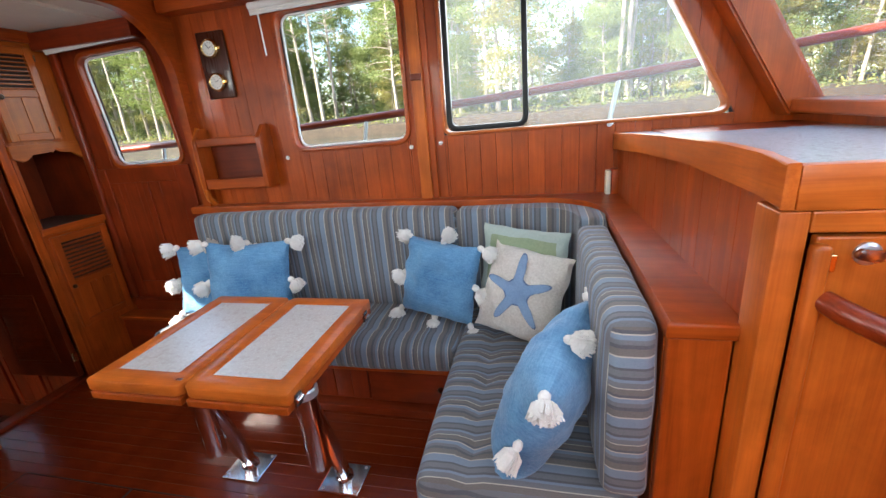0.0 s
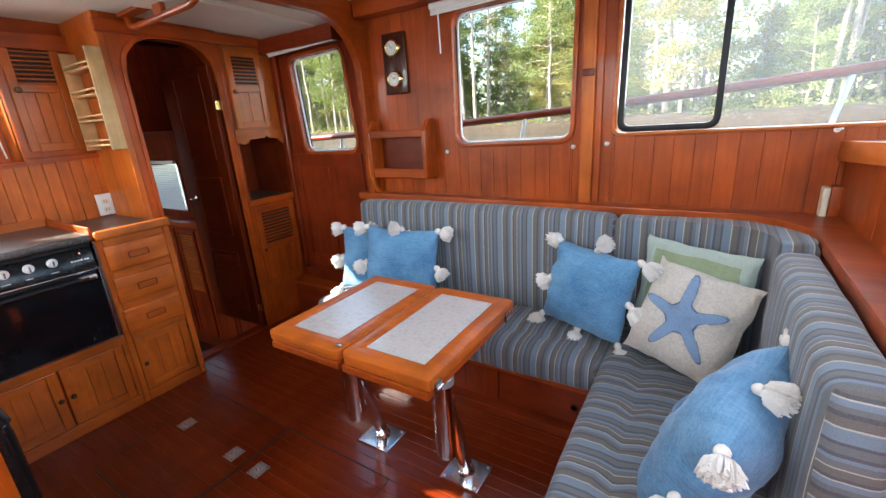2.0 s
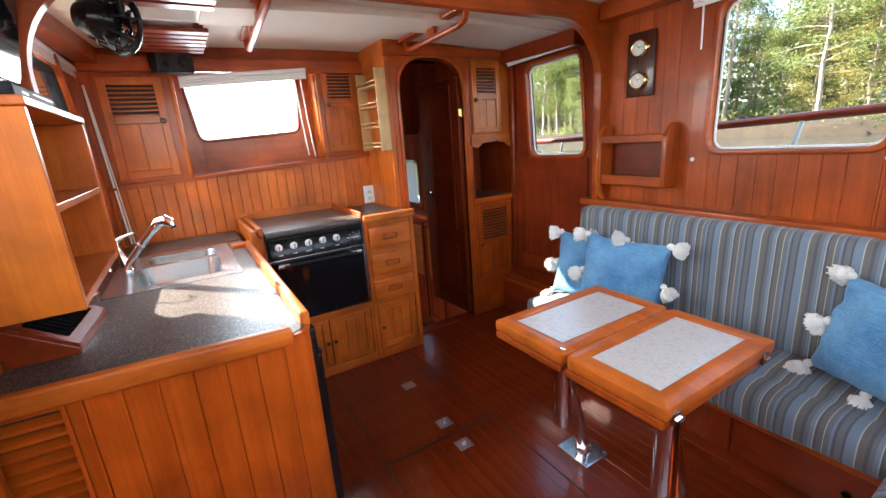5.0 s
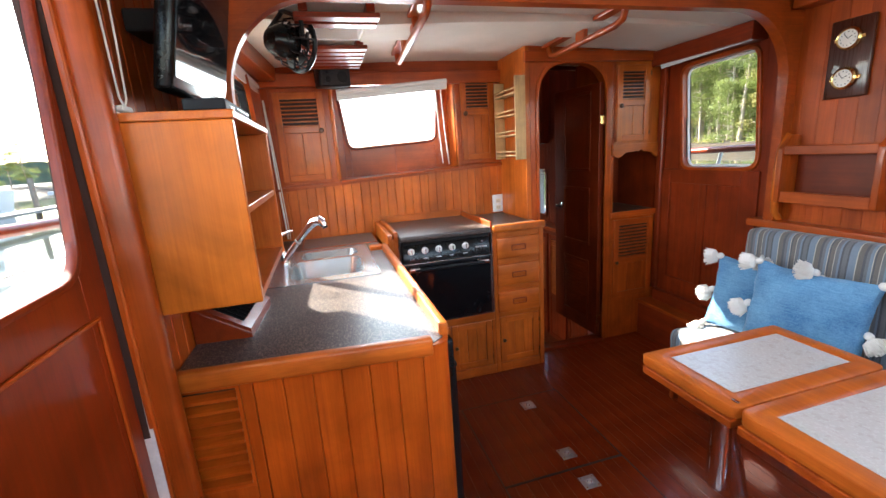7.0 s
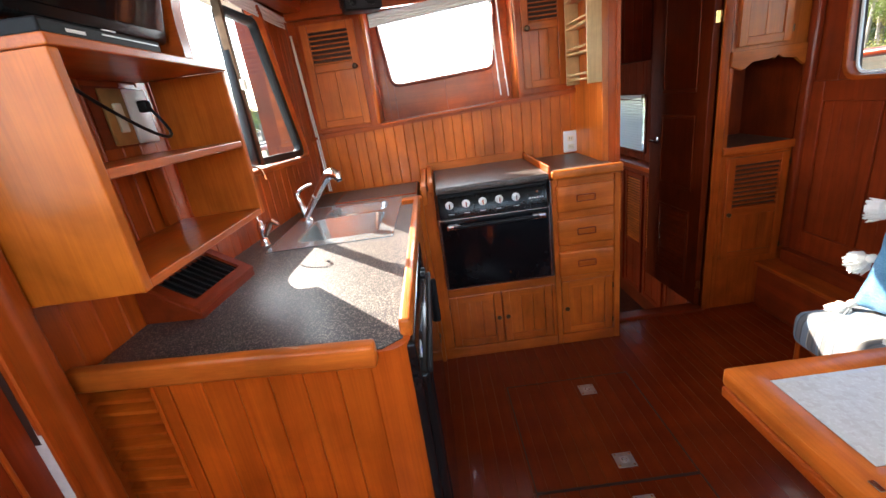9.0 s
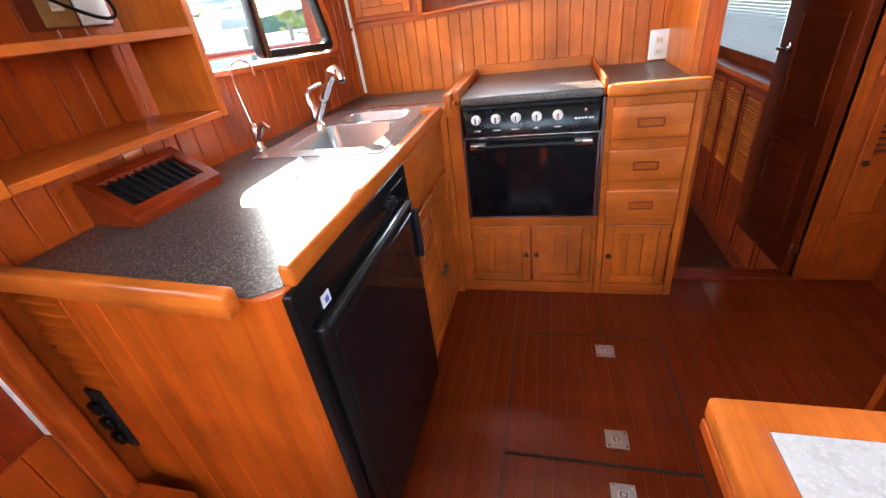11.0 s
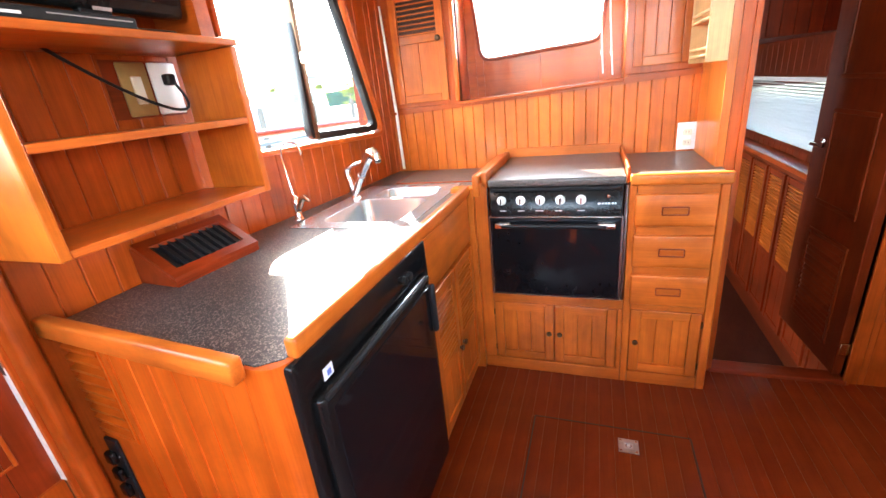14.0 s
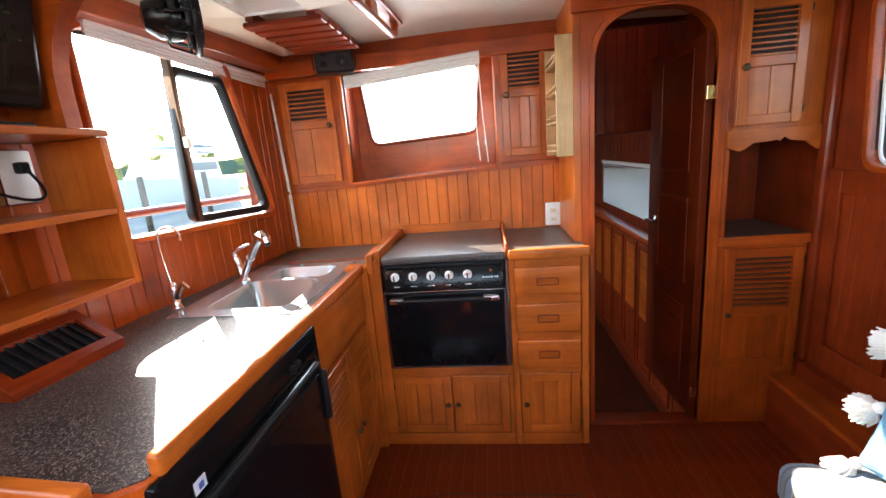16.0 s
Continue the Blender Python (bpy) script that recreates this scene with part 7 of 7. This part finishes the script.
def boat(x, y, yaw, s):
    b = thing("moored_boat", "white motor boat with a dark blue stripe at its berth", "boat", (x, y, WATER_Z), "moored boats", rot=yaw)
    b.scale = (s, s, s)
    hull = bmesh.new()
    rows = []
    for i in range(9):
        t = i / 8
        wd = 1.55 * (1 - t ** 3) + 0.03
        rows.append([hull.verts.new((-4 + 9 * t, w, z)) for w, z in ((-wd, 1.15 + 0.5 * t), (-wd * 0.82, -0.1), (wd * 0.82, -0.1), (wd, 1.15 + 0.5 * t))])
    for a, c in zip(rows, rows[1:]):
        for k in range(4):
            hull.faces.new((a[k], a[(k + 1) % 4], c[(k + 1) % 4], c[k]))
    hull.faces.new(rows[0]), hull.faces.new(rows[-1][::-1])
    part("hull", hull, GEL, b)
    part("stripe", boxed(-4.0, 2.0, -1.585, -1.50, 0.75, 0.95), NAVY, b, "dark blue stripe")
    part("cabin", prism(bmesh.new(), [(-3.0, 1.2), (1.8, 1.35), (0.9, 2.35), (-2.6, 2.35)], 1, -1.15, 1.15, 0.08), GEL, b)
    part("window_band", prism(bmesh.new(), [(-2.5, 1.75), (1.2, 1.75), (0.95, 2.15), (-2.45, 2.15)], 1, -1.165, 1.165, 0.02), TINTED, b, "dark window band")
    part("canopy", boxed(-3.6, -0.2, -1.2, 1.2, 2.95, 3.02, 0.03), NAVY, b, "blue canvas canopy")
    for px in (-3.4, -0.5):
        for sy in (-1.1, 1.1):
            part("stanchion", tubed([(px, sy, 2.3), (px, sy, 2.95)], 0.03, 6), STEEL, b)


for k, (x, y, yaw, s) in enumerate(((-23, -17, 8, 1.2), (-36, -16, 14, 1.1), (-33, -24, 5, 1.25), (-14, -16, 20, 0.95))):
    boat(x, y, yaw, s)
dock = thing("dock", "long grey timber dock on piles", "dock")
part("deck", boxed(-45, -12, -12.6, -11.6, WATER_Z + 0.5, WATER_Z + 0.62), plain("grey_timber", (0.30, 0.27, 0.24), 0.9, spread=0.3, scale=8), dock)
for i in range(9):
    part("pile", tubed([(-44 + i * 4, -12.8, WATER_Z - 0.4), (-44 + i * 4, -12.8, WATER_Z + 2.0)], 0.12, 8), plain("pile_timber", (0.22, 0.18, 0.14), 0.9) if i == 0 else bpy.data.materials["pile_timber"], dock)

# wooded point on the far shore
bm = bmesh.new()
for i in range(40):
    a = math.radians(196 + i)
    p = [Vector((math.cos(a), math.sin(a), 0)) * r for r in (68 + noise.noise(Vector((i * 0.4, 0, 0))) * 1.5, 74, 96)]
    cur = [bm.verts.new((q.x, q.y, WATER_Z + z)) for q, z in zip(p, (-0.2, 0.7, 1.2))]
    if i:
        for k in (0, 1):
            bm.faces.new((prev[k], cur[k], cur[k + 1], prev[k + 1]))
    prev = cur
solid("ground_point", bm, BANK, "low wooded point across the water", "ground", True)
for i in range(34):
    a, r = math.radians(rnd.uniform(198, 234)), rnd.uniform(73, 90)
    plant(rnd.choice((0, 3, 5, 5)), r * math.cos(a), r * math.sin(a), WATER_Z + 0.5, rnd.uniform(0.62, 0.85), rnd.uniform(0, 360))

# our own deck rails
deck = plain("pale_deck", (0.55, 0.52, 0.46), 0.8, spread=0.1, scale=30)
solid("side_deck_starboard", boxed(-4.5, 4.0, 2.72, 3.42, 0.50, 0.56, 0.01), deck, "pale side deck of the boat", "deck")
solid("side_deck_port", boxed(-4.5, 4.0, -0.75, -0.02, 0.50, 0.56, 0.01), deck, "pale side deck of the boat", "deck")


def deck_rail(y, base):
    rl = thing("deck_rail", "varnished teak cap rail on leaning steel stanchions", "rail", group="deck rails")
    zr = lambda x: base + 0.0285 * x + 0.0085 * max(0, x + 2) ** 2
    pts = [(-4.5 + 0.5 * i, y, zr(-4.5 + 0.5 * i)) for i in range(18)]
    part("cap", tubed(pts, 0.024, 10), TEAK_DARK[0], rl, "reddish varnished cap", True)
    for x in (-3.6, -2.05, -0.40, 1.15, 2.6):
        part("stanchion", tubed([(x - 0.10, y, 0.56), (x + 0.06, y, zr(x + 0.06))], 0.013, 8), STEEL, rl, "", True)
    part("wire", tubed([(-4.5, y, 0.95), (4.0, y, 1.1)], 0.004, 6), STEEL, rl)


deck_rail(3.36, 1.285)
deck_rail(-0.66, 1.20)

solid("flybridge_deck", boxed(-2.55, 1.2, 0.05, 2.45, 2.42, 2.48, 0.02), GEL, "white underside of the flying bridge", "deck")
WOODS = leaf_mat("far_woods", (0.13, 0.15, 0.05), (0.30, 0.31, 0.11))
vs, fs = [], []
rw = random.Random(5)
for i in range(42000):
    x, t = rw.uniform(-150, 90), rw.random()
    p = Vector((x, 72 + 14 * rw.random(), WATER_Z + 17 * t ** 1.1 * (0.75 + 0.35 * noise.noise(Vector((x * 0.15, 0, 0))))))
    d = Vector((rw.gauss(0, 1), rw.gauss(0, 0.5), rw.gauss(0, 0.8))).normalized()
    e = d.orthogonal().normalized()
    sz = rw.uniform(0.35, 0.9)
    k = len(vs)
    vs += [tuple(p), tuple(p + d * sz * 0.5 + e * sz * 0.35), tuple(p + d * sz), tuple(p + d * sz * 0.5 - e * sz * 0.35)]
    fs.append((k, k + 1, k + 2, k + 3))
wm = bpy.data.meshes.new("far_woods")
wm.from_pydata(vs, [], fs)
wm.materials.append(WOODS)
tagged(new("far_woods", wm), "dense green woods behind the first trees", "woods", kind="stuff")

# bushes and saplings along the bank
vs, fs = [], []
ru = random.Random(11)
for c in range(820):
    cx, cy = ru.uniform(-75, 50), 42.2 + 16 * ru.random() ** 1.6
    cz, rad = WATER_Z + 0.5, ru.uniform(0.5, 1.5)
    for i in range(46):
        p = Vector((cx + ru.gauss(0, rad * 0.55), cy + ru.gauss(0, rad * 0.5), cz + abs(ru.gauss(0, rad * 0.75))))
        d = Vector((ru.gauss(0, 1), ru.gauss(0, 1), ru.gauss(0, 0.7))).normalized()
        e = d.orthogonal().normalized()
        sz = ru.uniform(0.12, 0.26)
        k = len(vs)
        vs += [tuple(p), tuple(p + d * sz * 0.5 + e * sz * 0.35), tuple(p + d * sz), tuple(p + d * sz * 0.5 - e * sz * 0.35)]
        fs.append((k, k + 1, k + 2, k + 3))
um = bpy.data.meshes.new("undergrowth")
um.from_pydata(vs, [], fs)
um.materials.append(LEAF[1]), um.materials.append(LEAF[0])
um.polygons.foreach_set("material_index", [1 if (i // 46) % 3 else 0 for i in range(len(fs))])
tagged(new("undergrowth", um), "green and yellowing bushes along the bank", "bushes", kind="stuff")
